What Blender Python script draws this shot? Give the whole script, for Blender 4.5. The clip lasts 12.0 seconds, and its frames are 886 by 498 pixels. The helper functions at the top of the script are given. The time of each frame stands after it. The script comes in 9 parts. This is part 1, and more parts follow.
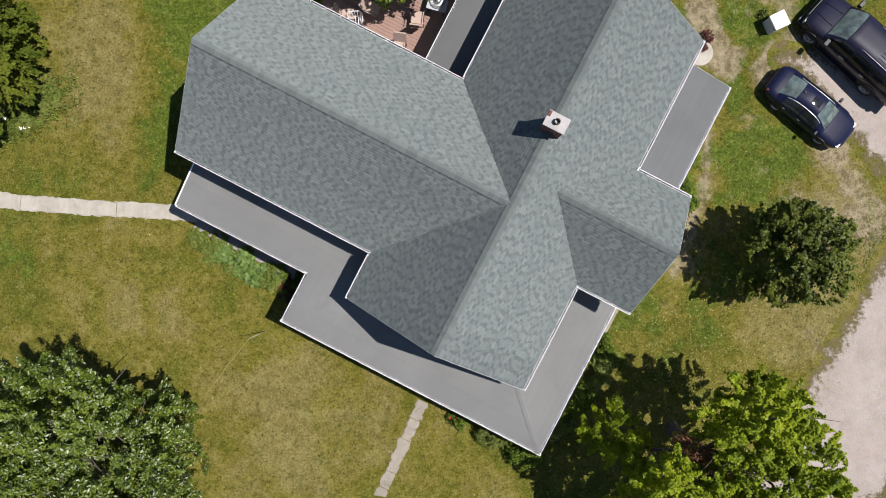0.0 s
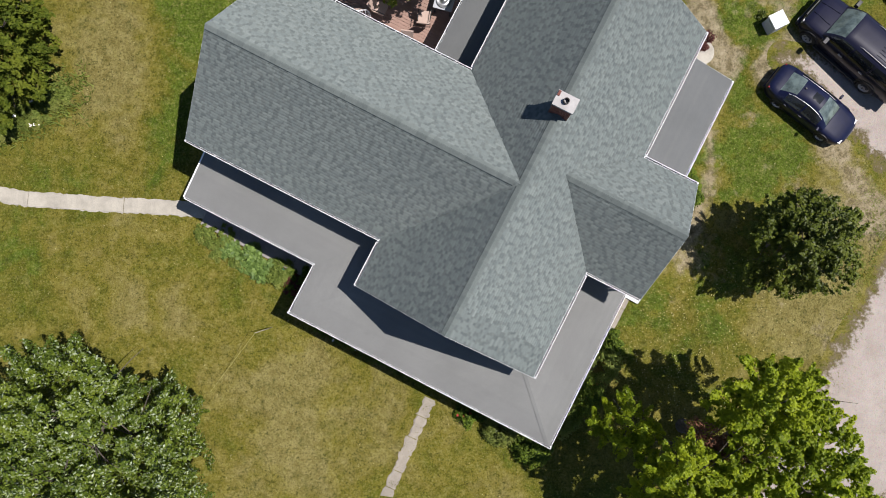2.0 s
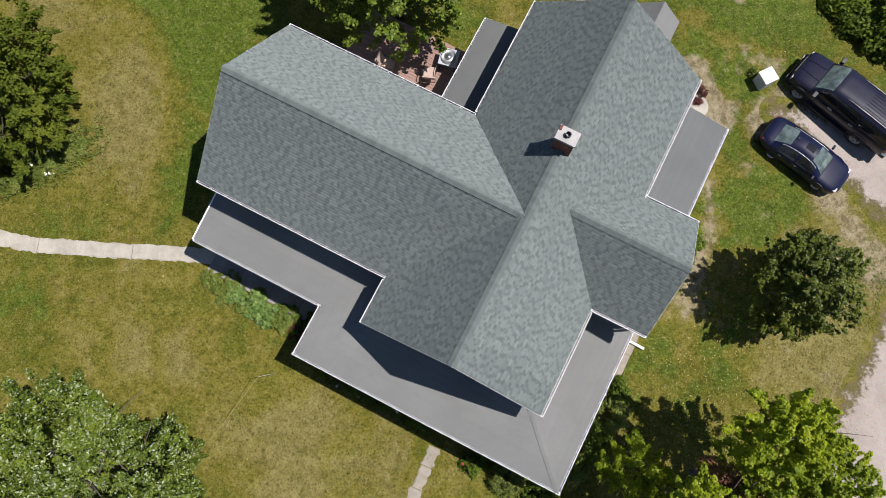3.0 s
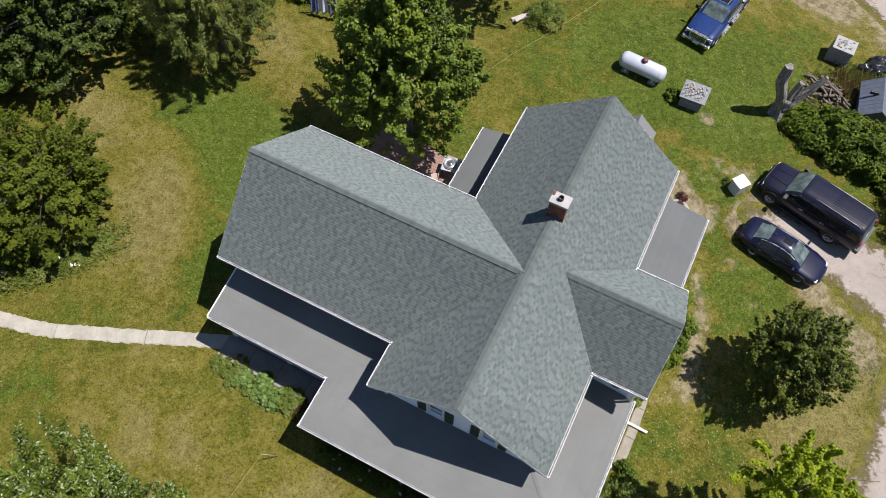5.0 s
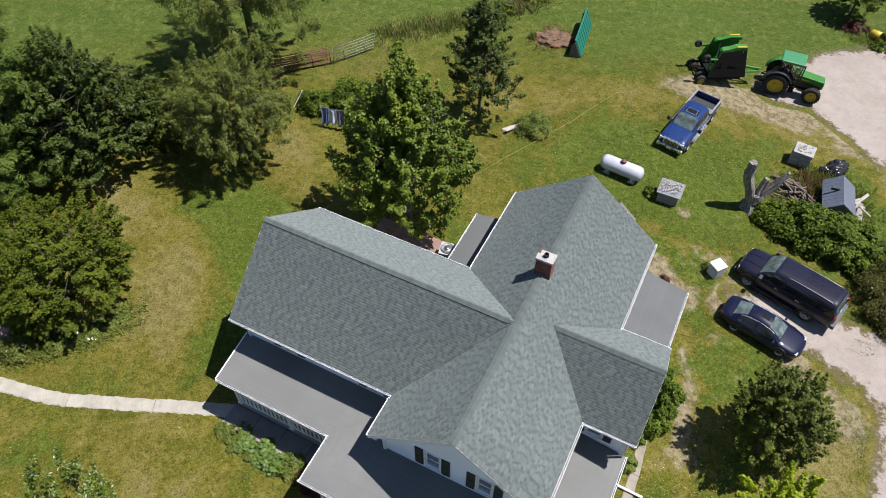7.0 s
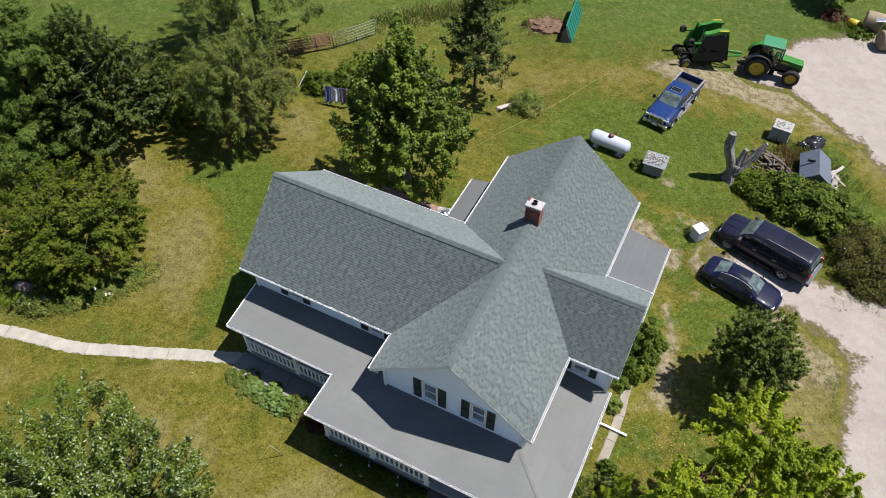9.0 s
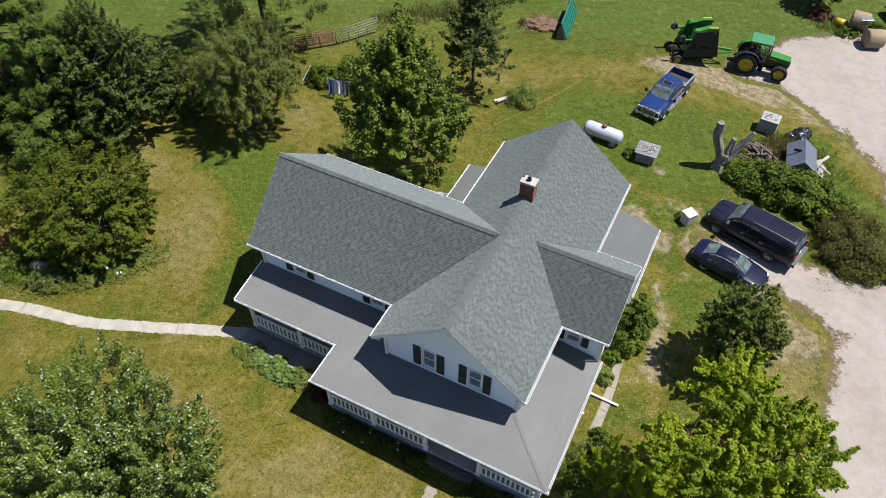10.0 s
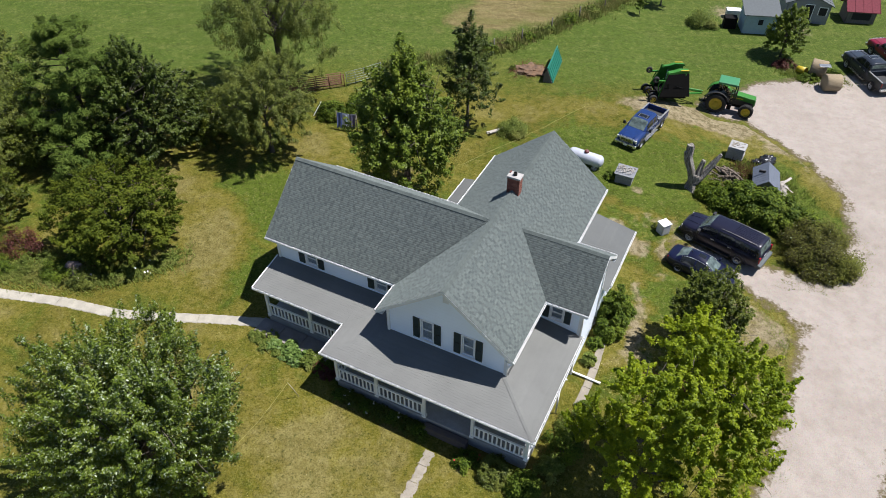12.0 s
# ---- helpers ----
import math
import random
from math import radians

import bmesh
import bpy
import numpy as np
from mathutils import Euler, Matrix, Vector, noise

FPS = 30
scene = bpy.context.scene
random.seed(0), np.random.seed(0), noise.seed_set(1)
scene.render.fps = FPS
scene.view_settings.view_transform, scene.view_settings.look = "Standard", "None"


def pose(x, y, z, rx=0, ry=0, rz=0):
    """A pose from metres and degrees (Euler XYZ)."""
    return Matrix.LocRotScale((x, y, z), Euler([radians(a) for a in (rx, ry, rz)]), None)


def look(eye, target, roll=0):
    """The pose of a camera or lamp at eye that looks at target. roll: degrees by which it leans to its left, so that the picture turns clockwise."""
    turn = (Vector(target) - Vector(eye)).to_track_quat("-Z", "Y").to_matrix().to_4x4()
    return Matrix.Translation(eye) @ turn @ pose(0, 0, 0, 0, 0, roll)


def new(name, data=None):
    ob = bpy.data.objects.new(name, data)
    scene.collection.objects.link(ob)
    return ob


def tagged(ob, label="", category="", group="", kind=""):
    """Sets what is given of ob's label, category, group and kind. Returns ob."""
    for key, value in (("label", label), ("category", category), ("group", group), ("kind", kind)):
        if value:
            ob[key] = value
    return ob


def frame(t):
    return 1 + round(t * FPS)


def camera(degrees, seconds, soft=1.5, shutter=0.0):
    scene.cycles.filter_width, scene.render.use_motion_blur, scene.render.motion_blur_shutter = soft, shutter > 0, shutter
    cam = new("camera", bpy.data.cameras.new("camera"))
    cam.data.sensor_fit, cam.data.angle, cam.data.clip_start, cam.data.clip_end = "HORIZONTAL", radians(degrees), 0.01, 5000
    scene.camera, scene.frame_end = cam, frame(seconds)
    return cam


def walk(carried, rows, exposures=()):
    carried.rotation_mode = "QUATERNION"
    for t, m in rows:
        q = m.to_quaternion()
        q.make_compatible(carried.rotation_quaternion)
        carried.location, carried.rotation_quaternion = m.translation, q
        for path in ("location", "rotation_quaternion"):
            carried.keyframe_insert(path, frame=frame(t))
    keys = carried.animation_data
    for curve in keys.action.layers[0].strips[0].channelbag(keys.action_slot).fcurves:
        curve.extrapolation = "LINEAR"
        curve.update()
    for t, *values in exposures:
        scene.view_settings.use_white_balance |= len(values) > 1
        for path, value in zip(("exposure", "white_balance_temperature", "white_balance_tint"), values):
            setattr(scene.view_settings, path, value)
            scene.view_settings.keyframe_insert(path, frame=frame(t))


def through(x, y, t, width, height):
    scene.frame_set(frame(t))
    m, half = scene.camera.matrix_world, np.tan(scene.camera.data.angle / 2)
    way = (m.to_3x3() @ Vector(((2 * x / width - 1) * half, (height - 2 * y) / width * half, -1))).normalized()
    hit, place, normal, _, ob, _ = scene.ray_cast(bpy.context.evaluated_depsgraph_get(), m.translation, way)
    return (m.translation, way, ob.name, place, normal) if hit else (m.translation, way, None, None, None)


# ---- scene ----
cam = camera(63.5, 12.0, soft=0.95)
# seconds, eye, tilt from straight down, lean, heading
PATH = [
    (0, -0.233, 0.009, 30.826, 0.33, 0.07, 1.61),
    (0.5, -0.370, -0.300, 30.812, 0.45, -0.13, 1.68),
    (1, -0.492, -0.726, 30.801, 0.73, -0.24, 1.58),
    (1.5, -0.578, -1.275, 30.780, 1.38, -0.26, 1.48),
    (2, -0.646, -1.976, 30.769, 3.62, -0.23, 1.43),
    (2.5, -0.708, -2.941, 30.774, 7.34, -0.17, 1.38),
    (3, -0.793, -4.011, 30.768, 10.99, -0.21, 1.39),
    (5, -0.985, -8.984, 30.844, 26.35, -0.45, 1.20),
    (5.5, -0.952, -10.102, 30.850, 30.09, -0.48, 1.20),
    (6, -0.885, -11.193, 30.877, 33.91, -0.40, 1.10),
    (6.5, -0.790, -12.255, 30.877, 37.69, -0.34, 1.05),
    (7, -0.688, -13.337, 30.888, 38.50, -0.24, 1.09),
    (9, -0.511, -16.946, 30.862, 39.64, -0.26, 0.99),
    (9.5, -0.447, -18.033, 30.906, 40.16, -0.25, 1.01),
    (10, -0.407, -19.238, 30.891, 40.68, -0.29, 1.02),
    (10.5, -0.343, -20.612, 30.874, 42.17, -0.25, 0.97),
    (11, -0.193, -22.162, 30.782, 43.89, -0.11, 0.96),
    (11.5, -0.135, -23.767, 30.718, 45.58, -0.10, 0.92),
    (12, -0.122, -25.369, 30.671, 47.14, -0.19, 0.94),
]
walk(cam, [(t, pose(x, y, z, rx, ry, rz)) for t, x, y, z, rx, ry, rz in PATH],
     exposures=[(0, 0.62, 6300, 15.5), (3, 0.63, 6280, 15.5), (5.5, 0.74, 6230, 15), (7, 0.80, 6200, 14.5), (12, 0.83, 6180, 13)])

# ---------------------------------------------------------------- light
SUN_TO = Vector((2.24, 0.22, 4.75)).normalized()
SUN_EL = math.asin(SUN_TO.z)
world = bpy.data.worlds.new("sky")
scene.world = world
world.use_nodes = True
wn = world.node_tree
sky = wn.nodes.new("ShaderNodeTexSky")
sky.sky_type = 'NISHITA'
sky.sun_disc = False
sky.sun_elevation = SUN_EL
sky.sun_rotation = math.atan2(SUN_TO.x, SUN_TO.y)
sky.air_density, sky.dust_density, sky.ozone_density = 1.0, 0.3, 2.5
wn.nodes["Background"].inputs["Strength"].default_value = 0.060
wn.links.new(sky.outputs[0], wn.nodes["Background"].inputs["Color"])
sun_data = bpy.data.lights.new("sun", 'SUN')
sun_data.energy = 4.95
sun_data.angle = radians(0.53)
sun_data.color = (1.0, 0.955, 0.88)
sun = new("sun", sun_data)
sun.matrix_world = look(SUN_TO * 200, (0, 0, 0))


# ---------------------------------------------------------------- materials
class Nodes:
    """A small wrapper to write node materials in few lines."""

    def __init__(self, name, space="Object"):
        self.m = bpy.data.materials.new(name)
        self.m.use_nodes = True
        self.t = self.m.node_tree
        self.b = self.t.nodes["Principled BSDF"]
        if space == "World":
            self.co = self.t.nodes.new("ShaderNodeNewGeometry").outputs["Position"]
        else:
            self.co = self.t.nodes.new("ShaderNodeTexCoord").outputs[space]

    def link(self, a, b):
        self.t.links.new(a, b)

    def put(self, value, socket):
        if isinstance(value, bpy.types.NodeSocket):
            self.link(value, socket)
        elif isinstance(value, (tuple, list)) and len(value) == 3 and socket.type == 'RGBA':
            socket.default_value = (*value, 1)
        else:
            socket.default_value = value

    def stretch(self, sx, sy, sz, rot=0.0):
        n = self.t.nodes.new("ShaderNodeMapping")
        self.link(self.co, n.inputs["Vector"])
        n.inputs["Scale"].default_value = (sx, sy, sz)
        n.inputs["Rotation"].default_value = (0, 0, rot)
        return n.outputs[0]

    def noise(self, scale, detail=3.0, rough=0.55, co=None, distortion=0.0):
        n = self.t.nodes.new("ShaderNodeTexNoise")
        self.link(co or self.co, n.inputs["Vector"])
        n.inputs["Scale"].default_value = scale
        n.inputs["Detail"].default_value = detail
        n.inputs["Roughness"].default_value = rough
        n.inputs["Distortion"].default_value = distortion
        return n.outputs[0]

    def cells(self, scale, co=None, out="Distance"):
        n = self.t.nodes.new("ShaderNodeTexVoronoi")
        self.link(co or self.co, n.inputs["Vector"])
        n.inputs["Scale"].default_value = scale
        return n.outputs[out]

    def wave(self, scale, axis, distortion=0.0, co=None, profile='SIN'):
        n = self.t.nodes.new("ShaderNodeTexWave")
        n.bands_direction = axis
        n.wave_profile = profile
        self.link(co or self.co, n.inputs["Vector"])
        n.inputs["Scale"].default_value = scale
        n.inputs["Distortion"].default_value = distortion
        return n.outputs["Fac"]

    def ramp(self, fac, *stops):
        n = self.t.nodes.new("ShaderNodeValToRGB")
        self.link(fac, n.inputs[0])
        e = n.color_ramp.elements
        while len(e) < len(stops):
            e.new(0.5)
        for el, (p, c) in zip(e, stops):
            el.position = p
            el.color = (*c, 1) if isinstance(c, (tuple, list)) else (c, c, c, 1)
        return n.outputs[0]

    def mix(self, fac, a, b, blend='MIX'):
        n = self.t.nodes.new("ShaderNodeMix")
        n.data_type, n.blend_type = 'RGBA', blend
        self.put(fac, n.inputs[0])
        self.put(a, n.inputs[6])
        self.put(b, n.inputs[7])
        return n.outputs[2]

    def math(self, op, a, b=0.0, clamp=False):
        n = self.t.nodes.new("ShaderNodeMath")
        n.operation, n.use_clamp = op, clamp
        self.put(a, n.inputs[0])
        self.put(b, n.inputs[1])
        return n.outputs[0]

    def island(self):
        return self.t.nodes.new("ShaderNodeNewGeometry").outputs["Random Per Island"]

    def each(self):
        return self.t.nodes.new("ShaderNodeObjectInfo").outputs["Random"]

    def attribute(self, name):
        n = self.t.nodes.new("ShaderNodeAttribute")
        n.attribute_name = name
        return n.outputs["Fac"]

    def bump(self, height, strength=0.3, distance=0.02):
        n = self.t.nodes.new("ShaderNodeBump")
        n.inputs["Strength"].default_value = strength
        n.inputs["Distance"].default_value = distance
        self.link(height, n.inputs["Height"])
        self.link(n.outputs[0], self.b.inputs["Normal"])

    def done(self, color=None, rough=0.6, metal=0.0, **more):
        if color is not None:
            self.put(color, self.b.inputs["Base Color"])
        self.put(rough, self.b.inputs["Roughness"])
        self.b.inputs["Metallic"].default_value = metal
        for key, value in more.items():
            self.put(value, self.b.inputs[key.replace("_", " ")])
        return self.m


def plain(name, color, rough=0.6, metal=0.0, vary=0.18, scale=6.0, bump=0.1, fine=60.0, **more):
    """Paint, plastic, metal and the like: one colour with stains and fine grain."""
    n = Nodes(name)
    dark = tuple(c * (1 - vary) for c in color)
    lite = tuple(min(1, c * (1 + vary * 0.6)) for c in color)
    big = n.noise(scale, 4.0, 0.6)
    col = n.ramp(big, (0.3, dark), (0.7, lite))
    f = n.noise(fine, 2.0)
    col = n.mix(n.math('MULTIPLY', f, 0.25), col, tuple(c * 0.8 for c in color))
    if bump:
        n.bump(f, bump, 0.004)
    r = n.ramp(big, (0.25, max(0.02, rough - 0.08)), (0.75, min(1, rough + 0.1)))
    return n.done(col, r, metal, **more)


def grass_colour(n):
    """Lawn colour over world coordinates: green, dry, lush and bare patches at several sizes, and fine grain."""
    big = n.noise(0.085, 3.0, 0.55)
    mid = n.noise(0.42, 4.0, 0.62, distortion=0.6)
    sml = n.noise(2.6, 4.0, 0.7)
    fine = n.noise(11.0, 4.0, 0.8)
    speck = n.noise(30.0, 2.0, 0.8)
    green = n.ramp(sml, (0.28, (0.0515, 0.0554, 0.0039)), (0.5, (0.0811, 0.0827, 0.0062)), (0.74, (0.1201, 0.1139, 0.0140)))
    dry = n.ramp(sml, (0.25, (0.0858, 0.0749, 0.0078)), (0.5, (0.1232, 0.1053, 0.0148)), (0.78, (0.1755, 0.1466, 0.0312)))
    tan = n.ramp(sml, (0.25, (0.0998, 0.0780, 0.0187)), (0.5, (0.1600, 0.1330, 0.0460)), (0.78, (0.2250, 0.1900, 0.0820)))
    lush = n.ramp(sml, (0.28, (0.0310, 0.0490, 0.0029)), (0.5, (0.0560, 0.0850, 0.0058)), (0.76, (0.0930, 0.1270, 0.0128)))
    bare = n.ramp(sml, (0.25, (0.1600, 0.1220, 0.0740)), (0.5, (0.2450, 0.1980, 0.1340)), (0.78, (0.3400, 0.2900, 0.2150)))
    wet = n.math('ADD', n.math('MULTIPLY', big, 0.40), n.math('MULTIPLY', mid, 0.60))
    wet = n.math('ADD', wet, n.math('MULTIPLY', n.math('SUBTRACT', n.noise(1.1, 3.0, 0.65), 0.5), n.math('ADD', n.math('MULTIPLY', n.attribute("bareness"), 1.5), 0.26)))
    wet = n.math('ADD', wet, n.math('MULTIPLY', n.attribute("dryness"), 0.17))
    col = n.mix(n.ramp(wet, (0.455, 0.0), (0.56, 1.0)), green, dry)
    col = n.mix(n.ramp(wet, (0.55, 0.0), (0.68, 0.9)), col, tan)
    col = n.mix(n.ramp(wet, (0.37, 1.0), (0.46, 0.0)), col, lush)
    blot = n.noise(5.5, 3.0, 0.7)
    col = n.mix(n.ramp(blot, (0.30, 0.58), (0.46, 0.0)), col, (0.0250, 0.0328, 0.0023))
    col = n.mix(n.ramp(blot, (0.55, 0.0), (0.72, 0.52)), col, (0.1872, 0.1677, 0.0585))
    # the hay field to the north keeps greener
    sep = n.t.nodes.new("ShaderNodeSeparateXYZ")
    n.link(n.co, sep.inputs[0])
    edge = n.math('MULTIPLY', n.math('SUBTRACT', mid, 0.5), 9.0)
    bow = n.math('MAXIMUM', n.math('MULTIPLY', sep.outputs[0], 0.10), n.math('MULTIPLY', sep.outputs[0], -0.22))
    north = n.math('ADD', n.math('ADD', sep.outputs[1], bow), edge)
    field = n.ramp(n.math('DIVIDE', n.math('SUBTRACT', north, 27.0), 9.0, True), (0.0, 0.0), (1.0, 1.0))
    streak = n.noise(0.5, 4.0, 0.6, co=n.stretch(0.35, 2.2, 1.0, 0.45))
    meadow = n.ramp(sml, (0.28, (0.0330, 0.0600, 0.0050)), (0.5, (0.0520, 0.0880, 0.0088)), (0.76, (0.0780, 0.1130, 0.0165)))
    meadow = n.mix(n.ramp(streak, (0.45, 0.0), (0.70, 0.6)), meadow, (0.1053, 0.1170, 0.0296))
    straw = n.math('ADD', n.attribute("dryness"), n.math('MULTIPLY', n.math('SUBTRACT', mid, 0.5), 1.6))
    hay = n.mix(n.ramp(streak, (0.42, 0.0), (0.66, 0.8)), n.ramp(sml, (0.25, (0.1170, 0.0874, 0.0390)), (0.75, (0.2262, 0.1755, 0.0897))), (0.1014, 0.0975, 0.0273))
    cut = n.noise(1.3, 5.0, 0.7, co=n.stretch(0.5, 1.6, 1.0, 0.8))
    hay = n.mix(n.ramp(cut, (0.34, 0.85), (0.52, 0.0)), hay, (0.0819, 0.0608, 0.0218))
    hay = n.mix(n.ramp(cut, (0.56, 0.0), (0.70, 0.7)), hay, (0.0741, 0.0975, 0.0195))
    col = n.mix(n.math('MULTIPLY', field, 0.92), col, meadow)
    bare = n.mix(n.ramp(n.noise(2.3, 5.0, 0.7), (0.40, 0.7), (0.52, 0.0)), bare, (0.0819, 0.0624, 0.0312))
    clump = n.noise(1.9, 5.0, 0.75)
    tuft = n.noise(4.5, 4.0, 0.75)
    col = n.mix(n.math('MULTIPLY', field, n.ramp(tuft, (0.40, 0.8), (0.53, 0.0))), col, (0.0290, 0.0540, 0.0045))
    col = n.mix(n.math('MULTIPLY', field, n.ramp(clump, (0.36, 0.40), (0.48, 0.0))), col, (0.0300, 0.0560, 0.0050))
    col = n.mix(n.math('MULTIPLY', field, n.ramp(clump, (0.54, 0.0), (0.66, 0.40))), col, (0.1000, 0.1400, 0.0300))
    col = n.mix(n.ramp(clump, (0.38, 0.32), (0.48, 0.0)), col, (0.0359, 0.0452, 0.0039))
    col = n.mix(n.ramp(clump, (0.54, 0.0), (0.66, 0.34)), col, (0.1677, 0.1521, 0.0468))
    col = n.mix(n.math('MULTIPLY', field, n.ramp(straw, (0.35, 0.0), (0.85, 0.92))), col, hay)
    worn = n.math('ADD', n.attribute("bareness"), n.math('MULTIPLY', n.math('SUBTRACT', n.noise(1.6, 5.0, 0.7), 0.5), 1.5))
    col = n.mix(n.ramp(worn, (0.42, 0.0), (0.78, 0.9)), col, bare)
    col = n.mix(n.ramp(fine, (0.30, 0.7), (0.50, 0.0)), col, (0.0156, 0.0203, 0.0023))
    col = n.mix(n.ramp(fine, (0.54, 0.0), (0.76, 0.62)), col, (0.2106, 0.1950, 0.0741))
    col = n.mix(n.ramp(speck, (0.66, 0.0), (0.75, 0.7)), col, (0.3588, 0.3276, 0.1950))
    col = n.mix(1.0, col, (0.985, 0.995, 0.93), 'MULTIPLY')
    high = n.math('ADD', fine, n.math('MULTIPLY', speck, 0.7))
    return col, high


def gravel_colour(n):
    a = n.noise(0.22, 3.0, 0.6, distortion=0.5)
    b = n.noise(1.7, 4.0, 0.65)
    stone = n.cells(26.0, out="Color")
    col = n.ramp(a, (0.30, (0.2512, 0.2168, 0.1872)), (0.70, (0.3058, 0.2691, 0.2363)))
    col = n.mix(n.ramp(b, (0.36, 0.28), (0.58, 0.0)), col, (0.1833, 0.1544, 0.1310))
    col = n.mix(n.ramp(n.noise(7.0, 4.0, 0.75), (0.30, 0.40), (0.44, 0.0)), col, (0.1248, 0.1053, 0.0819))
    col = n.mix(n.ramp(n.noise(0.9, 5.0, 0.7), (0.36, 0.24), (0.50, 0.0)), col, (0.1900, 0.1560, 0.1250))
    col = n.mix(0.08, col, stone, 'OVERLAY')
    return col, n.cells(30.0)


n = Nodes("lawn", "World")
c, h = grass_colour(n)
n.bump(h, 0.75, 0.06)
LAWN = n.done(c, 0.9, Specular_IOR_Level=0.15)

n = Nodes("gravel", "World")
c, h = grass_colour(n)
d, k = gravel_colour(n)
edge = n.attribute("edge")
worn = n.math('ADD', edge, n.math('MULTIPLY', n.math('SUBTRACT', n.noise(0.9, 5.0, 0.7), 0.5), 1.5))
worn = n.math('ADD', worn, n.math('MULTIPLY', n.math('SUBTRACT', n.noise(5.5, 3.0, 0.7), 0.5), 0.8))
mask = n.ramp(worn, (0.30, 0.0), (0.52, 1.0))
dirt = n.mix(n.ramp(worn, (0.06, 0.0), (0.26, 0.85)), c, (0.0897, 0.0702, 0.0390))
n.bump(n.math('ADD', n.math('MULTIPLY', h, 0.6), k), 0.5, 0.03)
GRAVEL = n.done(n.mix(mask, dirt, d), 0.92, Specular_IOR_Level=0.2)


def concrete(name, base, joint=0.0):
    n = Nodes(name)
    a = n.noise(1.3, 5.0, 0.65)
    b = n.noise(24.0, 3.0, 0.7)
    lo, hi = tuple(v * 0.72 for v in base), tuple(min(1, v * 1.12) for v in base)
    col = n.ramp(a, (0.3, lo), (0.7, hi))
    col = n.mix(n.ramp(b, (0.35, 0.35), (0.55, 0.0)), col, tuple(v * 0.55 for v in base))
    n.bump(b, 0.35, 0.01)
    return n.done(col, 0.88)


CONCRETE = concrete("concrete", (0.3350, 0.3100, 0.2550))
OLD_CONCRETE = concrete("old_concrete", (0.2418, 0.2145, 0.1716))
PAVER = concrete("brown_paving", (0.1053, 0.0819, 0.0741))
PAD = concrete("porch_concrete", (0.3000, 0.3000, 0.3100))

APRON = concrete("brown_grey_concrete", (0.2100, 0.1900, 0.1800))


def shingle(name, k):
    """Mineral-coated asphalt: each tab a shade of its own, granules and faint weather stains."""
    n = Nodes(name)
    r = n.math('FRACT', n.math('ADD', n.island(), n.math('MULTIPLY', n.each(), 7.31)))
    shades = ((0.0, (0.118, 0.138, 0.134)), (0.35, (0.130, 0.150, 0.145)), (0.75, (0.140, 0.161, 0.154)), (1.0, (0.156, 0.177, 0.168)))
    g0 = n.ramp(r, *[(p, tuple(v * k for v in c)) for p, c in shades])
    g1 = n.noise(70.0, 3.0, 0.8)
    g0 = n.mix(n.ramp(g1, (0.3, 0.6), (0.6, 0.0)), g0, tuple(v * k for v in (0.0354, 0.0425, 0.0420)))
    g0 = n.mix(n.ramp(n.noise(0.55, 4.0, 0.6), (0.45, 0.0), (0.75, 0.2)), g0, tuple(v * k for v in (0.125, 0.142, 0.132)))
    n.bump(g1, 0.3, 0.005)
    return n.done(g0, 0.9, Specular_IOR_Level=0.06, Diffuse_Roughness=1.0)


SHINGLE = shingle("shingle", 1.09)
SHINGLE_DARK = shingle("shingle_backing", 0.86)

n = Nodes("ridge_shingle")
g1 = n.noise(60.0, 3.0, 0.8)
g0 = n.ramp(n.each(), (0.0, (0.112, 0.130, 0.124)), (1.0, (0.140, 0.160, 0.151)))
g0 = n.mix(n.ramp(g1, (0.3, 0.5), (0.6, 0.0)), g0, (0.0421, 0.0510, 0.0496))
n.bump(g1, 0.4, 0.006)
RIDGE = n.done(g0, 0.9, Specular_IOR_Level=0.06, Diffuse_Roughness=1.0)

n = Nodes("porch_roofing")
g1 = n.noise(48.0, 3.0, 0.75)
g0 = n.ramp(n.noise(0.5, 4.0, 0.6), (0.3, (0.1390, 0.1415, 0.1350)), (0.7, (0.1690, 0.1720, 0.1640)))
g0 = n.mix(n.math('MULTIPLY', n.each(), 0.22), g0, (0.1248, 0.1248, 0.1232))
g0 = n.mix(n.ramp(g1, (0.3, 0.45), (0.55, 0.0)), g0, (0.0936, 0.0936, 0.0920))
g0 = n.mix(n.ramp(n.noise(2.4, 5.0, 0.7), (0.62, 0.0), (0.78, 0.45)), g0, (0.1092, 0.1076, 0.1014))
n.bump(g1, 0.35, 0.005)
ROLL = n.done(g0, 0.9, Specular_IOR_Level=0.06)

n = Nodes("lean_to_roofing")
g1 = n.noise(48.0, 3.0, 0.75)
g0 = n.ramp(n.noise(0.6, 4.0, 0.6), (0.3, (0.1040, 0.1085, 0.1060)), (0.7, (0.1240, 0.1285, 0.1250)))
g0 = n.mix(n.ramp(g1, (0.3, 0.45), (0.55, 0.0)), g0, (0.0702, 0.0741, 0.0780))
g0 = n.mix(n.math('MULTIPLY', n.each(), 0.22), g0, (0.0858, 0.0897, 0.0936))
n.bump(g1, 0.35, 0.005)
ROLL_GREY = n.done(g0, 0.9, Specular_IOR_Level=0.12)

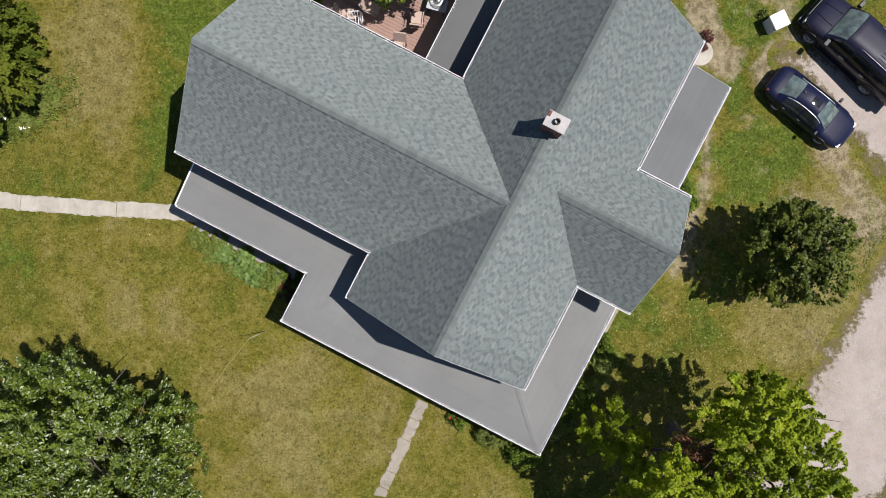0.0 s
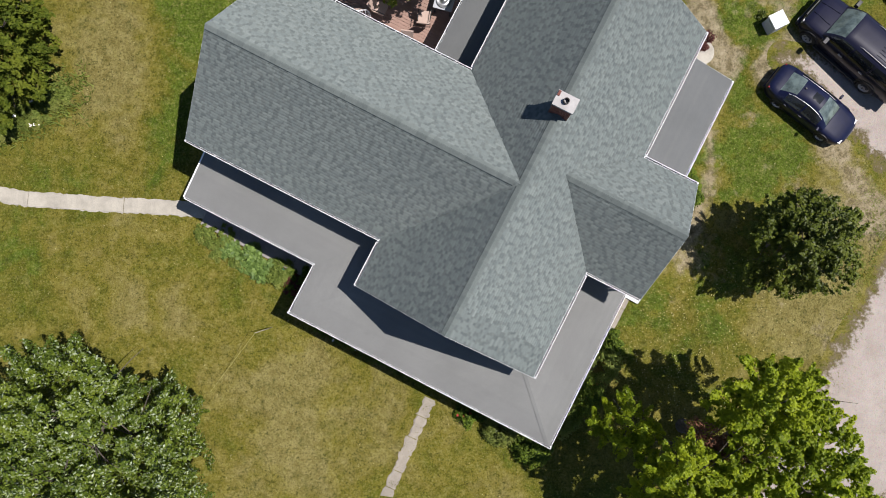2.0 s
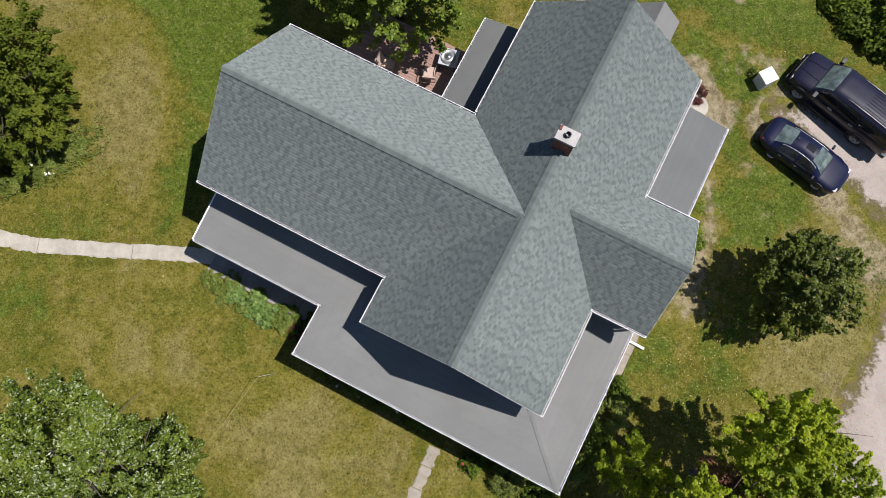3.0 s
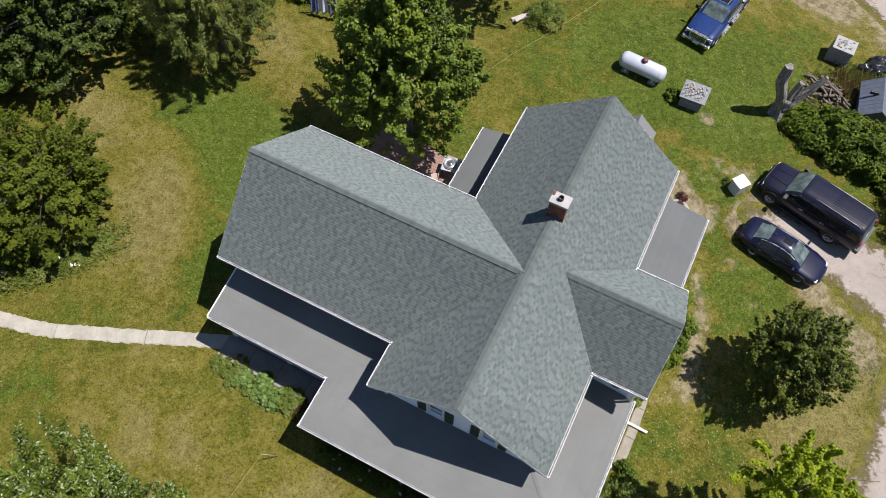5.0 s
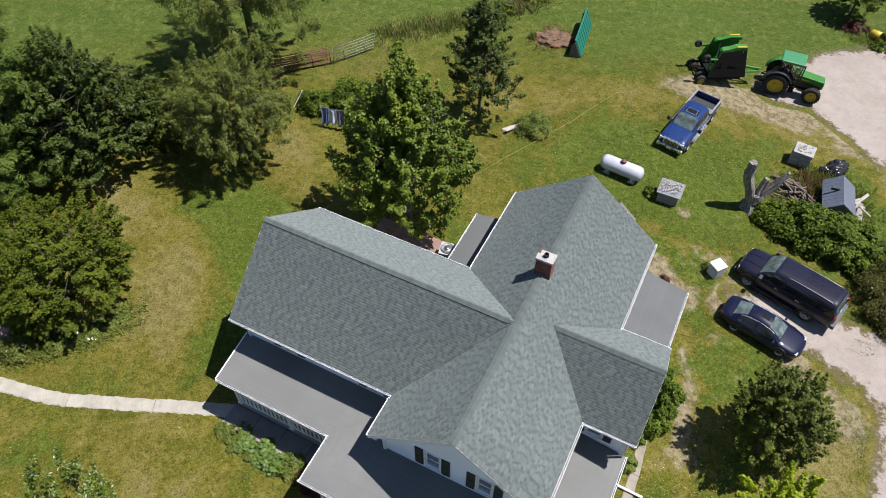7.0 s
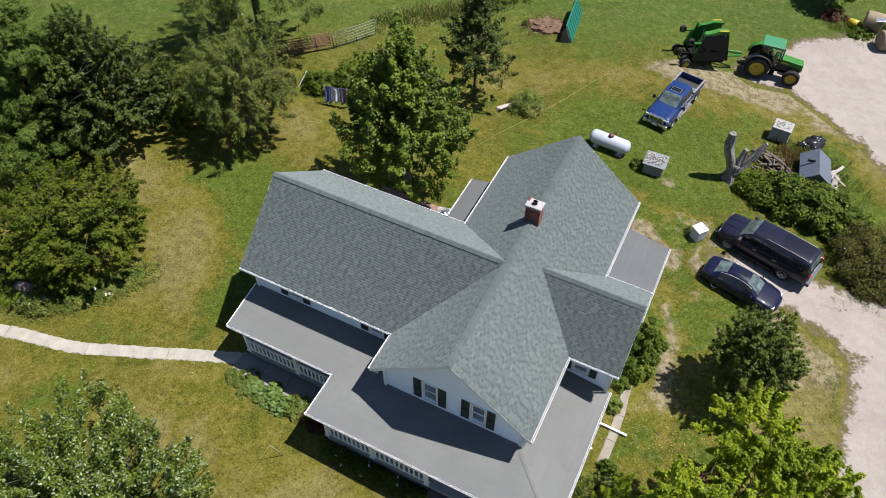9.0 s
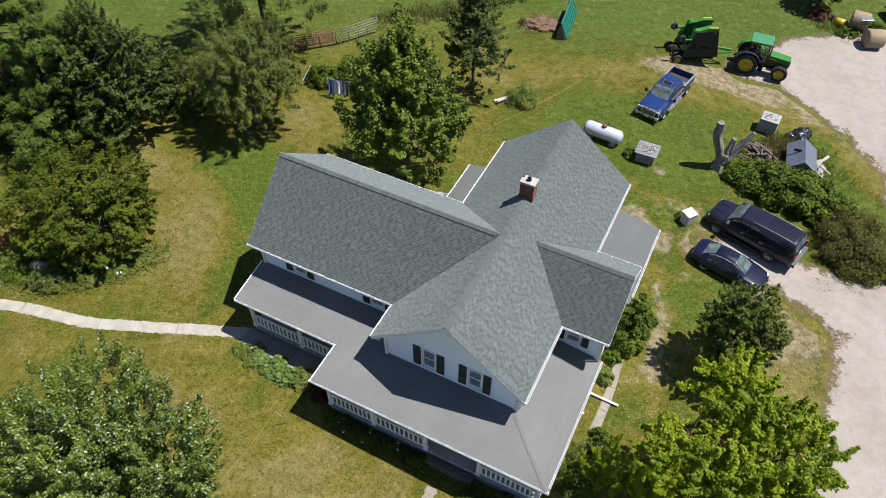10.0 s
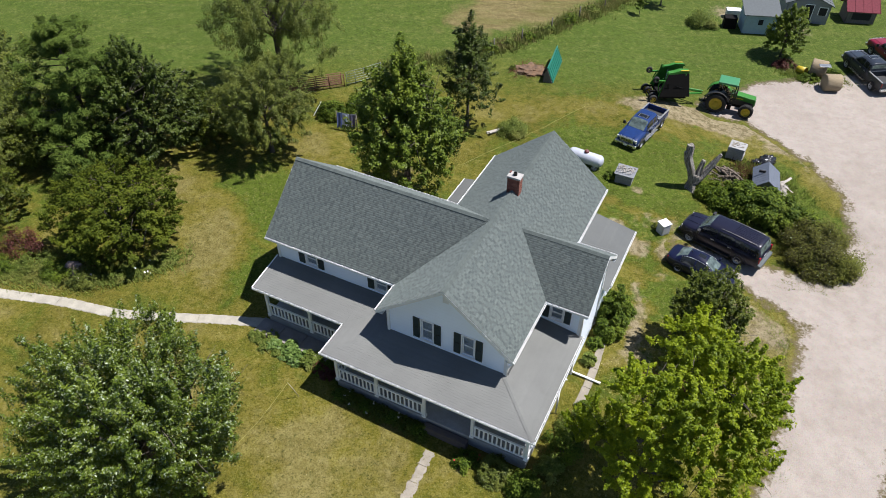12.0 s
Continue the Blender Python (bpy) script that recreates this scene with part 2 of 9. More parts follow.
n = Nodes("sky_tinted_siding")
lap = n.wave(1.32, 'Z', profile='SAW')
# white boards; the blue of skylight in shade is put into the base colour
g0 = n.ramp(n.noise(1.1, 4.0, 0.6), (0.3, (0.78, 0.85, 0.95)), (0.7, (0.81, 0.88, 0.98)))
g0 = n.mix(n.ramp(lap, (0.0, 0.22), (0.08, 0.0)), g0, (0.5, 0.51, 0.53))
n.bump(lap, 0.12, 0.006)
SIDING = n.done(g0, 0.55)

TRIM = plain("white_trim_paint", (0.76, 0.77, 0.77), 0.45, vary=0.10, scale=3.0)
GUTTER_IN = plain("gutter_inside", (0.0780, 0.0780, 0.0780), 0.6)
SOFFIT = plain("soffit", (0.70, 0.71, 0.72), 0.6, vary=0.08)
SHUTTER = plain("dark_green_shutter", (0.0094, 0.0203, 0.0156), 0.5, vary=0.25)
BLIND = plain("blue_grey_blind", (0.2808, 0.3198, 0.3744), 0.7, vary=0.15, scale=2.0)
DARK = plain("dark_inside", (0.0156, 0.0156, 0.0172), 0.9)
FLASH = plain("black_flashing", (0.0234, 0.0250, 0.0265), 0.6)


def glass(name, tint, rough=0.02):
    n = Nodes(name)
    n.b.inputs["Transmission Weight"].default_value = 1.0
    n.b.inputs["IOR"].default_value = 1.45
    return n.done(tint, rough)


PANE = glass("window_glass", (0.92, 0.95, 0.96))
n = Nodes("car_glass")
n2 = Nodes("windscreen_sky_reflection")
# pale patches put reflected sky and the pale interior into the glass colour
CAR_SCREEN = n2.done(n2.ramp(n2.noise(2.6, 3.0), (0.35, (0.045, 0.060, 0.057)), (0.65, (0.12, 0.155, 0.145))), 0.05)
CAR_GLASS = n.done(n.ramp(n.noise(2.0), (0.3, (0.0080, 0.0090, 0.0100)), (0.7, (0.0160, 0.0180, 0.0190))), 0.05)

n = Nodes("brick")
g0 = n.ramp(n.math('FRACT', n.math('ADD', n.island(), n.math('MULTIPLY', n.each(), 5.17))), (0.0, (0.1170, 0.0351, 0.0234)), (0.5, (0.1872, 0.0585, 0.0390)), (1.0, (0.2574, 0.1014, 0.0663)))
g0 = n.mix(n.ramp(n.noise(30, 3.0), (0.35, 0.4), (0.6, 0.0)), g0, (0.0780, 0.0390, 0.0312))
n.bump(n.noise(40.0), 0.4, 0.01)
BRICK = n.done(g0, 0.85)
MORTAR = plain("mortar", (0.2652, 0.2418, 0.2184), 0.9)
CAP = concrete("chimney_cap", (0.3666, 0.3510, 0.3354))
FLUE = plain("flue_metal", (0.0273, 0.0257, 0.0250), 0.55, 0.6)


def wood(name, base, rough=0.75, grain=(1.0, 14.0, 14.0), vary=0.35):
    n = Nodes(name)
    g = n.noise(3.0, 4.0, 0.65, co=n.stretch(*grain))
    a = n.ramp(g, (0.3, tuple(v * (1 - vary) for v in base)), (0.7, tuple(min(1, v * (1 + vary)) for v in base)))
    a = n.mix(n.math('MULTIPLY', n.each(), 0.35), a, tuple(v * 0.6 for v in base))
    a = n.mix(n.math('MULTIPLY', n.island(), 0.3), a, tuple(min(1, v * 1.35) for v in base))
    n.bump(g, 0.4, 0.01)
    return n.done(a, rough)


DECK = wood("red_stained_decking", (0.2067, 0.1287, 0.0998), 0.75, (1.0, 14.0, 14.0))
GREYWOOD = wood("weathered_wood", (0.1170, 0.1053, 0.0920), 0.85, (5.0, 5.0, 0.7))
n = Nodes("bare_dead_wood")
g = n.noise(6.0, 5.0, 0.7, co=n.stretch(3.0, 3.0, 0.35))
n.bump(g, 0.9, 0.04)
DEADWOOD = n.done(n.ramp(g, (0.34, (0.0420, 0.0370, 0.0320)), (0.48, (0.1500, 0.1340, 0.1180)), (0.66, (0.3200, 0.3000, 0.2700))), 0.9)
LOGWOOD = wood("split_logs", (0.1250, 0.0980, 0.0740), 0.85, (1.0, 9.0, 9.0), 0.5)
PALEWOOD = wood("pale_boards", (0.3276, 0.2964, 0.2574), 0.8)

n = Nodes("bark")
g = n.noise(4.0, 5.0, 0.7, co=n.stretch(3.0, 3.0, 0.6))
n.bump(g, 0.8, 0.04)
BARK = n.done(n.ramp(g, (0.3, (0.0351, 0.0281, 0.0218)), (0.7, (0.1053, 0.0874, 0.0686))), 0.92)


def leafage(name, dark, lite, tip=None, shine=0.42, through=0.3, pale=0.0, spec=0.15):
    """Leaves: colour from leaf to leaf, darker and lighter patches of the crown, light through the blade."""
    n = Nodes(name)
    r = n.island()
    col = n.ramp(r, (0.0, dark), (0.62, tuple((a + b) / 2 for a, b in zip(dark, lite))), (1.0, lite))
    patch = n.noise(0.55, 3.0, 0.6)
    col = n.mix(n.ramp(patch, (0.34, 0.4), (0.54, 0.0)), col, tuple(v * 0.75 for v in dark))
    if tip:
        col = n.mix(n.ramp(patch, (0.5, 0.0), (0.72, 0.75)), col, tip)
    if pale:
        col = n.mix(n.ramp(n.math('FRACT', n.math('MULTIPLY', r, 37.7)), (1 - pale, 0.0), (min(1.0, 1 - pale + 0.04), 1.0)), col, (0.3000, 0.3500, 0.2100))
    m = n.done(col, shine, Specular_IOR_Level=spec)
    tr = n.t.nodes.new("ShaderNodeBsdfTranslucent")
    n.link(n.mix(0.5, col, tuple(min(1, v * 1.6) for v in lite)), tr.inputs[0])
    mx = n.t.nodes.new("ShaderNodeMixShader")
    mx.inputs[0].default_value = through
    n.link(n.b.outputs[0], mx.inputs[1])
    n.link(tr.outputs[0], mx.inputs[2])
    n.link(mx.outputs[0], n.t.nodes["Material Output"].inputs["Surface"])
    return m


LEAF_MAPLE = leafage("maple_leaves", (0.0488, 0.0787, 0.0086), (0.1572, 0.2075, 0.0236), (0.1730, 0.2107, 0.0220), through=0.24)
LEAF_GROVE = leafage("grove_leaves", (0.0229, 0.0379, 0.0057), (0.0748, 0.1024, 0.0161), (0.0841, 0.1081, 0.0161), through=0.2)
LEAF_SILVER = leafage("silver_maple_leaves", (0.0400, 0.0700, 0.0070), (0.1600, 0.2100, 0.0230), (0.1700, 0.2100, 0.0210), shine=0.36, pale=0.13, spec=0.36, through=0.30)
LEAF_LIME = leafage("yellow_green_leaves", (0.0663, 0.1090, 0.0070), (0.3053, 0.3664, 0.0175), (0.3227, 0.3664, 0.0149), through=0.44)
LEAF_ROUND = leafage("dark_round_leaves", (0.0310, 0.0450, 0.0050), (0.1050, 0.1300, 0.0135), (0.1130, 0.1310, 0.0135), through=0.2)
LEAF_APPLE = leafage("apple_leaves", (0.0396, 0.0612, 0.0060), (0.1260, 0.1512, 0.0156), (0.1428, 0.1584, 0.0156), shine=0.6, spec=0.08)
LEAF_WILLOW = leafage("willow_leaves", (0.0588, 0.0788, 0.0143), (0.1683, 0.1949, 0.0401), (0.1755, 0.1891, 0.0358))
LEAF_PINE = leafage("pine_needles", (0.0441, 0.0746, 0.0111), (0.1210, 0.1663, 0.0302), (0.1310, 0.1704, 0.0282), through=0.2, shine=0.6, spec=0.08)
LEAF_HEDGE = leafage("hedge_leaves", (0.0202, 0.0414, 0.0040), (0.1320, 0.1804, 0.0176), (0.1408, 0.1760, 0.0158), shine=0.55, spec=0.10, through=0.18)
LEAF_HOSTA = leafage("hosta_leaves", (0.0680, 0.1150, 0.0240), (0.2100, 0.3000, 0.0750), shine=0.5, spec=0.2)
LEAF_WEED = leafage("weeds", (0.0718, 0.1030, 0.0156), (0.1856, 0.2239, 0.0460), (0.2184, 0.2075, 0.0546), shine=0.6)
LEAF_BARBERRY = leafage("barberry_leaves", (0.0255, 0.0221, 0.0068), (0.1275, 0.1360, 0.0170), (0.1148, 0.1360, 0.0153), shine=0.7, pale=0.02, through=0.1)
LEAF_RED = leafage("burgundy_leaves", (0.0468, 0.0172, 0.0140), (0.1326, 0.0468, 0.0351))
DEAD_LEAF = leafage("dead_leaves", (0.0700, 0.0300, 0.0170), (0.2200, 0.1000, 0.0560), shine=0.7, through=0.1)
BROWN_STRAW = leafage("brown_straw", (0.0700, 0.0360, 0.0160), (0.2000, 0.1150, 0.0560), shine=0.8, through=0.1)
TALLGRASS = leafage("tall_grass", (0.0702, 0.0936, 0.0172), (0.1732, 0.1919, 0.0515), (0.2527, 0.2059, 0.0842), shine=0.7, through=0.2)
LITTER = leafage("pale_dead_leaves", (0.2028, 0.1794, 0.0624), (0.4056, 0.3744, 0.1872), shine=0.7, through=0.1)
FLOWER = plain("white_flowers", (0.75, 0.74, 0.68), 0.7)
FLOWER_RED = plain("red_flowers", (0.3510, 0.0234, 0.0234), 0.6)


def paint(name, color, metal=0.0, rough=0.3):
    n = Nodes(name)
    g = n.noise(3.0, 4.0, 0.6)
    f = n.noise(180.0, 1.0)
    col = n.ramp(g, (0.3, tuple(v * 0.85 for v in color)), (0.7, tuple(min(1, v * 1.12) for v in color)))
    col = n.mix(n.ramp(n.noise(1.2, 5.0, 0.7), (0.55, 0.0), (0.9, 0.04)), col, (0.1248, 0.1170, 0.1092))
    n.bump(f, 0.03, 0.001)
    return n.done(col, rough + 0.1, metal, Coat_Weight=0.5, Coat_Roughness=0.03, Specular_IOR_Level=0.12)


NAVY = paint("navy_car_paint", (0.0042, 0.0055, 0.0220))
INDIGO = paint("dark_indigo_car_paint", (0.0085, 0.0085, 0.0200))
BLUE = paint("blue_truck_paint", (0.0095, 0.0270, 0.1050))
SLATE = paint("slate_truck_paint", (0.0234, 0.0281, 0.0374))
CHERRY = paint("cherry_car_paint", (0.1716, 0.0094, 0.0234))
SILVERGREY = paint("silver_truck_trim", (0.2808, 0.2808, 0.2730), 0.6, 0.35)
TYRE = plain("tyre_rubber", (0.0172, 0.0164, 0.0156), 0.85)
RIM = plain("alloy_rim", (0.36, 0.36, 0.36), 0.4, 0.4)
# window trim whose pale colour stands in for the sun's reflection on it
BRIGHTTRIM = plain("sun_glare_window_trim", (0.80, 0.80, 0.80), 0.35, 0.3, bump=0.0)
CHROME = plain("chrome", (0.62, 0.62, 0.62), 0.28, 1.0, bump=0.0)
LAMP = plain("clear_lamp_lens", (0.50, 0.50, 0.49), 0.12)
TAILLAMP = plain("red_lamp_lens", (0.2340, 0.0078, 0.0094), 0.2)
BLACK = plain("black_plastic", (0.0140, 0.0140, 0.0148), 0.55)
RUBBERMAT = plain("bed_liner", (0.0273, 0.0281, 0.0296), 0.8)
TRACTOR = plain("green_farm_paint", (0.0280, 0.1500, 0.0170), 0.5, vary=0.2, Specular_IOR_Level=0.3)
TRACTOR_ROOF = plain("green_cab_roof", (0.0429, 0.1833, 0.0780), 0.4, vary=0.15)
FARMYELLOW = plain("yellow_farm_paint", (0.4300, 0.3200, 0.0200), 0.42, vary=0.25)
DARKDECK = plain("near_black_steel", (0.0075, 0.0070, 0.0068), 0.9, vary=0.4, Specular_IOR_Level=0.15)
TANK = plain("white_tank_paint", (0.40, 0.42, 0.48), 0.4, vary=0.08, scale=2.0)
TANKCAP = plain("dull_red_dome", (0.1248, 0.0351, 0.0351), 0.55)
BOXGREY = plain("pale_grey_plastic", (0.3276, 0.3432, 0.3666), 0.5, vary=0.12)
BOXWHITE = plain("white_plastic", (0.62, 0.63, 0.64), 0.45, vary=0.08)
GREYPAINT = plain("grey_painted_boards", (0.1677, 0.1755, 0.1872), 0.7, vary=0.3, scale=9.0)
STEELROOF = plain("blue_grey_steel_roofing", (0.1350, 0.1520, 0.1900), 0.5, 0.3, vary=0.2)
PALLET = plain("stacked_white_bags", (0.2808, 0.2769, 0.2691), 0.75, vary=0.2, scale=14.0)
WRAP = plain("black_plastic_wrap", (0.0172, 0.0172, 0.0187), 0.22, vary=0.3)
TARPGREEN = plain("green_plastic", (0.0110, 0.1350, 0.0950), 0.45, vary=0.25)
RUST = plain("rusty_red_pipe", (0.1365, 0.0546, 0.0351), 0.75, vary=0.35, scale=10.0)
GALV = plain("galvanised_pipe", (0.20, 0.23, 0.21), 0.55, 0.3)
HAY = wood("hay_bale", (0.2400, 0.1900, 0.1200), 0.95, (1.0, 12.0, 12.0), 0.4)
RED_SOIL = plain("reddish_soil", (0.1250, 0.0750, 0.0430), 0.95, vary=0.6, scale=3.0, bump=0.6)
ROCK = plain("pink_granite", (0.2340, 0.1716, 0.1560), 0.85, vary=0.4, scale=5.0, bump=0.5)
CUSHION = plain("tan_chair_fabric", (0.3588, 0.2691, 0.2223), 0.85, vary=0.12)
STEEL = plain("brushed_steel", (0.3276, 0.3354, 0.3432), 0.35, 0.85, vary=0.15)
SHEDBLUE = plain("pale_blue_siding", (0.3300, 0.4300, 0.5100), 0.65, vary=0.10)
SHEDGREY = plain("grey_siding", (0.2106, 0.2184, 0.2262), 0.7, vary=0.12)
SHEDROOF = plain("grey_metal_roof", (0.1000, 0.1100, 0.1150), 0.85, 0.0, vary=0.15, Specular_IOR_Level=0.15)
PINKROOF = plain("faded_red_metal_roof", (0.1500, 0.0400, 0.0500), 0.85, 0.0, vary=0.25, Specular_IOR_Level=0.1)
ROPE = plain("yellow_rope", (0.2808, 0.2574, 0.0780), 0.7, bump=0.0)
CLOTH_BLUE = plain("blue_cloth", (0.12, 0.16, 0.36), 0.9, vary=0.3)
CLOTH_PALE = plain("pale_blue_cloth", (0.62, 0.65, 0.80), 0.9, vary=0.15)
CLOTH_GREY = plain("grey_violet_cloth", (0.16, 0.14, 0.22), 0.9, vary=0.25)


# ---------------------------------------------------------------- builders
def part(name, bm, material, parent=None, label="", smooth=False):
    """Links a bmesh as one mesh object, under a thing or part if one is given."""
    me = bpy.data.meshes.new(name)
    bm.normal_update()
    bm.to_mesh(me)
    bm.free()
    me.materials.append(material)
    if smooth:
        me.polygons.foreach_set("use_smooth", [True] * len(me.polygons))
    ob = new(name, me)
    if parent:
        ob.parent = parent
    if label:
        ob["label"] = label
    return ob


def thing(name, m, label, category, group="", kind=""):
    ob = new(name)
    ob.empty_display_size = 0.3
    ob.matrix_world = m
    return tagged(ob, label, category, group, kind)


def box(bm, x0, x1, y0, y1, z0, z1, m=None):
    vs = [bm.verts.new((x, y, z)) for z in (z0, z1) for x, y in ((x0, y0), (x1, y0), (x1, y1), (x0, y1))]
    for f in ((3, 2, 1, 0), (4, 5, 6, 7), (0, 1, 5, 4), (1, 2, 6, 5), (2, 3, 7, 6), (3, 0, 4, 7)):
        bm.faces.new([vs[i] for i in f])
    if m is not None:
        bmesh.ops.transform(bm, matrix=m, verts=vs)
    return vs


def boxes(*dims, bevel=0.0, m=None):
    bm = bmesh.new()
    for d in dims:
        box(bm, *d)
    if bevel:
        bmesh.ops.bevel(bm, geom=bm.edges[:], offset=bevel, segments=2, affect='EDGES', profile=0.6)
    if m is not None:
        bm.transform(m)
    return bm


def tube(bm, points, radii, sides=8, close=True):
    """A tapered tube through points."""
    rings = []
    pts = [Vector(p) for p in points]
    for i, p in enumerate(pts):
        a = pts[min(i + 1, len(pts) - 1)] - pts[max(i - 1, 0)]
        a.normalize()
        ref = Vector((0, 0, 1)) if abs(a.z) < 0.9 else Vector((1, 0, 0))
        u = a.cross(ref).normalized()
        v = a.cross(u)
        r = radii[i] if isinstance(radii, (list, tuple)) else radii
        rings.append([bm.verts.new(p + r * (math.cos(2 * math.pi * k / sides) * u + math.sin(2 * math.pi * k / sides) * v)) for k in range(sides)])
    for a, b in zip(rings, rings[1:]):
        for k in range(sides):
            bm.faces.new((a[k], b[k], b[(k + 1) % sides], a[(k + 1) % sides]))
    if close:
        bm.faces.new(rings[0])
        bm.faces.new(rings[-1][::-1])
    return rings


def lathe(bm, profile, sides=24, m=None):
    """A turned solid round z from (radius, height) pairs; radius 0 closes it."""
    rings, made = [], []
    for r, z in profile:
        if r < 1e-5:
            rings.append([bm.verts.new((0, 0, z))])
        else:
            rings.append([bm.verts.new((r * math.cos(2 * math.pi * k / sides), r * math.sin(2 * math.pi * k / sides), z)) for k in range(sides)])
        made += rings[-1]
    for a, b in zip(rings, rings[1:]):
        for k in range(sides):
            q = (k + 1) % sides
            if len(a) == 1 and len(b) > 1:
                bm.faces.new((a[0], b[k], b[q]))
            elif len(b) == 1 and len(a) > 1:
                bm.faces.new((a[k], b[0], a[q]))
            elif len(a) > 1:
                bm.faces.new((a[k], b[k], b[q], a[q]))
    if m is not None:
        bmesh.ops.transform(bm, matrix=m, verts=made)
    return made


def prism(bm, outline, lift, m=None):
    """A slab from an outline of 3D points, thickened by the vector lift."""
    a = [bm.verts.new(p) for p in outline]
    b = [bm.verts.new(Vector(p) + Vector(lift)) for p in outline]
    bm.faces.new(a[::-1])
    bm.faces.new(b)
    for i in range(len(a)):
        j = (i + 1) % len(a)
        bm.faces.new((a[i], a[j], b[j], b[i]))
    if m is not None:
        bmesh.ops.transform(bm, matrix=m, verts=a + b)


def clip(poly, a, b, c):
    """The part of a 2D polygon with a*x + b*y <= c."""
    out = []
    for i, p in enumerate(poly):
        q = poly[(i + 1) % len(poly)]
        dp, dq = a * p[0] + b * p[1] - c, a * q[0] + b * q[1] - c
        if dp <= 0:
            out.append(p)
        if (dp < 0 < dq) or (dq < 0 < dp):
            k = dp / (dp - dq)
            out.append((p[0] + k * (q[0] - p[0]), p[1] + k * (q[1] - p[1])))
    return out


def raw_mesh(name, verts, faces_n, nvert, material, parent=None, smooth=False):
    """A mesh from numpy arrays: verts (n, 3) and faces (k, 3 or 4)."""
    me = bpy.data.meshes.new(name)
    k = faces_n.shape[1]
    me.vertices.add(len(verts))
    me.vertices.foreach_set("co", np.ascontiguousarray(verts, dtype=np.float32).ravel())
    me.loops.add(faces_n.size)
    me.loops.foreach_set("vertex_index", np.ascontiguousarray(faces_n, dtype=np.int32).ravel())
    me.polygons.add(len(faces_n))
    me.polygons.foreach_set("loop_start", np.arange(0, faces_n.size, k, dtype=np.int32))
    if smooth:
        me.polygons.foreach_set("use_smooth", np.ones(len(faces_n), dtype=bool))
    me.materials.append(material)
    me.update()
    me.validate()
    ob = new(name, me)
    if parent:
        ob.parent = parent
    return ob


# ---------------------------------------------------------------- ground
def ground_z(x, y):
    z = np.interp(x, [-20, -14, 4, 13, 18, 23, 40], [.2, .08, -.55, -.72, -1.15, -1.4, -1.6])
    s = np.clip((np.asarray(x) - 15) / 7, 0, 1)
    k = np.clip((np.asarray(y) - 19) / 8, 0, 1)
    return z - 0.75 * s * s * (3 - 2 * s) * k * k * (3 - 2 * k)


def gz(x, y):
    return float(ground_z(x, y))


def spread(inner, step, outer):
    a = list(np.arange(-inner, inner + 0.01, step))
    far, d = inner, step
    while far < outer:
        d *= 1.35
        far += d
        a = [-far] + a + [far]
    return np.array(a)


# patches of the lawn, area by area: x, y, radius, amount (minus: lush)
DRY_FRONT = [(-11.5, -3.4, 1.6, 0.35), (-3.2, -8, 1.4, 0.35), (-6.8, -8.6, 1.6, 0.42), (-14.5, -3, 3.2, 0.63), (-8, -6.5, 3, 0.56), (-4.5, -9.5, 3, 0.49), (-10.5, -10.5, 3, 0.42), (-6, -5, 1.5, 0.35)]
DRY_WEST = [(-15.4, 7.8, 1.6, 0.6), (-19.4, 12.1, 2, 0.5), (-15.9, 5, 1.4, 0.6), (-14.2, 5.6, 1.5, 0.6), (-14.8, 8.6, 1.8, 0.7), (-11.6, 5, 1.6, -0.48), (-11, 8, 2.6, -0.4), (-14.6, 6.2, 1.6, 0.32),
            (-15.5, 8.5, 3, 0.41), (-14, 13.5, 3, 0.36), (-9.5, 18, 3.2, 0.45), (-17.5, 13.5, 2.5, 0.36), (-10.6, 9.6, 2.2, -0.88), (-13, 14.2, 2, -1.3), (-11.4, 13.2, 1.7, -1.4), (-12.8, 10.9, 2, -1.2),
            (-15.6, 14.4, 1.4, -0.9), (-10.4, 18.4, 1.8, 0.8), (-19.3, 13.7, 1.4, 0.5), (-11.8, 6, 1.8, -0.64), (-12.5, 3.6, 1.8, -0.48), (-16.5, 3.6, 1.6, -0.4)]
DRY_EAST_NEAR = [(8.2, -2, 1.3, -0.6), (9.8, -4, 1.2, -0.5), (10.4, -0.6, 0.9, 0.4), (10.6, 1.8, 1.2, 0.35), (11.4, -3.2, 1, -0.8), (11.6, 1.8, 0.7, 0.8), (11.6, 3.6, 0.8, 0.56), (12, 2.9, 0.6, -0.77),
                 (12.4, 4.2, 1.2, -0.61), (12.4, -0.6, 0.8, -0.8), (12.4, 6, 0.9, 0.49), (12.5, 0, 2.5, -0.5), (12.6, 3.9, 0.6, 1), (12.6, 7.6, 1.4, -0.45), (12.6, 5.2, 1, -0.61), (12.9, 6.1, 0.6, 0.8),
                 (13, 5.3, 0.5, -0.92), (13, 2.2, 1, 0.56), (13.2, 4.2, 2.2, -0.46), (13.6, 3, 1, -0.54), (13.6, 3.3, 0.6, -0.92), (13.6, -2.6, 1.4, 0.28), (13.6, 4.6, 1.4, -0.7)]
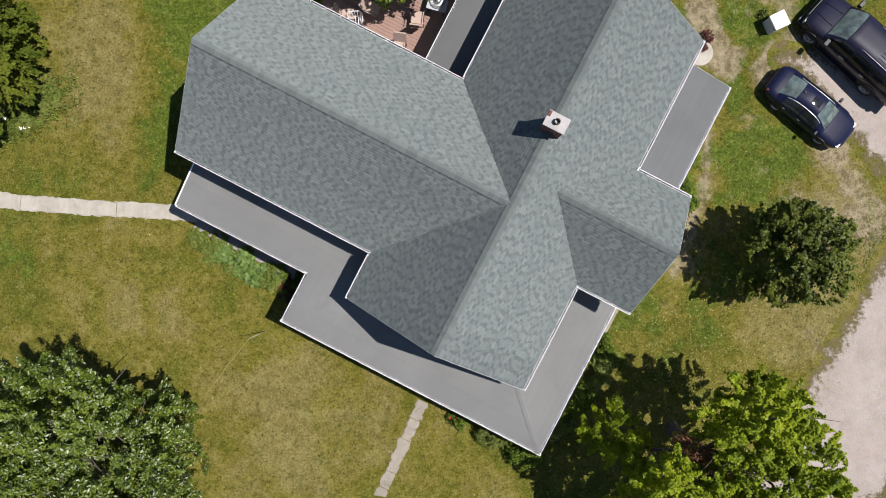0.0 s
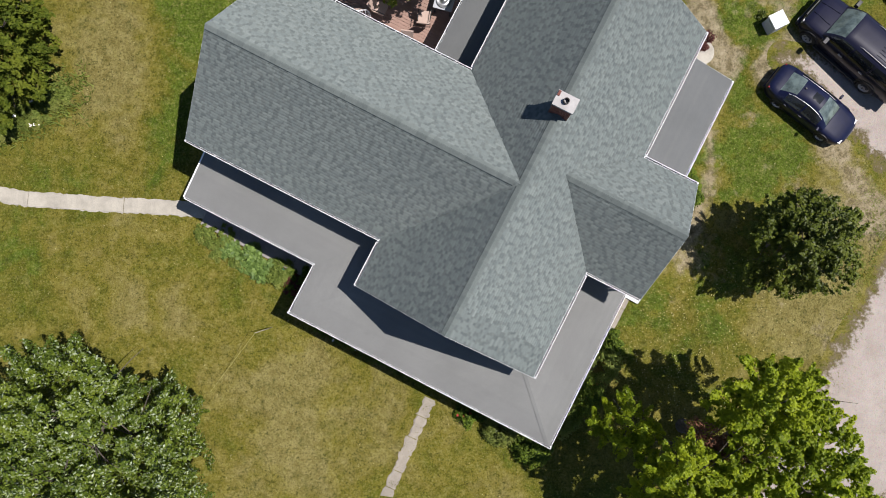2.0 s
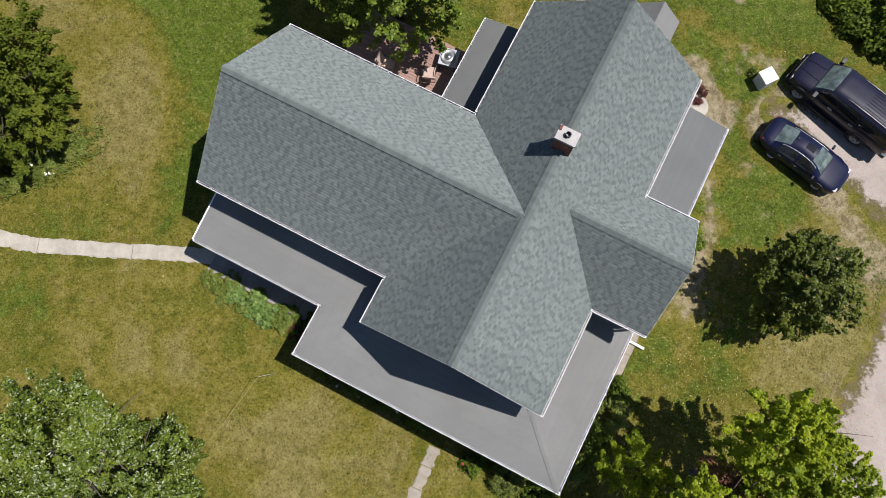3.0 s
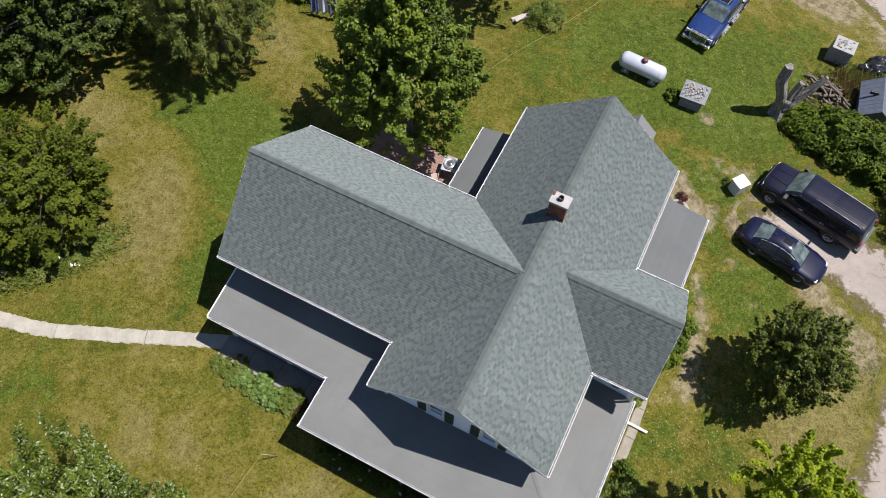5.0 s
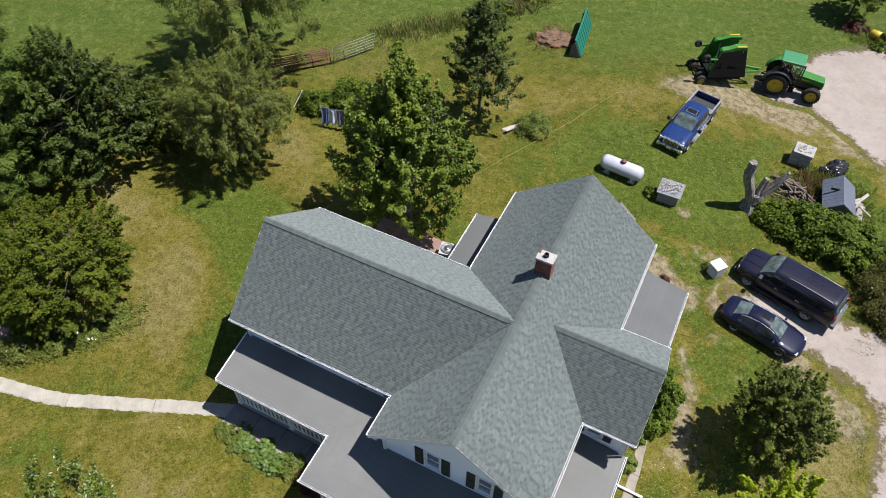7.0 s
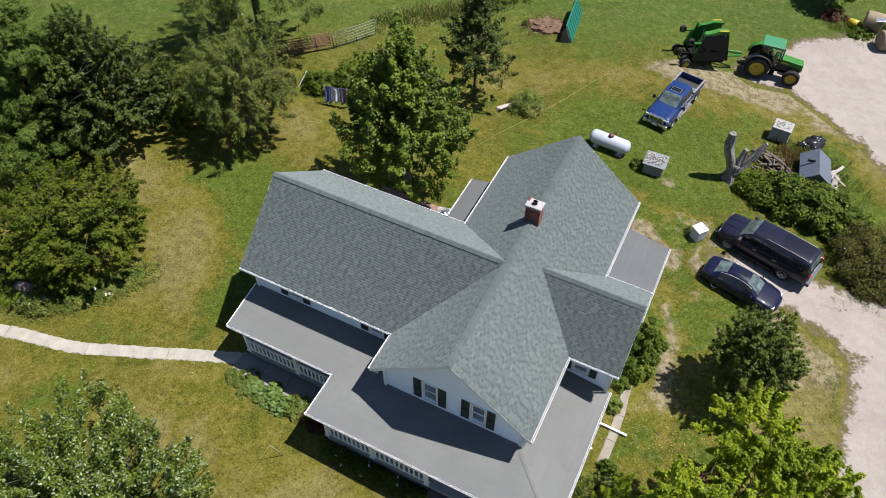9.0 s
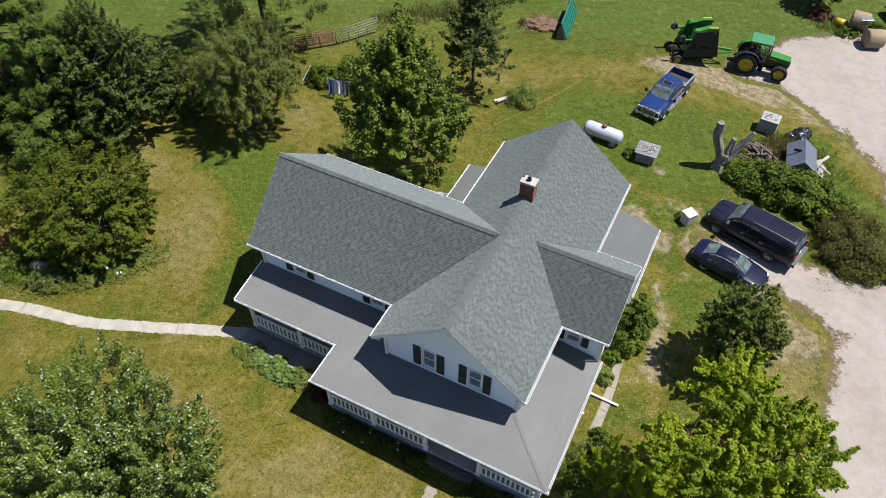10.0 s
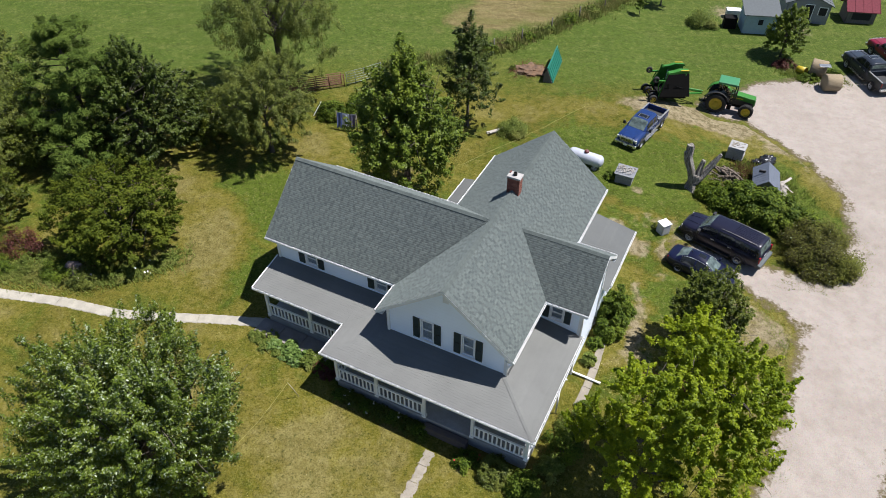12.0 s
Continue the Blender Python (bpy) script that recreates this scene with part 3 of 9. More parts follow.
DRY_EAST_FAR = [(14, -3.6, 1.6, 0.2), (14.2, 5.6, 0.5, 0.8), (14.4, 3.9, 0.5, 0.9), (14.6, 4.6, 1.3, -0.77), (14.8, -2.7, 1.5, 0.7), (14.8, 4.4, 0.7, 0.49), (14.9, 2.6, 0.6, -0.85), (15.2, 3, 1.5, -0.54),
                (15.3, 4.6, 0.6, -0.92), (15.6, 0.6, 0.8, -0.8), (15.8, 3.4, 0.7, 0.8), (15.8, -2.2, 2.2, 0.28), (16.2, -1.5, 1.6, 0.9), (16.4, 3.6, 1.1, 0.5), (16.4, -2, 1.8, 0.4), (16.4, 4.4, 0.6, 0.7),
                (16.6, 1.6, 1.6, 0.28), (16.9, 2.6, 0.9, 0.56), (17, -3.4, 1.2, 0.8), (17, 1, 1.6, 0.5), (17, 4, 1.3, 0.35), (17.4, 2, 1.1, 0.6), (18.2, 1, 1.1, 0.9)]
DRY_BACK = [(1, 20, 5, -0.3), (3, 25, 2.6, 0.7), (5.5, 22.6, 1.8, 0.6)]
DRY_YARD = [(12, 20, 8, -0.55), (20, 14, 5, -0.4), (12.5, 25, 2.4, 1), (8, 25.2, 2.6, 1), (17.6, 24.6, 2, 0.8), (21, 23.6, 1.6, 0.7), (22.5, 23.5, 2.6, 0.25), (25, 20, 2.2, 0.3),
            (19.5, 22.5, 2, -0.6), (24.3, 16.7, 2.04, -1.3), (24.1, 14.1, 2.16, -1.3), (24.6, 12.1, 1.92, -1.3), (24.2, 18.8, 1.8, -1.3), (26.4, 13.4, 1.5, 0.5), (26, 17.4, 1.2, 0.5), (13.6, 9.9, 1.5, -0.5),
            (12.4, 11.6, 1.5, -0.3), (11.6, 13, 2.6, -0.25), (10.9, 13.4, 0.9, 0.8), (12.6, 12.8, 0.7, 0.6), (15, 14.5, 2.4, -0.6), (9.5, 20.4, 2.8, -0.9), (13, 18.5, 2.4, -0.8), (17.2, 19, 2.2, -0.8)]
DRY_FIELD = [(6, 44, 4.5, 1.2), (10, 48.5, 5, 1.2), (1.5, 40.5, 3, 0.9), (13.5, 55, 6, 1), (-6, 28, 2.5, 0.35), (20, 33, 5, -0.6), (12, 33, 6, -0.6), (26, 36.5, 5, -0.5)]
DRY = DRY_FRONT + DRY_WEST + DRY_EAST_NEAR + DRY_EAST_FAR + DRY_BACK + DRY_YARD + DRY_FIELD
BARE_EAST_NEAR = [(8.5, -0.9, 0.3, 0.45), (9, -0.45, 0.3, 0.5), (9.5, 0.1, 0.3, 0.55), (9.5, -1.8, 0.6, 0.5), (10, 0.7, 0.35, 0.55), (10, -0.4, 0.6, 0.6), (10.3, 1.4, 0.6, 0.6), (10.46, 1.4, 0.4, 0.65),
                  (10.8, 2.3, 0.45, 0.7), (10.9, 0.2, 1.1, 0.45), (11.06, 3, 0.4, 0.7), (11.12, 3.7, 0.35, 0.6), (11.2, 4.4, 0.35, 0.55), (11.26, 5, 0.35, 0.55)]
BARE_EAST_FAR = [(11.3, 5.6, 0.35, 0.55), (12.4, -1.8, 1.6, 0.28), (13, 6.2, 0.45, 0.6), (13.5, 3.6, 3.4, 0.3), (15.6, -2.6, 2, 0.38), (16.2, 1.8, 2, 0.45), (16.2, -7.2, 0.9, 0.5), (16.9, 5, 0.7, 0.6),
                 (17.2, 5.4, 0.9, 0.6), (17.2, -3.8, 1, 0.55), (18, 3.8, 0.7, 0.7), (18.4, 2, 1.2, 0.6), (18.9, 2.4, 0.7, 0.7), (19.3, 1, 0.7, 0.6)]
BARE_BACK = [(-3.2, 16.5, 1.3, 0.5), (-2.8, 9.8, 0.9, 0.6), (0.8, 11.6, 0.8, 0.7)]
BARE_YARD_NEAR = [(10, 27, 3, 0.22), (10.6, 11.2, 0.55, 0.95), (10.9, 10.9, 0.7, 0.8), (10.95, 10.3, 0.55, 0.95), (11.3, 10, 0.6, 0.8), (11.35, 9.3, 0.6, 0.95), (11.7, 9, 0.55, 0.8), (11.8, 8.7, 0.5, 0.8),
                  (12.1, 8.2, 0.45, 0.6), (12.5, 9.2, 0.5, 0.7), (12.9, 11.5, 0.9, 0.4), (13.15, 14.95, 0.55, 0.9), (13.2, 12.6, 1.6, 0.22), (13.6, 8.2, 0.8, 0.6), (14, 8.6, 0.6, 0.6), (14.1, 9.3, 0.7, 0.7),
                  (14.2, 27.2, 0.9, 0.55), (14.7, 11.3, 0.8, 0.6), (14.9, 8, 0.5, 0.4), (15, 9.9, 0.7, 0.6), (15.4, 26.2, 1.2, 0.5), (15.6, 8.6, 0.6, 0.5), (15.9, 9.3, 0.8, 0.6), (16.4, 27, 1, 0.6)]
BARE_YARD_FAR = [(16.5, 27.2, 1.2, 0.8), (16.9, 8.3, 0.8, 0.6), (17, 21.6, 3, 0.2), (17.8, 26.7, 1.3, 0.8), (18.8, 27.2, 1, 0.65), (19, 26, 1.4, 0.8), (20.2, 26.6, 1.2, 0.85), (21, 27, 1, 0.7),
                 (21.3, 24.9, 1.1, 0.55), (21.5, 25.6, 1.3, 0.7), (21.8, 17.8, 1, 0.6), (22.2, 25, 1.2, 0.5), (22.8, 23.4, 1, 0.5), (23.4, 24.2, 1, 0.7), (23.4, 26, 1, 0.7), (23.9, 15, 0.4, 0.8),
                 (24.2, 21.4, 1, 0.4), (24.4, 24.8, 0.9, 0.7), (25.2, 23.2, 0.9, 0.7), (25.6, 21.6, 1, 0.6), (25.9, 21.6, 0.9, 0.65), (26.6, 22.6, 1.5, 0.4), (26.6, 20, 0.9, 0.6), (26.8, 18.6, 0.9, 0.6)]
BARE_FIELD = [(34.6, 43.2, 1.6, 0.9), (29, 47, 2.4, 0.9), (31, 35.2, 1, 0.6), (5.9, 31.5, 1.1, 0.8)]
BARE = BARE_EAST_NEAR + BARE_EAST_FAR + BARE_BACK + BARE_YARD_NEAR + BARE_YARD_FAR + BARE_FIELD


def build_ground():
    xs, ys = spread(60, 0.4, 3200), spread(60, 0.4, 3200)
    X, Y = np.meshgrid(xs, ys)
    Z = ground_z(X, Y) + 0.02 * np.sin(X * 0.9 + 1.3 * np.sin(Y * 0.5)) * np.cos(Y * 0.8) * (np.abs(X) < 80) * (np.abs(Y) < 80)
    v = np.stack([X, Y, Z], -1).reshape(-1, 3)
    i = np.arange(len(ys) - 1)[:, None] * len(xs) + np.arange(len(xs) - 1)[None]
    f = np.stack([i, i + 1, i + len(xs) + 1, i + len(xs)], -1).reshape(-1, 4)
    ob = raw_mesh("ground", v, f, 4, LAWN, smooth=True)
    gx, gy = X.ravel(), Y.ravel()
    for name, spots in (("dryness", DRY), ("bareness", BARE)):
        val = np.zeros(len(gx))
        for sx, sy, r, k in spots:
            val += k * np.exp(-((gx - sx) ** 2 + (gy - sy) ** 2) / (r * r))
        at = ob.data.attributes.new(name, 'FLOAT', 'POINT')
        at.data.foreach_set("value", np.clip(val, -1.3, 1.3).astype(np.float32))
    tagged(ob, "mown lawn with green, dry and bare patches running into a hay field", "ground", kind="structure")


ROAD = [[(4.0, -40, 2.2), (10.8, -19.1, 2.45), (14.9, -12.44, 2.9), (18.15, -7.49, 2.85), (21.1, -2.5, 2.95), (24.5, 3, 3.5), (29.5, 8.5, 3.6), (32, 15, 3.9), (31.3, 22, 5.2), (28.6, 28, 4.8), (34, 30, 4.2), (46, 30, 6.0), (80, 34, 5.0)],
        [(24.5, 3.2, 3.2), (20.4, 5.6, 2.0), (18.2, 7.2, 1.4), (16.6, 8.5, 0.95), (14.6, 9.1, 0.5)], [(28.6, 28, 4.0), (23.0, 28.3, 2.0)], [(31.3, 22, 4.5), (37.0, 25.5, 3.4), (46, 30, 5.0)]]


def road_inside(X, Y):
    """How deep a place lies inside the gravel, in metres (minus: outside)."""
    best = np.full(X.shape, -99.0)
    for line in ROAD:
        for (x0, y0, r0), (x1, y1, r1) in zip(line, line[1:]):
            dx, dy = x1 - x0, y1 - y0
            k = np.clip(((X - x0) * dx + (Y - y0) * dy) / (dx * dx + dy * dy), 0, 1)
            best = np.maximum(best, r0 + k * (r1 - r0) - np.hypot(X - x0 - k * dx, Y - y0 - k * dy))
    return best


def build_road():
    step = 0.3
    xs, ys = np.arange(-1, 64, step), np.arange(-40, 44, step)
    X, Y = np.meshgrid(xs, ys)
    D = road_inside(X, Y)
    Z = ground_z(X, Y) + np.clip(0.035 + 0.25 * (D + 0.15), -0.12, 0.035)
    idx = np.arange(X.size).reshape(X.shape)
    ok = (D[:-1, :-1] > -0.7) & (D[1:, :-1] > -0.7) & (D[:-1, 1:] > -0.7) & (D[1:, 1:] > -0.7)
    f = np.stack([idx[:-1, :-1], idx[:-1, 1:], idx[1:, 1:], idx[1:, :-1]], -1)[ok]
    used = np.unique(f)
    remap = np.zeros(X.size, dtype=np.int64)
    remap[used] = np.arange(len(used))
    v = np.stack([X, Y, Z], -1).reshape(-1, 3)[used]
    ob = raw_mesh("road", v, remap[f], 4, GRAVEL, smooth=True)
    at = ob.data.attributes.new("edge", 'FLOAT', 'POINT')
    at.data.foreach_set("value", np.clip((D.ravel()[used] + 0.3) / 1.8, -0.5, 1.6).astype(np.float32))
    tagged(ob, "pale crushed gravel drive with weeds along its edges", "road", kind="structure")


build_ground()
build_road()

# ---------------------------------------------------------------- the house
# House axes: u along the long ridge (to the south east), v across it (to the north east).
TURN_H = -25.75
HOUSE_M = pose(0, 0, 0, 0, 0, TURN_H)
UW, UE, VS, VN = -2.60, 4.66, -3.20, 11.20        # eaves and rakes of the front-to-back wing
WW, WS, WN = -10.70, -1.275, 5.94                 # the west wing's rake and eaves
EE, ES, EN = 6.87, 1.11, 5.93                     # the east wing's rake and eaves
EAVE, PITCH = 4.63, 0.823
CUT_WN, CUT_WW, CUT_EN = 0.12, 0.13, 0.09          # the back eaves stop short of the front ones
RU, RV, RVE = (UW + UE) / 2, (WS + WN) / 2, (ES + EN) / 2
RIDGE_Z = EAVE + PITCH * (UE - UW) / 2
RIDGE_E = EAVE + PITCH * (EN - ES) / 2
WALL_W, WALL_E, WALL_S, WALL_N = -2.15, 4.20, -2.75, 10.75
house = thing("house", HOUSE_M, "white farmhouse with grey shingled cross gables and wraparound porch", "house")


def roof_z(u, v):
    a = EAVE + PITCH * min(u - UW, UE - u) if VS <= v <= VN else -9
    b = EAVE + PITCH * min(v - WS, WN - v) if WW <= u <= RU else -9
    c = EAVE + PITCH * min(v - ES, EN - v) if RU <= u <= EE else -9
    return max(a, b, c)


def roof_slab(along, a0, a1, eave, ridge, top, cut=0.0):
    """The boards of one roof slope, 0.12 thick, from its eave up to the ridge."""
    e = eave + (cut if ridge > eave else -cut)
    low = EAVE + PITCH * cut - 0.012
    pts = [(a0, e, low), (a1, e, low), (a1, ridge, top - 0.012), (a0, ridge, top - 0.012)]
    if along == "v":
        pts = [(q, p, z) for p, q, z in pts]
    bm = bmesh.new()
    prism(bm, pts, (0, 0, -0.12))
    bmesh.ops.recalc_face_normals(bm, faces=bm.faces[:])
    part("roof_deck", bm, SHINGLE, house)


TOP_W = EAVE + PITCH * (WN - WS) / 2
roof_slab("v", VS, VN, UE, RU, RIDGE_Z)
roof_slab("v", VS, WN - CUT_WN, UW, RU, RIDGE_Z)
roof_slab("v", WN - CUT_WN, VN, UW, RU, RIDGE_Z, CUT_WW)
roof_slab("u", WW, RU, WS, RV, TOP_W)
roof_slab("u", WW, RU, WN, RV, TOP_W, CUT_WN)
roof_slab("u", RU, EE, ES, RVE, RIDGE_E)
roof_slab("u", RU, EE, EN, RVE, RIDGE_E, CUT_EN)


def slopes():
    """Each roof slope: name, eave start, direction along the eave, direction uphill (plan), length, run."""
    return [("e", (UE, VS), (0, 1), (-1, 0), VN - VS, UE - RU), ("w", (UW, VS), (0, 1), (1, 0), VN - VS, RU - UW),
            ("s", (WW, WS), (1, 0), (0, 1), RU - WW, RV - WS), ("n", (WW, WN), (1, 0), (0, -1), RU - WW, WN - RV),
            ("es", (RU, ES), (1, 0), (0, 1), EE - RU, RVE - ES), ("en", (RU, EN), (1, 0), (0, -1), EE - RU, EN - RVE)]


def shingle_layout(seed):
    """Every shingle tab as (eave frame, along, uphill, width)."""
    rng = random.Random(seed)
    cosn = 1 / math.sqrt(1 + PITCH * PITCH)
    tabs = []
    for name, o, al, up, length, run in slopes():
        rows_n = int(run / cosn / 0.110) + 1
        for i in range(rows_n):
            s = -rng.random() * 0.3
            tooth = i % 2
            while s < length:
                tooth = 1 - tooth
                w = rng.uniform(0.12, 0.36) if tooth else rng.uniform(0.07, 0.20)
                s0, s1 = max(s, 0), min(s + w, length)
                s += w
                if s1 - s0 < 0.03:
                    continue
                r = (i * 0.110) * cosn
                cut = CUT_WN if name == "n" else CUT_EN if name == "en" else CUT_WW if name == "w" and o[1] + (s0 + s1) / 2 > WN - CUT_WN else 0.0
                if r + 0.1 * cosn < cut:
                    continue
                r = max(r, cut)
                mid = ((s0 + s1) / 2, min(r + 0.05, run))
                u = o[0] + al[0] * mid[0] + up[0] * mid[1]
                v = o[1] + al[1] * mid[0] + up[1] * mid[1]
                if EAVE + PITCH * mid[1] < roof_z(u, v) - 0.06:
                    continue
                tabs.append((name, o, al, up, s0, s1, r, min(r + 0.134 * cosn, run), tooth))
    return tabs


TABS = shingle_layout(4)


def tab_corners(o, al, up, s0, s1, r0, r1):
    def at(s, r, h):
        return (o[0] + al[0] * s + up[0] * r, o[1] + al[1] * s + up[1] * r, EAVE + PITCH * r + h)
    return [at(s0, r0, 0.001), at(s1, r0, 0.001), at(s0, r0, 0.0095), at(s1, r0, 0.0095), at(s1, r1, 0.002), at(s0, r1, 0.002)]


def is_piece(tab):
    return tab[0] == "e" and tab[5] < 1.2


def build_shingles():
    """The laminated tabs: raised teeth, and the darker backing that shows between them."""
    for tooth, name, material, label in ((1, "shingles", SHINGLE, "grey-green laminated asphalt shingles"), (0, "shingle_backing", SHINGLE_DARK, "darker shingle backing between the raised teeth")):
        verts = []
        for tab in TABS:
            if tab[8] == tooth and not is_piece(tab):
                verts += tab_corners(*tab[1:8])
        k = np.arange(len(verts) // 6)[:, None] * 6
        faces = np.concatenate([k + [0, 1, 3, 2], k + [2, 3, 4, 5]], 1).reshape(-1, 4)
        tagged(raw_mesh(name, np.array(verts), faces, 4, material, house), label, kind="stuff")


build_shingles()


def gutter(a, b, out, z, size=0.085):
    """An open white gutter from a to b (plan), facing out, its rim at height z, with hangers across it."""
    a, b, o = Vector((*a, z)), Vector((*b, z)), Vector((*out, 0))
    d = (b - a).normalized()
    bm = bmesh.new()
    for x0, x1, z0, z1 in ((0.0, 0.014, -0.12, -0.02), (size - 0.016, size, -0.12, 0.0), (0.016, size - 0.018, -0.13, -0.115)):
        prism(bm, [a + o * x0 + Vector((0, 0, z0)), a + o * x1 + Vector((0, 0, z0)), a + o * x1 + Vector((0, 0, z1)), a + o * x0 + Vector((0, 0, z1))], d * (b - a).length)
    for end in (a, b - d * 0.012):
        prism(bm, [end + Vector((0, 0, -0.13)), end + o * size + Vector((0, 0, -0.13)), end + o * size, end], d * 0.012)
    bmesh.ops.recalc_face_normals(bm, faces=bm.faces[:])
    g = part("gutter", bm, TRIM, house, "white aluminium gutter")
    bm = bmesh.new()
    prism(bm, [a + o * 0.018 + Vector((0, 0, -0.112)), a + o * (size - 0.022) + Vector((0, 0, -0.112)), a + o * (size - 0.022) + Vector((0, 0, -0.1)), a + o * 0.018 + Vector((0, 0, -0.1))], d * (b - a).length)
    bmesh.ops.recalc_face_normals(bm, faces=bm.faces[:])
    part("silt", bm, GUTTER_IN, g, "dark strip along the gutter floor")
    return g, a, d, (b - a).length, o, size


HANGER = bmesh.new()
box(HANGER, -0.008, 0.008, 0.0, 0.13, -0.016, -0.002)
hm = bpy.data.meshes.new("hanger")
HANGER.to_mesh(hm)
HANGER.free()
hm.materials.append(TRIM)
GUTTERS = []
for a, b, out, z in (
        ((WW, WS), (UW, WS), (0, -1), EAVE), ((UW, VS), (UW, WS - 0.13), (-1, 0), EAVE), ((UE, VS), (UE, ES - 0.13), (1, 0), EAVE),
        ((UE + 0.0, ES), (EE, ES), (0, -1), EAVE), ((UE, EN - CUT_EN), (EE, EN - CUT_EN), (0, 1), EAVE + PITCH * CUT_EN), ((UE, EN + 0.04), (UE, VN), (1, 0), EAVE),
        ((UW + CUT_WW, WN + 0.01), (UW + CUT_WW, VN), (-1, 0), EAVE + PITCH * CUT_WW), ((WW, WN - CUT_WN), (UW + CUT_WW, WN - CUT_WN), (0, 1), EAVE + PITCH * CUT_WN)):
    GUTTERS.append(gutter(a, b, out, z))


# ---- walls
def wall_panel(name, origin, along, inward, profile, openings, material=SIDING, thick=0.16):
    """A wall with real openings: profile is a convex outline of (s, z), openings are (s0, s1, z0, z1)."""
    o, d, i = Vector((*origin, 0)), Vector((*along, 0)), Vector((*inward, 0))
    ss = sorted({min(p[0] for p in profile), max(p[0] for p in profile), *[s for q in openings for s in q[:2]]})
    zs = sorted({min(p[1] for p in profile), max(p[1] for p in profile), *[z for q in openings for z in q[2:]]})
    area = sum(p[0] * q[1] - q[0] * p[1] for p, q in zip(profile, profile[1:] + profile[:1]))
    prof = profile if area > 0 else profile[::-1]
    bm = bmesh.new()

    def at(s, z, k):
        return o + d * s + i * k + Vector((0, 0, z))
    for s0, s1 in zip(ss, ss[1:]):
        for z0, z1 in zip(zs, zs[1:]):
            if any(q[0] <= s0 and s1 <= q[1] and q[2] <= z0 and z1 <= q[3] for q in openings):
                continue
            cell = [(s0, z0), (s1, z0), (s1, z1), (s0, z1)]
            for p, q in zip(prof, prof[1:] + prof[:1]):
                nx, nz = q[1] - p[1], -(q[0] - p[0])
                cell = clip(cell, nx, nz, nx * p[0] + nz * p[1])
                if len(cell) < 3:
                    break
            if len(cell) >= 3:
                for k in (0, thick):
                    bm.faces.new([bm.verts.new(at(s, z, k)) for s, z in cell])
    for s0, s1, z0, z1 in openings:
        for p, q in (((s0, z0), (s1, z0)), ((s1, z0), (s1, z1)), ((s1, z1), (s0, z1)), ((s0, z1), (s0, z0))):
            bm.faces.new([bm.verts.new(at(*c, k)) for c, k in ((p, 0), (q, 0), (q, thick), (p, thick))])
    bmesh.ops.remove_doubles(bm, verts=bm.verts[:], dist=0.0005)
    return part(name, bm, material, house, "white lap siding")


def window_unit(origin, along, inward, s0, s1, z0, z1, shutters=(True, True), sh=0.36):
    """A double-hung window in its opening, with sill, two panes, a closed blind behind and louvred shutters beside."""
    o, d, i = Vector((*origin, 0)), Vector((*along, 0)), Vector((*inward, 0))
    rot = Matrix((d, i, Vector((0, 0, 1)))).transposed().to_4x4()
    m = Matrix.Translation(o) @ rot
    f, zm = 0.06, (z0 + z1) / 2
    w = part("window", boxes((s0 - 0.07, s0, -0.03, 0.1, z0 - 0.02, z1 + 0.08), (s1, s1 + 0.07, -0.03, 0.1, z0 - 0.02, z1 + 0.08),
                             (s0, s1, -0.03, 0.1, z1, z1 + 0.08), m=m), TRIM, house)
    part("sill", boxes((s0 - 0.1, s1 + 0.1, -0.07, 0.12, z0 - 0.07, z0 - 0.005), bevel=0.008, m=m), TRIM, w)
    part("sash", boxes((s0, s0 + f, 0.03, 0.07, z0, z1), (s1 - f, s1, 0.03, 0.07, z0, z1), (s0 + f, s1 - f, 0.03, 0.07, z0, z0 + f),
                       (s0 + f, s1 - f, 0.03, 0.07, z1 - f, z1), (s0 + f, s1 - f, 0.022, 0.075, zm - 0.03, zm + 0.03), m=m), TRIM, w)
    for a, b in ((z0 + f, zm - 0.03), (zm + 0.03, z1 - f)):
        p = part("pane", boxes((s0 + f, s1 - f, 0.046, 0.052, a, b), m=m), PANE, w)
        p.visible_shadow = False
    part("blind", boxes((s0 + 0.01, s1 - 0.01, 0.085, 0.10, z0 + 0.01, z1 - 0.01), m=m), BLIND, w, "drawn blue-grey blind")
    for k, a in ((0, s0 - 0.09 - sh), (1, s1 + 0.09)):
        if not shutters[k]:
            continue
        s = part("shutter", boxes((a, a + 0.05, -0.045, -0.004, z0 - 0.05, z1 + 0.06), (a + sh - 0.05, a + sh, -0.045, -0.004, z0 - 0.05, z1 + 0.06),
                                  (a + 0.05, a + sh - 0.05, -0.045, -0.004, z0 - 0.05, z0 + 0.03), (a + 0.05, a + sh - 0.05, -0.045, -0.004, z1 - 0.02, z1 + 0.06),
                                  (a + 0.05, a + sh - 0.05, -0.045, -0.004, zm - 0.04, zm + 0.04), m=m), SHUTTER, house, "dark green louvred shutter")
        bm = bmesh.new()
        z = z0 + 0.05
        while z < z1 - 0.04:
            if abs(z - zm) > 0.06:
                prism(bm, [m @ Vector((a + 0.05, -0.034, z - 0.015)), m @ Vector((a + 0.05, -0.010, z + 0.022)), m @ Vector((a + 0.05, -0.004, z + 0.022)), m @ Vector((a + 0.05, -0.028, z - 0.015))], d * (sh - 0.1))
            z += 0.05
        part("louvre", bm, SHUTTER, s)


FLOOR_Z = 0.40
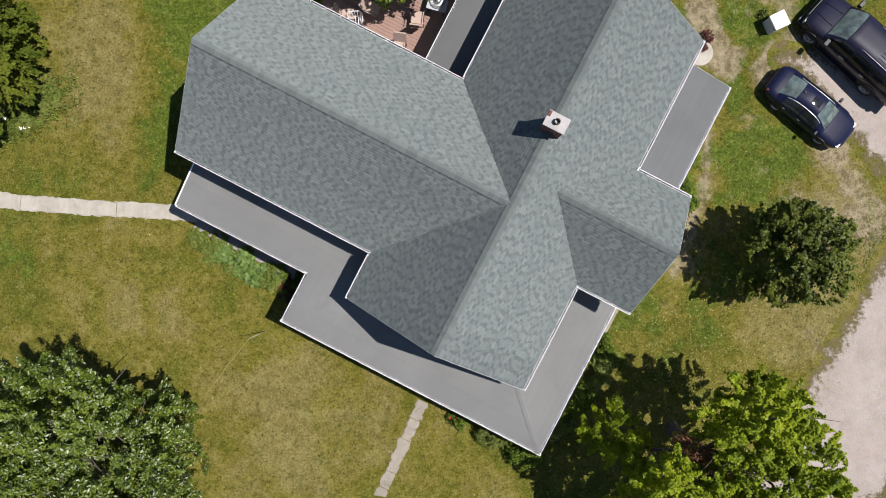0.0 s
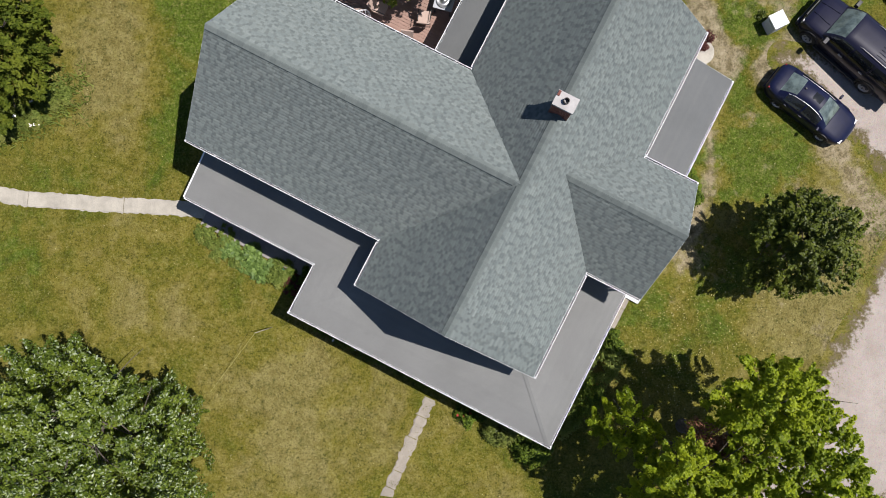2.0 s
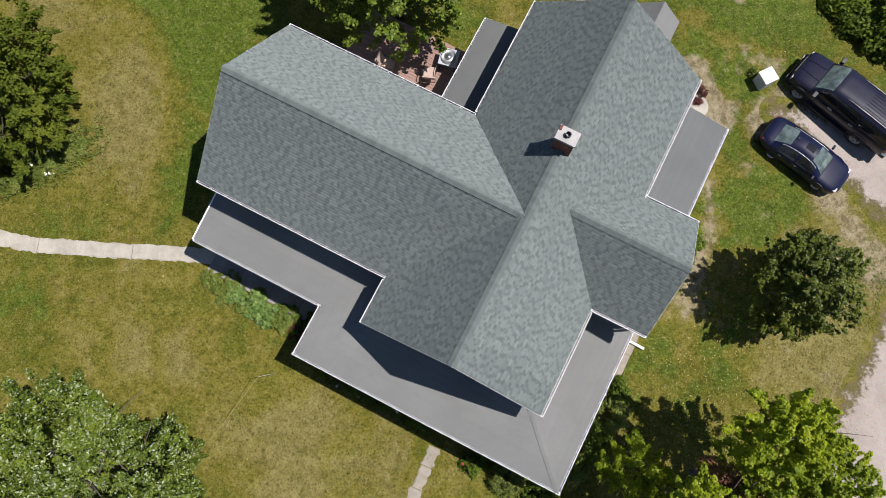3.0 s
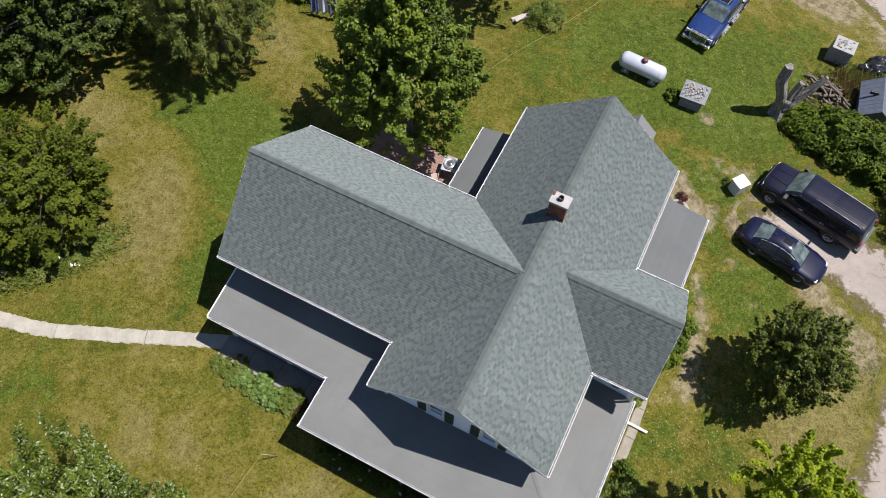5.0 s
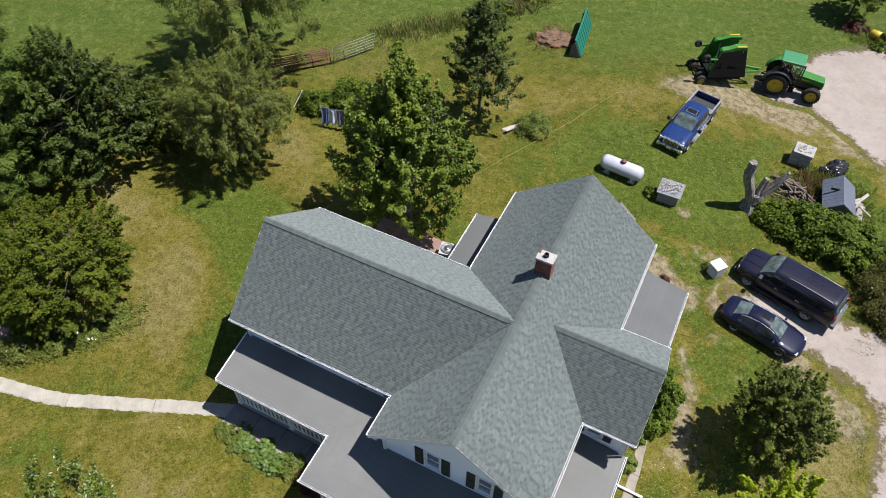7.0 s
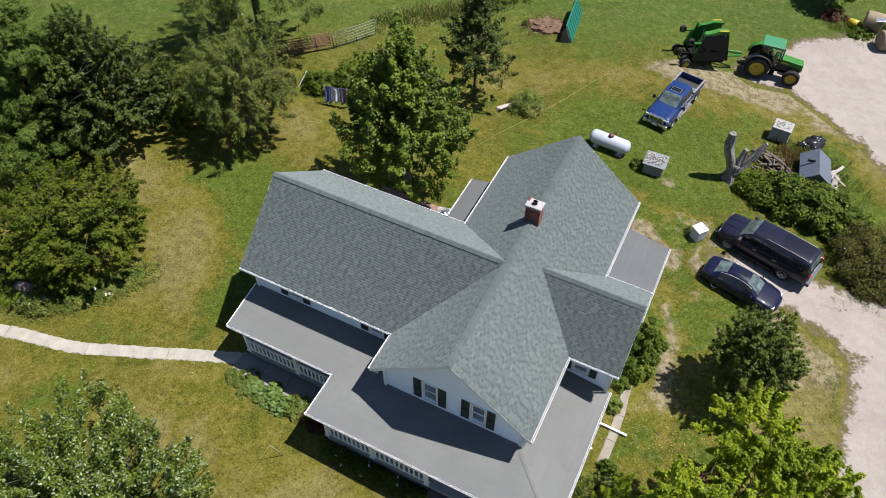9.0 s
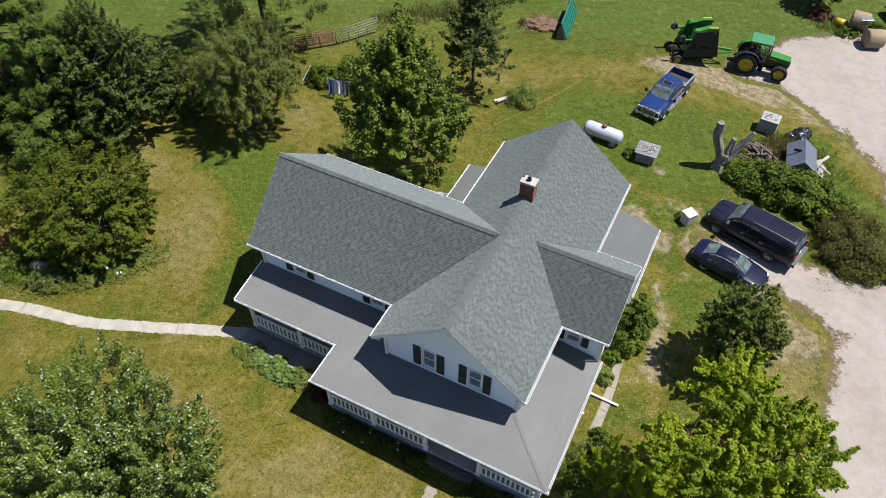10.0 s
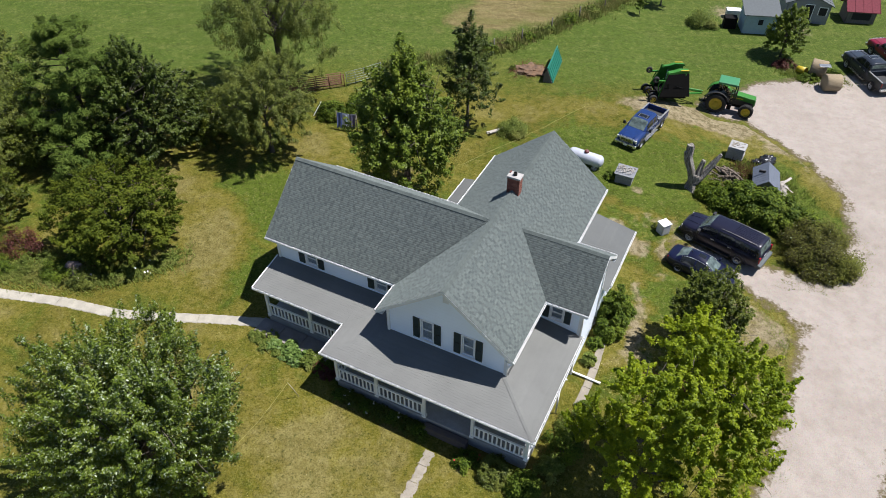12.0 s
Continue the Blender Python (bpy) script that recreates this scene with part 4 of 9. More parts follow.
# front gable
gab = [(0, -1.0), (WALL_E - WALL_W, -1.0), (WALL_E - WALL_W, EAVE + PITCH * 0.46 - 0.14), ((WALL_E - WALL_W) / 2, RIDGE_Z - 0.15), (0, EAVE + PITCH * 0.45 - 0.14)]
FRONT = [(-0.30 - WALL_W, 0.32 - WALL_W, 3.30, 4.62), (1.92 - WALL_W, 2.54 - WALL_W, 3.30, 4.62)]
LOWER = [(-1.2 - WALL_W, -0.3 - WALL_W, 1.1, 2.3), (1.9 - WALL_W, 2.8 - WALL_W, 0.42, 2.42)]
wall_panel("wall", (WALL_W, WALL_S), (1, 0), (0, 1), gab, FRONT + LOWER)
for q in FRONT:
    window_unit((WALL_W, WALL_S), (1, 0), (0, 1), *q)
window_unit((WALL_W, WALL_S), (1, 0), (0, 1), *LOWER[0], shutters=(False, False))
# back gable
wall_panel("wall", (WALL_W, WALL_N), (1, 0), (0, -1), gab, [])
side_top = EAVE + PITCH * 0.45 - 0.15
L = WALL_N - WALL_S
wall_panel("wall", (WALL_W, WALL_S), (0, 1), (1, 0), [(0, -1), (L, -1), (L, side_top), (0, side_top)], [])
wall_panel("wall", (WALL_E, WALL_S), (0, 1), (-1, 0), [(0, -1), (L, -1), (L, side_top), (0, side_top)], [(1.4, 2.2, 1.1, 2.3)])
window_unit((WALL_E, WALL_S), (0, 1), (-1, 0), 1.4, 2.2, 1.1, 2.3, shutters=(False, False))
# west wing
W0 = -10.28
WSV, WNV = -0.83, 5.50
wl = WALL_W - W0
UP = [(-8.46 - W0, -7.78 - W0, 3.24, 4.10), (-4.06 - W0, -3.40 - W0, 3.24, 4.10)]
LOW = [(-8.8 - W0, -7.9 - W0, 1.1, 2.3), (-6.3 - W0, -5.4 - W0, 0.42, 2.42)]
wall_panel("wall", (W0, WSV), (1, 0), (0, 1), [(0, -1), (wl, -1), (wl, side_top), (0, side_top)], UP + LOW)
window_unit((W0, WSV), (1, 0), (0, 1), *UP[0], sh=0.38)
window_unit((W0, WSV), (1, 0), (0, 1), *UP[1], sh=0.38)
window_unit((W0, WSV), (1, 0), (0, 1), *LOW[0], shutters=(False, False))
wall_panel("wall", (W0, WNV), (1, 0), (0, -1), [(0, -1), (wl, -1), (wl, side_top), (0, side_top)], [])
wg = WNV - WSV
wall_panel("wall", (W0, WSV), (0, 1), (1, 0), [(0, -1), (wg, -1), (wg, side_top), (wg / 2, RIDGE_Z - 0.15), (0, side_top)], [])
# east wing
E1, ESV, ENV = 6.46, 1.52, 5.52
el = E1 - WALL_E
EW = [(4.88 - WALL_E, 5.52 - WALL_E, 3.18, 4.02)]
wall_panel("wall", (WALL_E, ESV), (1, 0), (0, 1), [(0, -1.4), (el, -1.4), (el, side_top), (0, side_top)], EW)
window_unit((WALL_E, ESV), (1, 0), (0, 1), *EW[0], sh=0.34)
wall_panel("wall", (WALL_E, ENV), (1, 0), (0, -1), [(0, -1.4), (el, -1.4), (el, side_top), (0, side_top)], [])
eg = ENV - ESV
wall_panel("wall", (E1, ESV), (0, 1), (-1, 0), [(0, -1.4), (eg, -1.4), (eg, side_top), (eg / 2, RIDGE_E - 0.15), (0, side_top)], [])
for u, v in ((WALL_W, WALL_S), (WALL_E, WALL_S), (WALL_W, WALL_N), (WALL_E, WALL_N), (W0, WSV), (W0, WNV), (E1, ESV), (E1, ENV)):
    part("corner_board", boxes((u - 0.07, u + 0.07, v - 0.07, v + 0.07, -0.9, side_top - 0.02)), TRIM, house)


def soffit(a, b, c, d):
    part("soffit", boxes((a, b, c, d, EAVE - 0.17, EAVE - 0.13)), SOFFIT, house)


soffit(WW + 0.02, UW, WS + 0.0, WSV - 0.08)
soffit(UW, WALL_W - 0.08, VS + 0.02, WSV - 0.08)
soffit(WALL_E + 0.08, UE, VS + 0.02, ESV - 0.08)
soffit(UE, EE - 0.02, ES, ESV - 0.08)
soffit(UE, EE - 0.02, ENV + 0.08, EN - CUT_EN)
soffit(WALL_E + 0.08, UE, ENV + 0.08, VN - 0.02)
soffit(UW + CUT_WW, WALL_W - 0.08, WNV + 0.08, VN - 0.02)
soffit(WW + 0.02, UW + CUT_WW, WNV + 0.08, WN - CUT_WN)


def rake(a, ridge, b, z_ridge, fixed, axis, cuts=(0.0, 0.0)):
    """White bargeboards under a gable end's roof edge."""
    for e, cut in ((a + cuts[0], cuts[0]), (b - cuts[1], cuts[1])):
        bm = bmesh.new()
        low = EAVE + PITCH * cut
        pts = [(fixed, e, low - 0.004), (fixed, ridge, z_ridge - 0.004), (fixed, ridge, z_ridge - 0.22), (fixed, e, low - 0.22)]
        if axis == "v":
            pts = [(q, p, z) for p, q, z in pts]
        s = 0.005 if fixed > 0 else -0.005
        prism(bm, pts, (s, 0, 0) if axis == "u" else (0, s, 0))
        bmesh.ops.recalc_face_normals(bm, faces=bm.faces[:])
        part("bargeboard", bm, TRIM, house)


rake(UW, RU, UE, RIDGE_Z, VS - 0.002, "v")
rake(UW, RU, UE, RIDGE_Z, VN + 0.002, "v", (CUT_WW, 0.0))
rake(WS, RV, WN, TOP_W, WW - 0.002, "u", (0.0, CUT_WN))
rake(ES, RVE, EN, RIDGE_E, EE + 0.002, "u", (0.0, CUT_EN))
part("gable_vent", boxes((RU - 0.16, RU + 0.16, WALL_S - 0.035, WALL_S - 0.003, 6.45, 6.78), bevel=0.01), SOFFIT, house, "pale square gable vent")

# ---- low roofs in courses
PE_Z, PP = 2.60, 0.155


COURSES = []


def course_roof(name, poly, up, eave_at, z0, pitch, material, exposure=0.14):
    """A low roof: its boards, and straight overlapping courses of roofing laid on them later."""
    bm = bmesh.new()
    prism(bm, [(u, v, z0 + pitch * (u * up[0] + v * up[1] - eave_at) - 0.01) for u, v in poly], (0, 0, -0.14))
    bmesh.ops.recalc_face_normals(bm, faces=bm.faces[:])
    COURSES.append((part(name, bm, SOFFIT, house), poly, up, eave_at, z0, pitch, material, exposure))


def lay_courses(deck_part, poly, up, eave_at, z0, pitch, material, exposure):
    lo = min(p[0] * up[0] + p[1] * up[1] for p in poly)
    hi = max(p[0] * up[0] + p[1] * up[1] for p in poly)
    c = lo
    while c < hi - 0.001:
        e = min(c + exposure, hi)
        q = clip(clip(poly, up[0], up[1], e), -up[0], -up[1], -c)
        if len(q) >= 3:
            bm = bmesh.new()
            top, low = [], []
            for u, v in q:
                k = u * up[0] + v * up[1]
                z = z0 + pitch * (k - eave_at)
                lift = 0.005 * (1 - (k - c) / exposure) + 0.002
                top.append(bm.verts.new((u, v, z + lift)))
                low.append(bm.verts.new((u, v, z - 0.001)))
            bm.faces.new(top)
            for i in range(len(q)):
                j = (i + 1) % len(q)
                bm.faces.new((low[i], low[j], top[j], top[i]))
            bmesh.ops.recalc_face_normals(bm, faces=bm.faces[:])
            part("roofing_course", bm, material, deck_part)
        c = e


PW, PS1, PU, PS, PEU = -10.48, -3.25, -4.63, -5.37, 6.73
course_roof("porch_roof", [(PW, PS1), (PU, PS1), (-2.21, -0.83), (PW, -0.83)], (0, 1), PS1, PE_Z, PP, ROLL)
course_roof("porch_roof", [(PU, PS), (-2.13, -2.87 + 0.0), (-2.13, -0.83), (-2.21, -0.83), (PU, PS1)], (1, 0), PU, PE_Z, PP, ROLL)
course_roof("porch_roof", [(PU, PS), (PEU, PS), (4.15, -2.79), (4.15, -2.72), (-2.1, -2.72), (-2.13, -2.87)], (0, 1), PS, PE_Z, PP, ROLL)
course_roof("porch_roof", [(PEU, PS), (PEU, 1.50), (4.18, 1.50), (4.18, -2.82)], (-1, 0), -PEU, PE_Z, PP, ROLL)
course_roof("lean_to_roof", [(6.86, 5.55), (6.86, 11.02), (4.18, 11.02), (4.18, 5.55)], (-1, 0), -6.86, 2.32, 0.2, ROLL_GREY)
course_roof("lean_to_roof", [(-4.31, 5.52), (-2.13, 5.52), (-2.13, 10.75), (-4.31, 10.75)], (1, 0), -4.31, 2.62, 0.2, ROLL_GREY)
# the low gabled roof behind the back wall
course_roof("back_entry_roof", [(3.17, 10.95), (3.17, 14.9), (2.17, 14.9), (2.17, 10.95)], (-1, 0), -3.17, 1.80, 0.9, ROLL, 0.22)
course_roof("back_entry_roof", [(1.17, 10.95), (2.17, 10.95), (2.17, 14.9), (1.17, 14.9)], (1, 0), 1.17, 1.80, 0.9, ROLL, 0.22)
for v0, v1 in ((14.55, 14.65), (10.92, 11.0)):
    bm = bmesh.new()
    prism(bm, [(1.35, v0, -1.0), (2.99, v0, -1.0), (2.99, v0, 1.76), (2.17, v0, 2.49), (1.35, v0, 1.76)], (0, v1 - v0, 0))
    bmesh.ops.recalc_face_normals(bm, faces=bm.faces[:])
    part("back_entry_wall", bm, SIDING, house)
for u0, u1 in ((1.35, 1.45), (2.89, 2.99)):
    part("back_entry_wall", boxes((u0, u1, 11.0, 14.55, -1.0, 1.76)), SIDING, house)
for k in range(14):
    bm = bmesh.new()
    v0, v1 = 10.95 + k * 0.2836, 10.95 + (k + 1) * 0.2836 - 0.01
    prism(bm, [(2.07, v0, 2.627), (2.17, v0, 2.717), (2.27, v0, 2.627), (2.27, v0, 2.607), (2.17, v0, 2.697), (2.07, v0, 2.607)], (0, v1 - v0, 0))
    bmesh.ops.recalc_face_normals(bm, faces=bm.faces[:])
    part("ridge_cap", bm, ROLL, house)
# hip caps over the porch's south-east corner
for k in range(16):
    lo_p, hi_p = Vector((PEU, PS, PE_Z)), Vector((4.17, -2.81, PE_Z + PP * 2.56))
    a, b = lo_p.lerp(hi_p, k / 16), lo_p.lerp(hi_p, (k + 1.2) / 16)
    sd = Vector((0.707, 0.707, 0)) * 0.13
    bm = bmesh.new()
    f = [bm.verts.new(p) for p in (a - sd + Vector((0, 0, 0.013)), a + Vector((0, 0, 0.032)), a + sd + Vector((0, 0, 0.013)), b + sd + Vector((0, 0, 0.006)), b + Vector((0, 0, 0.025)), b - sd + Vector((0, 0, 0.006)))]
    bm.faces.new((f[0], f[1], f[4], f[5]))
    bm.faces.new((f[1], f[2], f[3], f[4]))
    part("hip_cap", bm, ROLL, house)
for a, b, out, z in (((PW, PS1), (PU - 0.1, PS1), (0, -1), PE_Z), ((PU, PS), (PU, PS1), (-1, 0), PE_Z), ((PU - 0.1, PS), (PEU + 0.1, PS), (0, -1), PE_Z),
                     ((PEU, PS), (PEU, 1.50), (1, 0), PE_Z), ((6.86, 5.95), (6.86, 11.02), (1, 0), 2.32), ((-4.31, 5.95), (-4.31, 10.75), (-1, 0), 2.62)):
    GUTTERS.append(gutter(a, b, out, z, 0.08))
bm = bmesh.new()
prism(bm, [(PW - 0.05, PS1 - 0.02, PE_Z - 0.16), (PW - 0.05, -0.83, PE_Z + PP * 2.42 - 0.16), (PW - 0.05, -0.83, PE_Z + PP * 2.42 + 0.03), (PW - 0.05, PS1 - 0.02, PE_Z + 0.03)], (0.05, 0, 0))
bmesh.ops.recalc_face_normals(bm, faces=bm.faces[:])
part("rake_trim", bm, TRIM, house)
for u0, v0, u1, z0, z1 in ((6.86, 11.02, 4.2, 2.32, 2.85), (-4.31, 10.75, -2.13, 2.62, 3.05)):
    bm = bmesh.new()
    prism(bm, [(u0, v0, z0 - 0.16), (u1, v0, z1 - 0.16), (u1, v0, z1 - 0.012), (u0, v0, z0 - 0.012)], (0, 0.012, 0))
    bmesh.ops.recalc_face_normals(bm, faces=bm.faces[:])
    part("rake_trim", bm, TRIM, house)
# lean-to rooms under the two side roofs
part("lean_to_wall", boxes((4.3, 6.55, 5.62, 10.8, -1.3, 2.2)), SIDING, house, "white siding of the enclosed lean-to")
part("lean_to_wall", boxes((-4.0, -2.28, 5.68, 10.5, -0.9, 2.5)), SIDING, house, "white siding of the enclosed lean-to")
# dormer-side notch flashing where the east eave meets the porch
part("step_flashing", boxes((4.30, 4.36, -2.7, 1.4, PE_Z + 0.36, PE_Z + 0.44)), FLASH, house)

# ---- porch floor, posts and rails
part("porch_floor", boxes((-10.05, -2.3, -3.02, -0.92, 0.22, FLOOR_Z), (-4.2, 6.45, -5.08, -2.84, 0.22, FLOOR_Z - 0.004), (4.34, 6.45, -2.82, 1.42, 0.22, FLOOR_Z)), PAD, house, "grey painted porch floor")
bm = boxes((-10.0, -4.3, -2.98, -2.86, -0.9, 0.215), (-4.15, -4.05, -5.0, -3.0, -0.9, 0.215), (-4.15, 6.4, -5.0, -4.9, -1.2, 0.215), (6.3, 6.4, -4.9, 1.4, -1.4, 0.215), (-10.0, -9.9, -2.86, -0.95, -0.9, 0.215))
part("porch_skirt", bm, PAD, house, "grey porch foundation")


def post(u, v):
    p = part("post", boxes((u - 0.075, u + 0.075, v - 0.075, v + 0.075, FLOOR_Z, PE_Z - 0.16), bevel=0.012), TRIM, house, "square white porch post")
    part("post_base", boxes((u - 0.11, u + 0.11, v - 0.11, v + 0.11, FLOOR_Z, FLOOR_Z + 0.14), bevel=0.015), TRIM, p)
    part("post_cap", boxes((u - 0.11, u + 0.11, v - 0.11, v + 0.11, PE_Z - 0.30, PE_Z - 0.17), bevel=0.015), TRIM, p)


BALUSTER = bmesh.new()
box(BALUSTER, -0.042, 0.042, -0.02, 0.02, 0.0, 0.74)
bal_mesh = bpy.data.meshes.new("baluster")
BALUSTER.to_mesh(bal_mesh)
BALUSTER.free()
bal_mesh.materials.append(TRIM)


def railing(a, b):
    a, b = Vector((*a, 0)), Vector((*b, 0))
    d = (b - a).normalized()
    m = Matrix.Translation(a) @ Matrix.Rotation(math.atan2(d.y, d.x), 4, 'Z')
    length = (b - a).length
    r = part("railing", boxes((0.08, length - 0.08, -0.045, 0.045, 1.30, 1.36), (0.08, length - 0.08, -0.03, 0.03, 1.25, 1.30), (0.08, length - 0.08, -0.035, 0.035, 0.50, 0.565), bevel=0.006, m=m), TRIM, house, "white porch railing")
    k = int((length - 0.2) / 0.21)
    for i in range(k):
        ob = new("baluster", bal_mesh)
        ob.parent = r
        ob.matrix_local = m @ Matrix.Translation((0.14 + (length - 0.28) * i / max(1, k - 1), 0, 0.54))


SPOSTS = [-4.05, -1.70, 1.00, 3.60, 6.40]
for u in SPOSTS:
    post(u, -5.02)
for u in (-9.90, -7.05):
    post(u, -2.97)
for v in (-1.6, 1.2):
    post(6.40, v)
post(-4.05, -2.97)
for a, b in (((-4.05, -5.02), (-1.70, -5.02)), ((-1.70, -5.02), (1.0, -5.02)), ((3.60, -5.02), (6.40, -5.02)), ((-9.90, -2.97), (-7.05, -2.97)), ((-7.05, -2.97), (-4.05, -2.97)),
             ((6.40, -5.02), (6.40, -1.6)), ((-4.05, -5.02), (-4.05, -2.97))):
    railing(a, b)
part("step", boxes((1.15, 3.45, -5.42, -5.08, -0.9, 0.10), bevel=0.01), PAVER, house)


def door(origin, along, inward, s0, s1, z0, z1):
    o, d, i = Vector((*origin, 0)), Vector((*along, 0)), Vector((*inward, 0))
    m = Matrix.Translation(o) @ Matrix((d, i, Vector((0, 0, 1)))).transposed().to_4x4()
    p = part("door", boxes((s0 + 0.05, s1 - 0.05, 0.05, 0.1, z0, z1 - 0.05), bevel=0.004, m=m), SHUTTER, house, "dark green front door")
    part("door_frame", boxes((s0 - 0.08, s0 + 0.05, -0.03, 0.12, z0, z1), (s1 - 0.05, s1 + 0.08, -0.03, 0.12, z0, z1), (s0 - 0.08, s1 + 0.08, -0.03, 0.12, z1 - 0.05, z1 + 0.09), m=m), TRIM, p)
    bm = bmesh.new()
    lathe(bm, [(0, 0), (0.03, 0.005), (0.035, 0.03), (0.02, 0.055), (0, 0.06)], 12, m @ Matrix.Translation((s1 - 0.14, 0.05, z0 + 1.0)) @ Matrix.Rotation(radians(90), 4, 'X'))
    part("door_handle", bm, CHROME, p)


door((WALL_W, WALL_S), (1, 0), (0, 1), *LOWER[1])
door((W0, WSV), (1, 0), (0, 1), *LOW[1])

# ---- downspouts
def pipe(points, r=0.04):
    bm = bmesh.new()
    tube(bm, points, r, 8)
    return part("downspout", bm, TRIM, house, "white downspout", smooth=True)


pipe([(4.30, -2.82, 2.95), (4.30, -2.86, 3.6), (4.62, -3.05, 4.45)], 0.05)
pipe([(6.58, 1.40, 2.65), (6.58, 1.40, 4.1), (6.80, 1.08, 4.45)], 0.05)
pipe([(6.86, -1.25, 2.42), (6.62, -1.25, 2.2), (6.62, -1.25, -0.75)], 0.045)
pipe([(6.32, 1.56, -0.30), (6.42, 1.57, -0.44), (6.7, 1.58, -0.48), (8.12, 1.55, -0.50)], 0.06)

# ---- chimney
C0, C1, D0, D1 = 0.71, 1.37, 4.95, 5.39
chimney = part("chimney", boxes((C0 + 0.02, C1 - 0.02, D0 + 0.02, D1 - 0.02, 6.2, 8.36)), MORTAR, house, "red brick chimney with a pale concrete cap")
part("chimney_cap", boxes((C0 - 0.045, C1 + 0.045, D0 - 0.045, D1 + 0.045, 8.36, 8.47), bevel=0.012), CAP, chimney)
bm = bmesh.new()
lathe(bm, [(0.10, 8.40), (0.10, 8.62), (0.075, 8.62), (0.075, 8.45), (0, 8.45)], 20, Matrix.Translation(((C0 + C1) / 2, (D0 + D1) / 2, 0)))
part("flue", bm, FLUE, chimney, "black metal flue pipe")
part("broken_brick", boxes((C0 - 0.03, C0 + 0.06, D1 - 0.16, D1 + 0.02, 8.468, 8.51), bevel=0.008), BRICK, chimney)

# ---------------------------------------------------------------- paths, beds
def slab_path(name, points, width, material, joints, label, h=0.05, rag=0.08, sink=0.0):
    """A walk of slabs along a curve, split at joints (fractions of its length); each slab is a piece."""
    pts = [Vector((x, y, 0)) for x, y in points]
    fine = []
    for i in range(len(pts) - 1):
        p0, p1, p2, p3 = pts[max(i - 1, 0)], pts[i], pts[i + 1], pts[min(i + 2, len(pts) - 1)]
        for k in range(12):
            t = k / 12
            fine.append(0.5 * ((2 * p1) + (p2 - p0) * t + (2 * p0 - 5 * p1 + 4 * p2 - p3) * t * t + (3 * p1 - p0 - 3 * p2 + p3) * t ** 3))
    fine.append(pts[-1])
    run = [0.0]
    for a, b in zip(fine, fine[1:]):
        run.append(run[-1] + (b - a).length)
    top = thing(name, pose(*points[0], gz(*points[0])), label, "path", kind="structure")
    inv = top.matrix_world.inverted()
    rng = random.Random(len(points))

    def at(s):
        s = min(max(s, 0), run[-1])
        i = max(k for k in range(len(run)) if run[k] <= s)
        i = min(i, len(fine) - 2)
        p = fine[i].lerp(fine[i + 1], (s - run[i]) / max(1e-6, run[i + 1] - run[i]))
        return p, (fine[min(i + 2, len(fine) - 1)] - fine[max(i - 1, 0)]).normalized()
    cuts = [0.0] + [j * run[-1] for j in joints] + [run[-1]]
    for a, b in zip(cuts, cuts[1:]):
        bm = bmesh.new()
        a, b = a + 0.012, b - 0.012
        count = max(2, int((b - a) / (0.3 if rag < 0.1 else 0.14)))
        rows_v = []
        for k in range(count + 1):
            p, d = at(a + (b - a) * k / count)
            sd = Vector((d.y, -d.x, 0))
            row = []
            for w in (-1, -0.86, 0.86, 1):
                q = p + sd * (w * width / 2 * (1 + rng.uniform(-rag, rag * 0.8)))
                q.z = gz(q.x, q.y) + (h - rng.random() * sink * 0.5 if abs(w) < 1 else h - 0.02 - rng.random() * sink)
                row.append(bm.verts.new(inv @ q))
            rows_v.append(row)
            low = [bm.verts.new(v.co - Vector((0, 0, 0.16))) for v in (row[0], row[3])]
            rows_v[-1] += low
        for r0, r1 in zip(rows_v, rows_v[1:]):
            for k in range(3):
                bm.faces.new((r0[k], r1[k], r1[k + 1], r0[k + 1]))
            bm.faces.new((r0[4], r1[4], r1[0], r0[0]))
            bm.faces.new((r0[3], r1[3], r1[5], r0[5]))
        for r in (rows_v[0], rows_v[-1]):
            bm.faces.new((r[0], r[1], r[2], r[3], r[5], r[4]))
        bmesh.ops.recalc_face_normals(bm, faces=bm.faces[:])
        part("slab", bm, material, top)


slab_path("path", [(-33, 4.4), (-26.4, 3.15), (-22.6, 2.55), (-19.3, 1.78), (-16.9, 1.6), (-14.4, 1.5), (-12.2, 1.45), (-10.6, 1.35)], 0.68, CONCRETE,
          (0.17, 0.36, 0.46, 0.655, 0.835), "pale concrete garden walk in cracked slabs", 0.045, rag=0.11, sink=0.03)
slab_path("path", [(-9.4, -26.5), (-7.2, -21.4), (-5.2, -16.5), (-4.0, -13.6), (-2.75, -10.7), (-1.95, -8.8), (-0.95, -6.45)], 0.52, OLD_CONCRETE,
          (0.06, 0.13, 0.22, 0.27, 0.36, 0.44, 0.50, 0.55, 0.585, 0.655, 0.68, 0.745, 0.81, 0.845, 0.915, 0.96), "narrow broken concrete walk to the porch steps", 0.034, rag=0.3, sink=0.05)
slab_path("path", [(8.8, 1.6), (8.35, 0.3), (7.75, -1.2), (7.05, -2.7), (6.55, -3.6)], 0.45, OLD_CONCRETE, (0.25, 0.5, 0.75), "old concrete strip beside the east porch", 0.03)
apron = thing("pavement", HOUSE_M @ pose(-8, -3.6, 0), "grey concrete apron along the porch", "pavement", kind="structure")
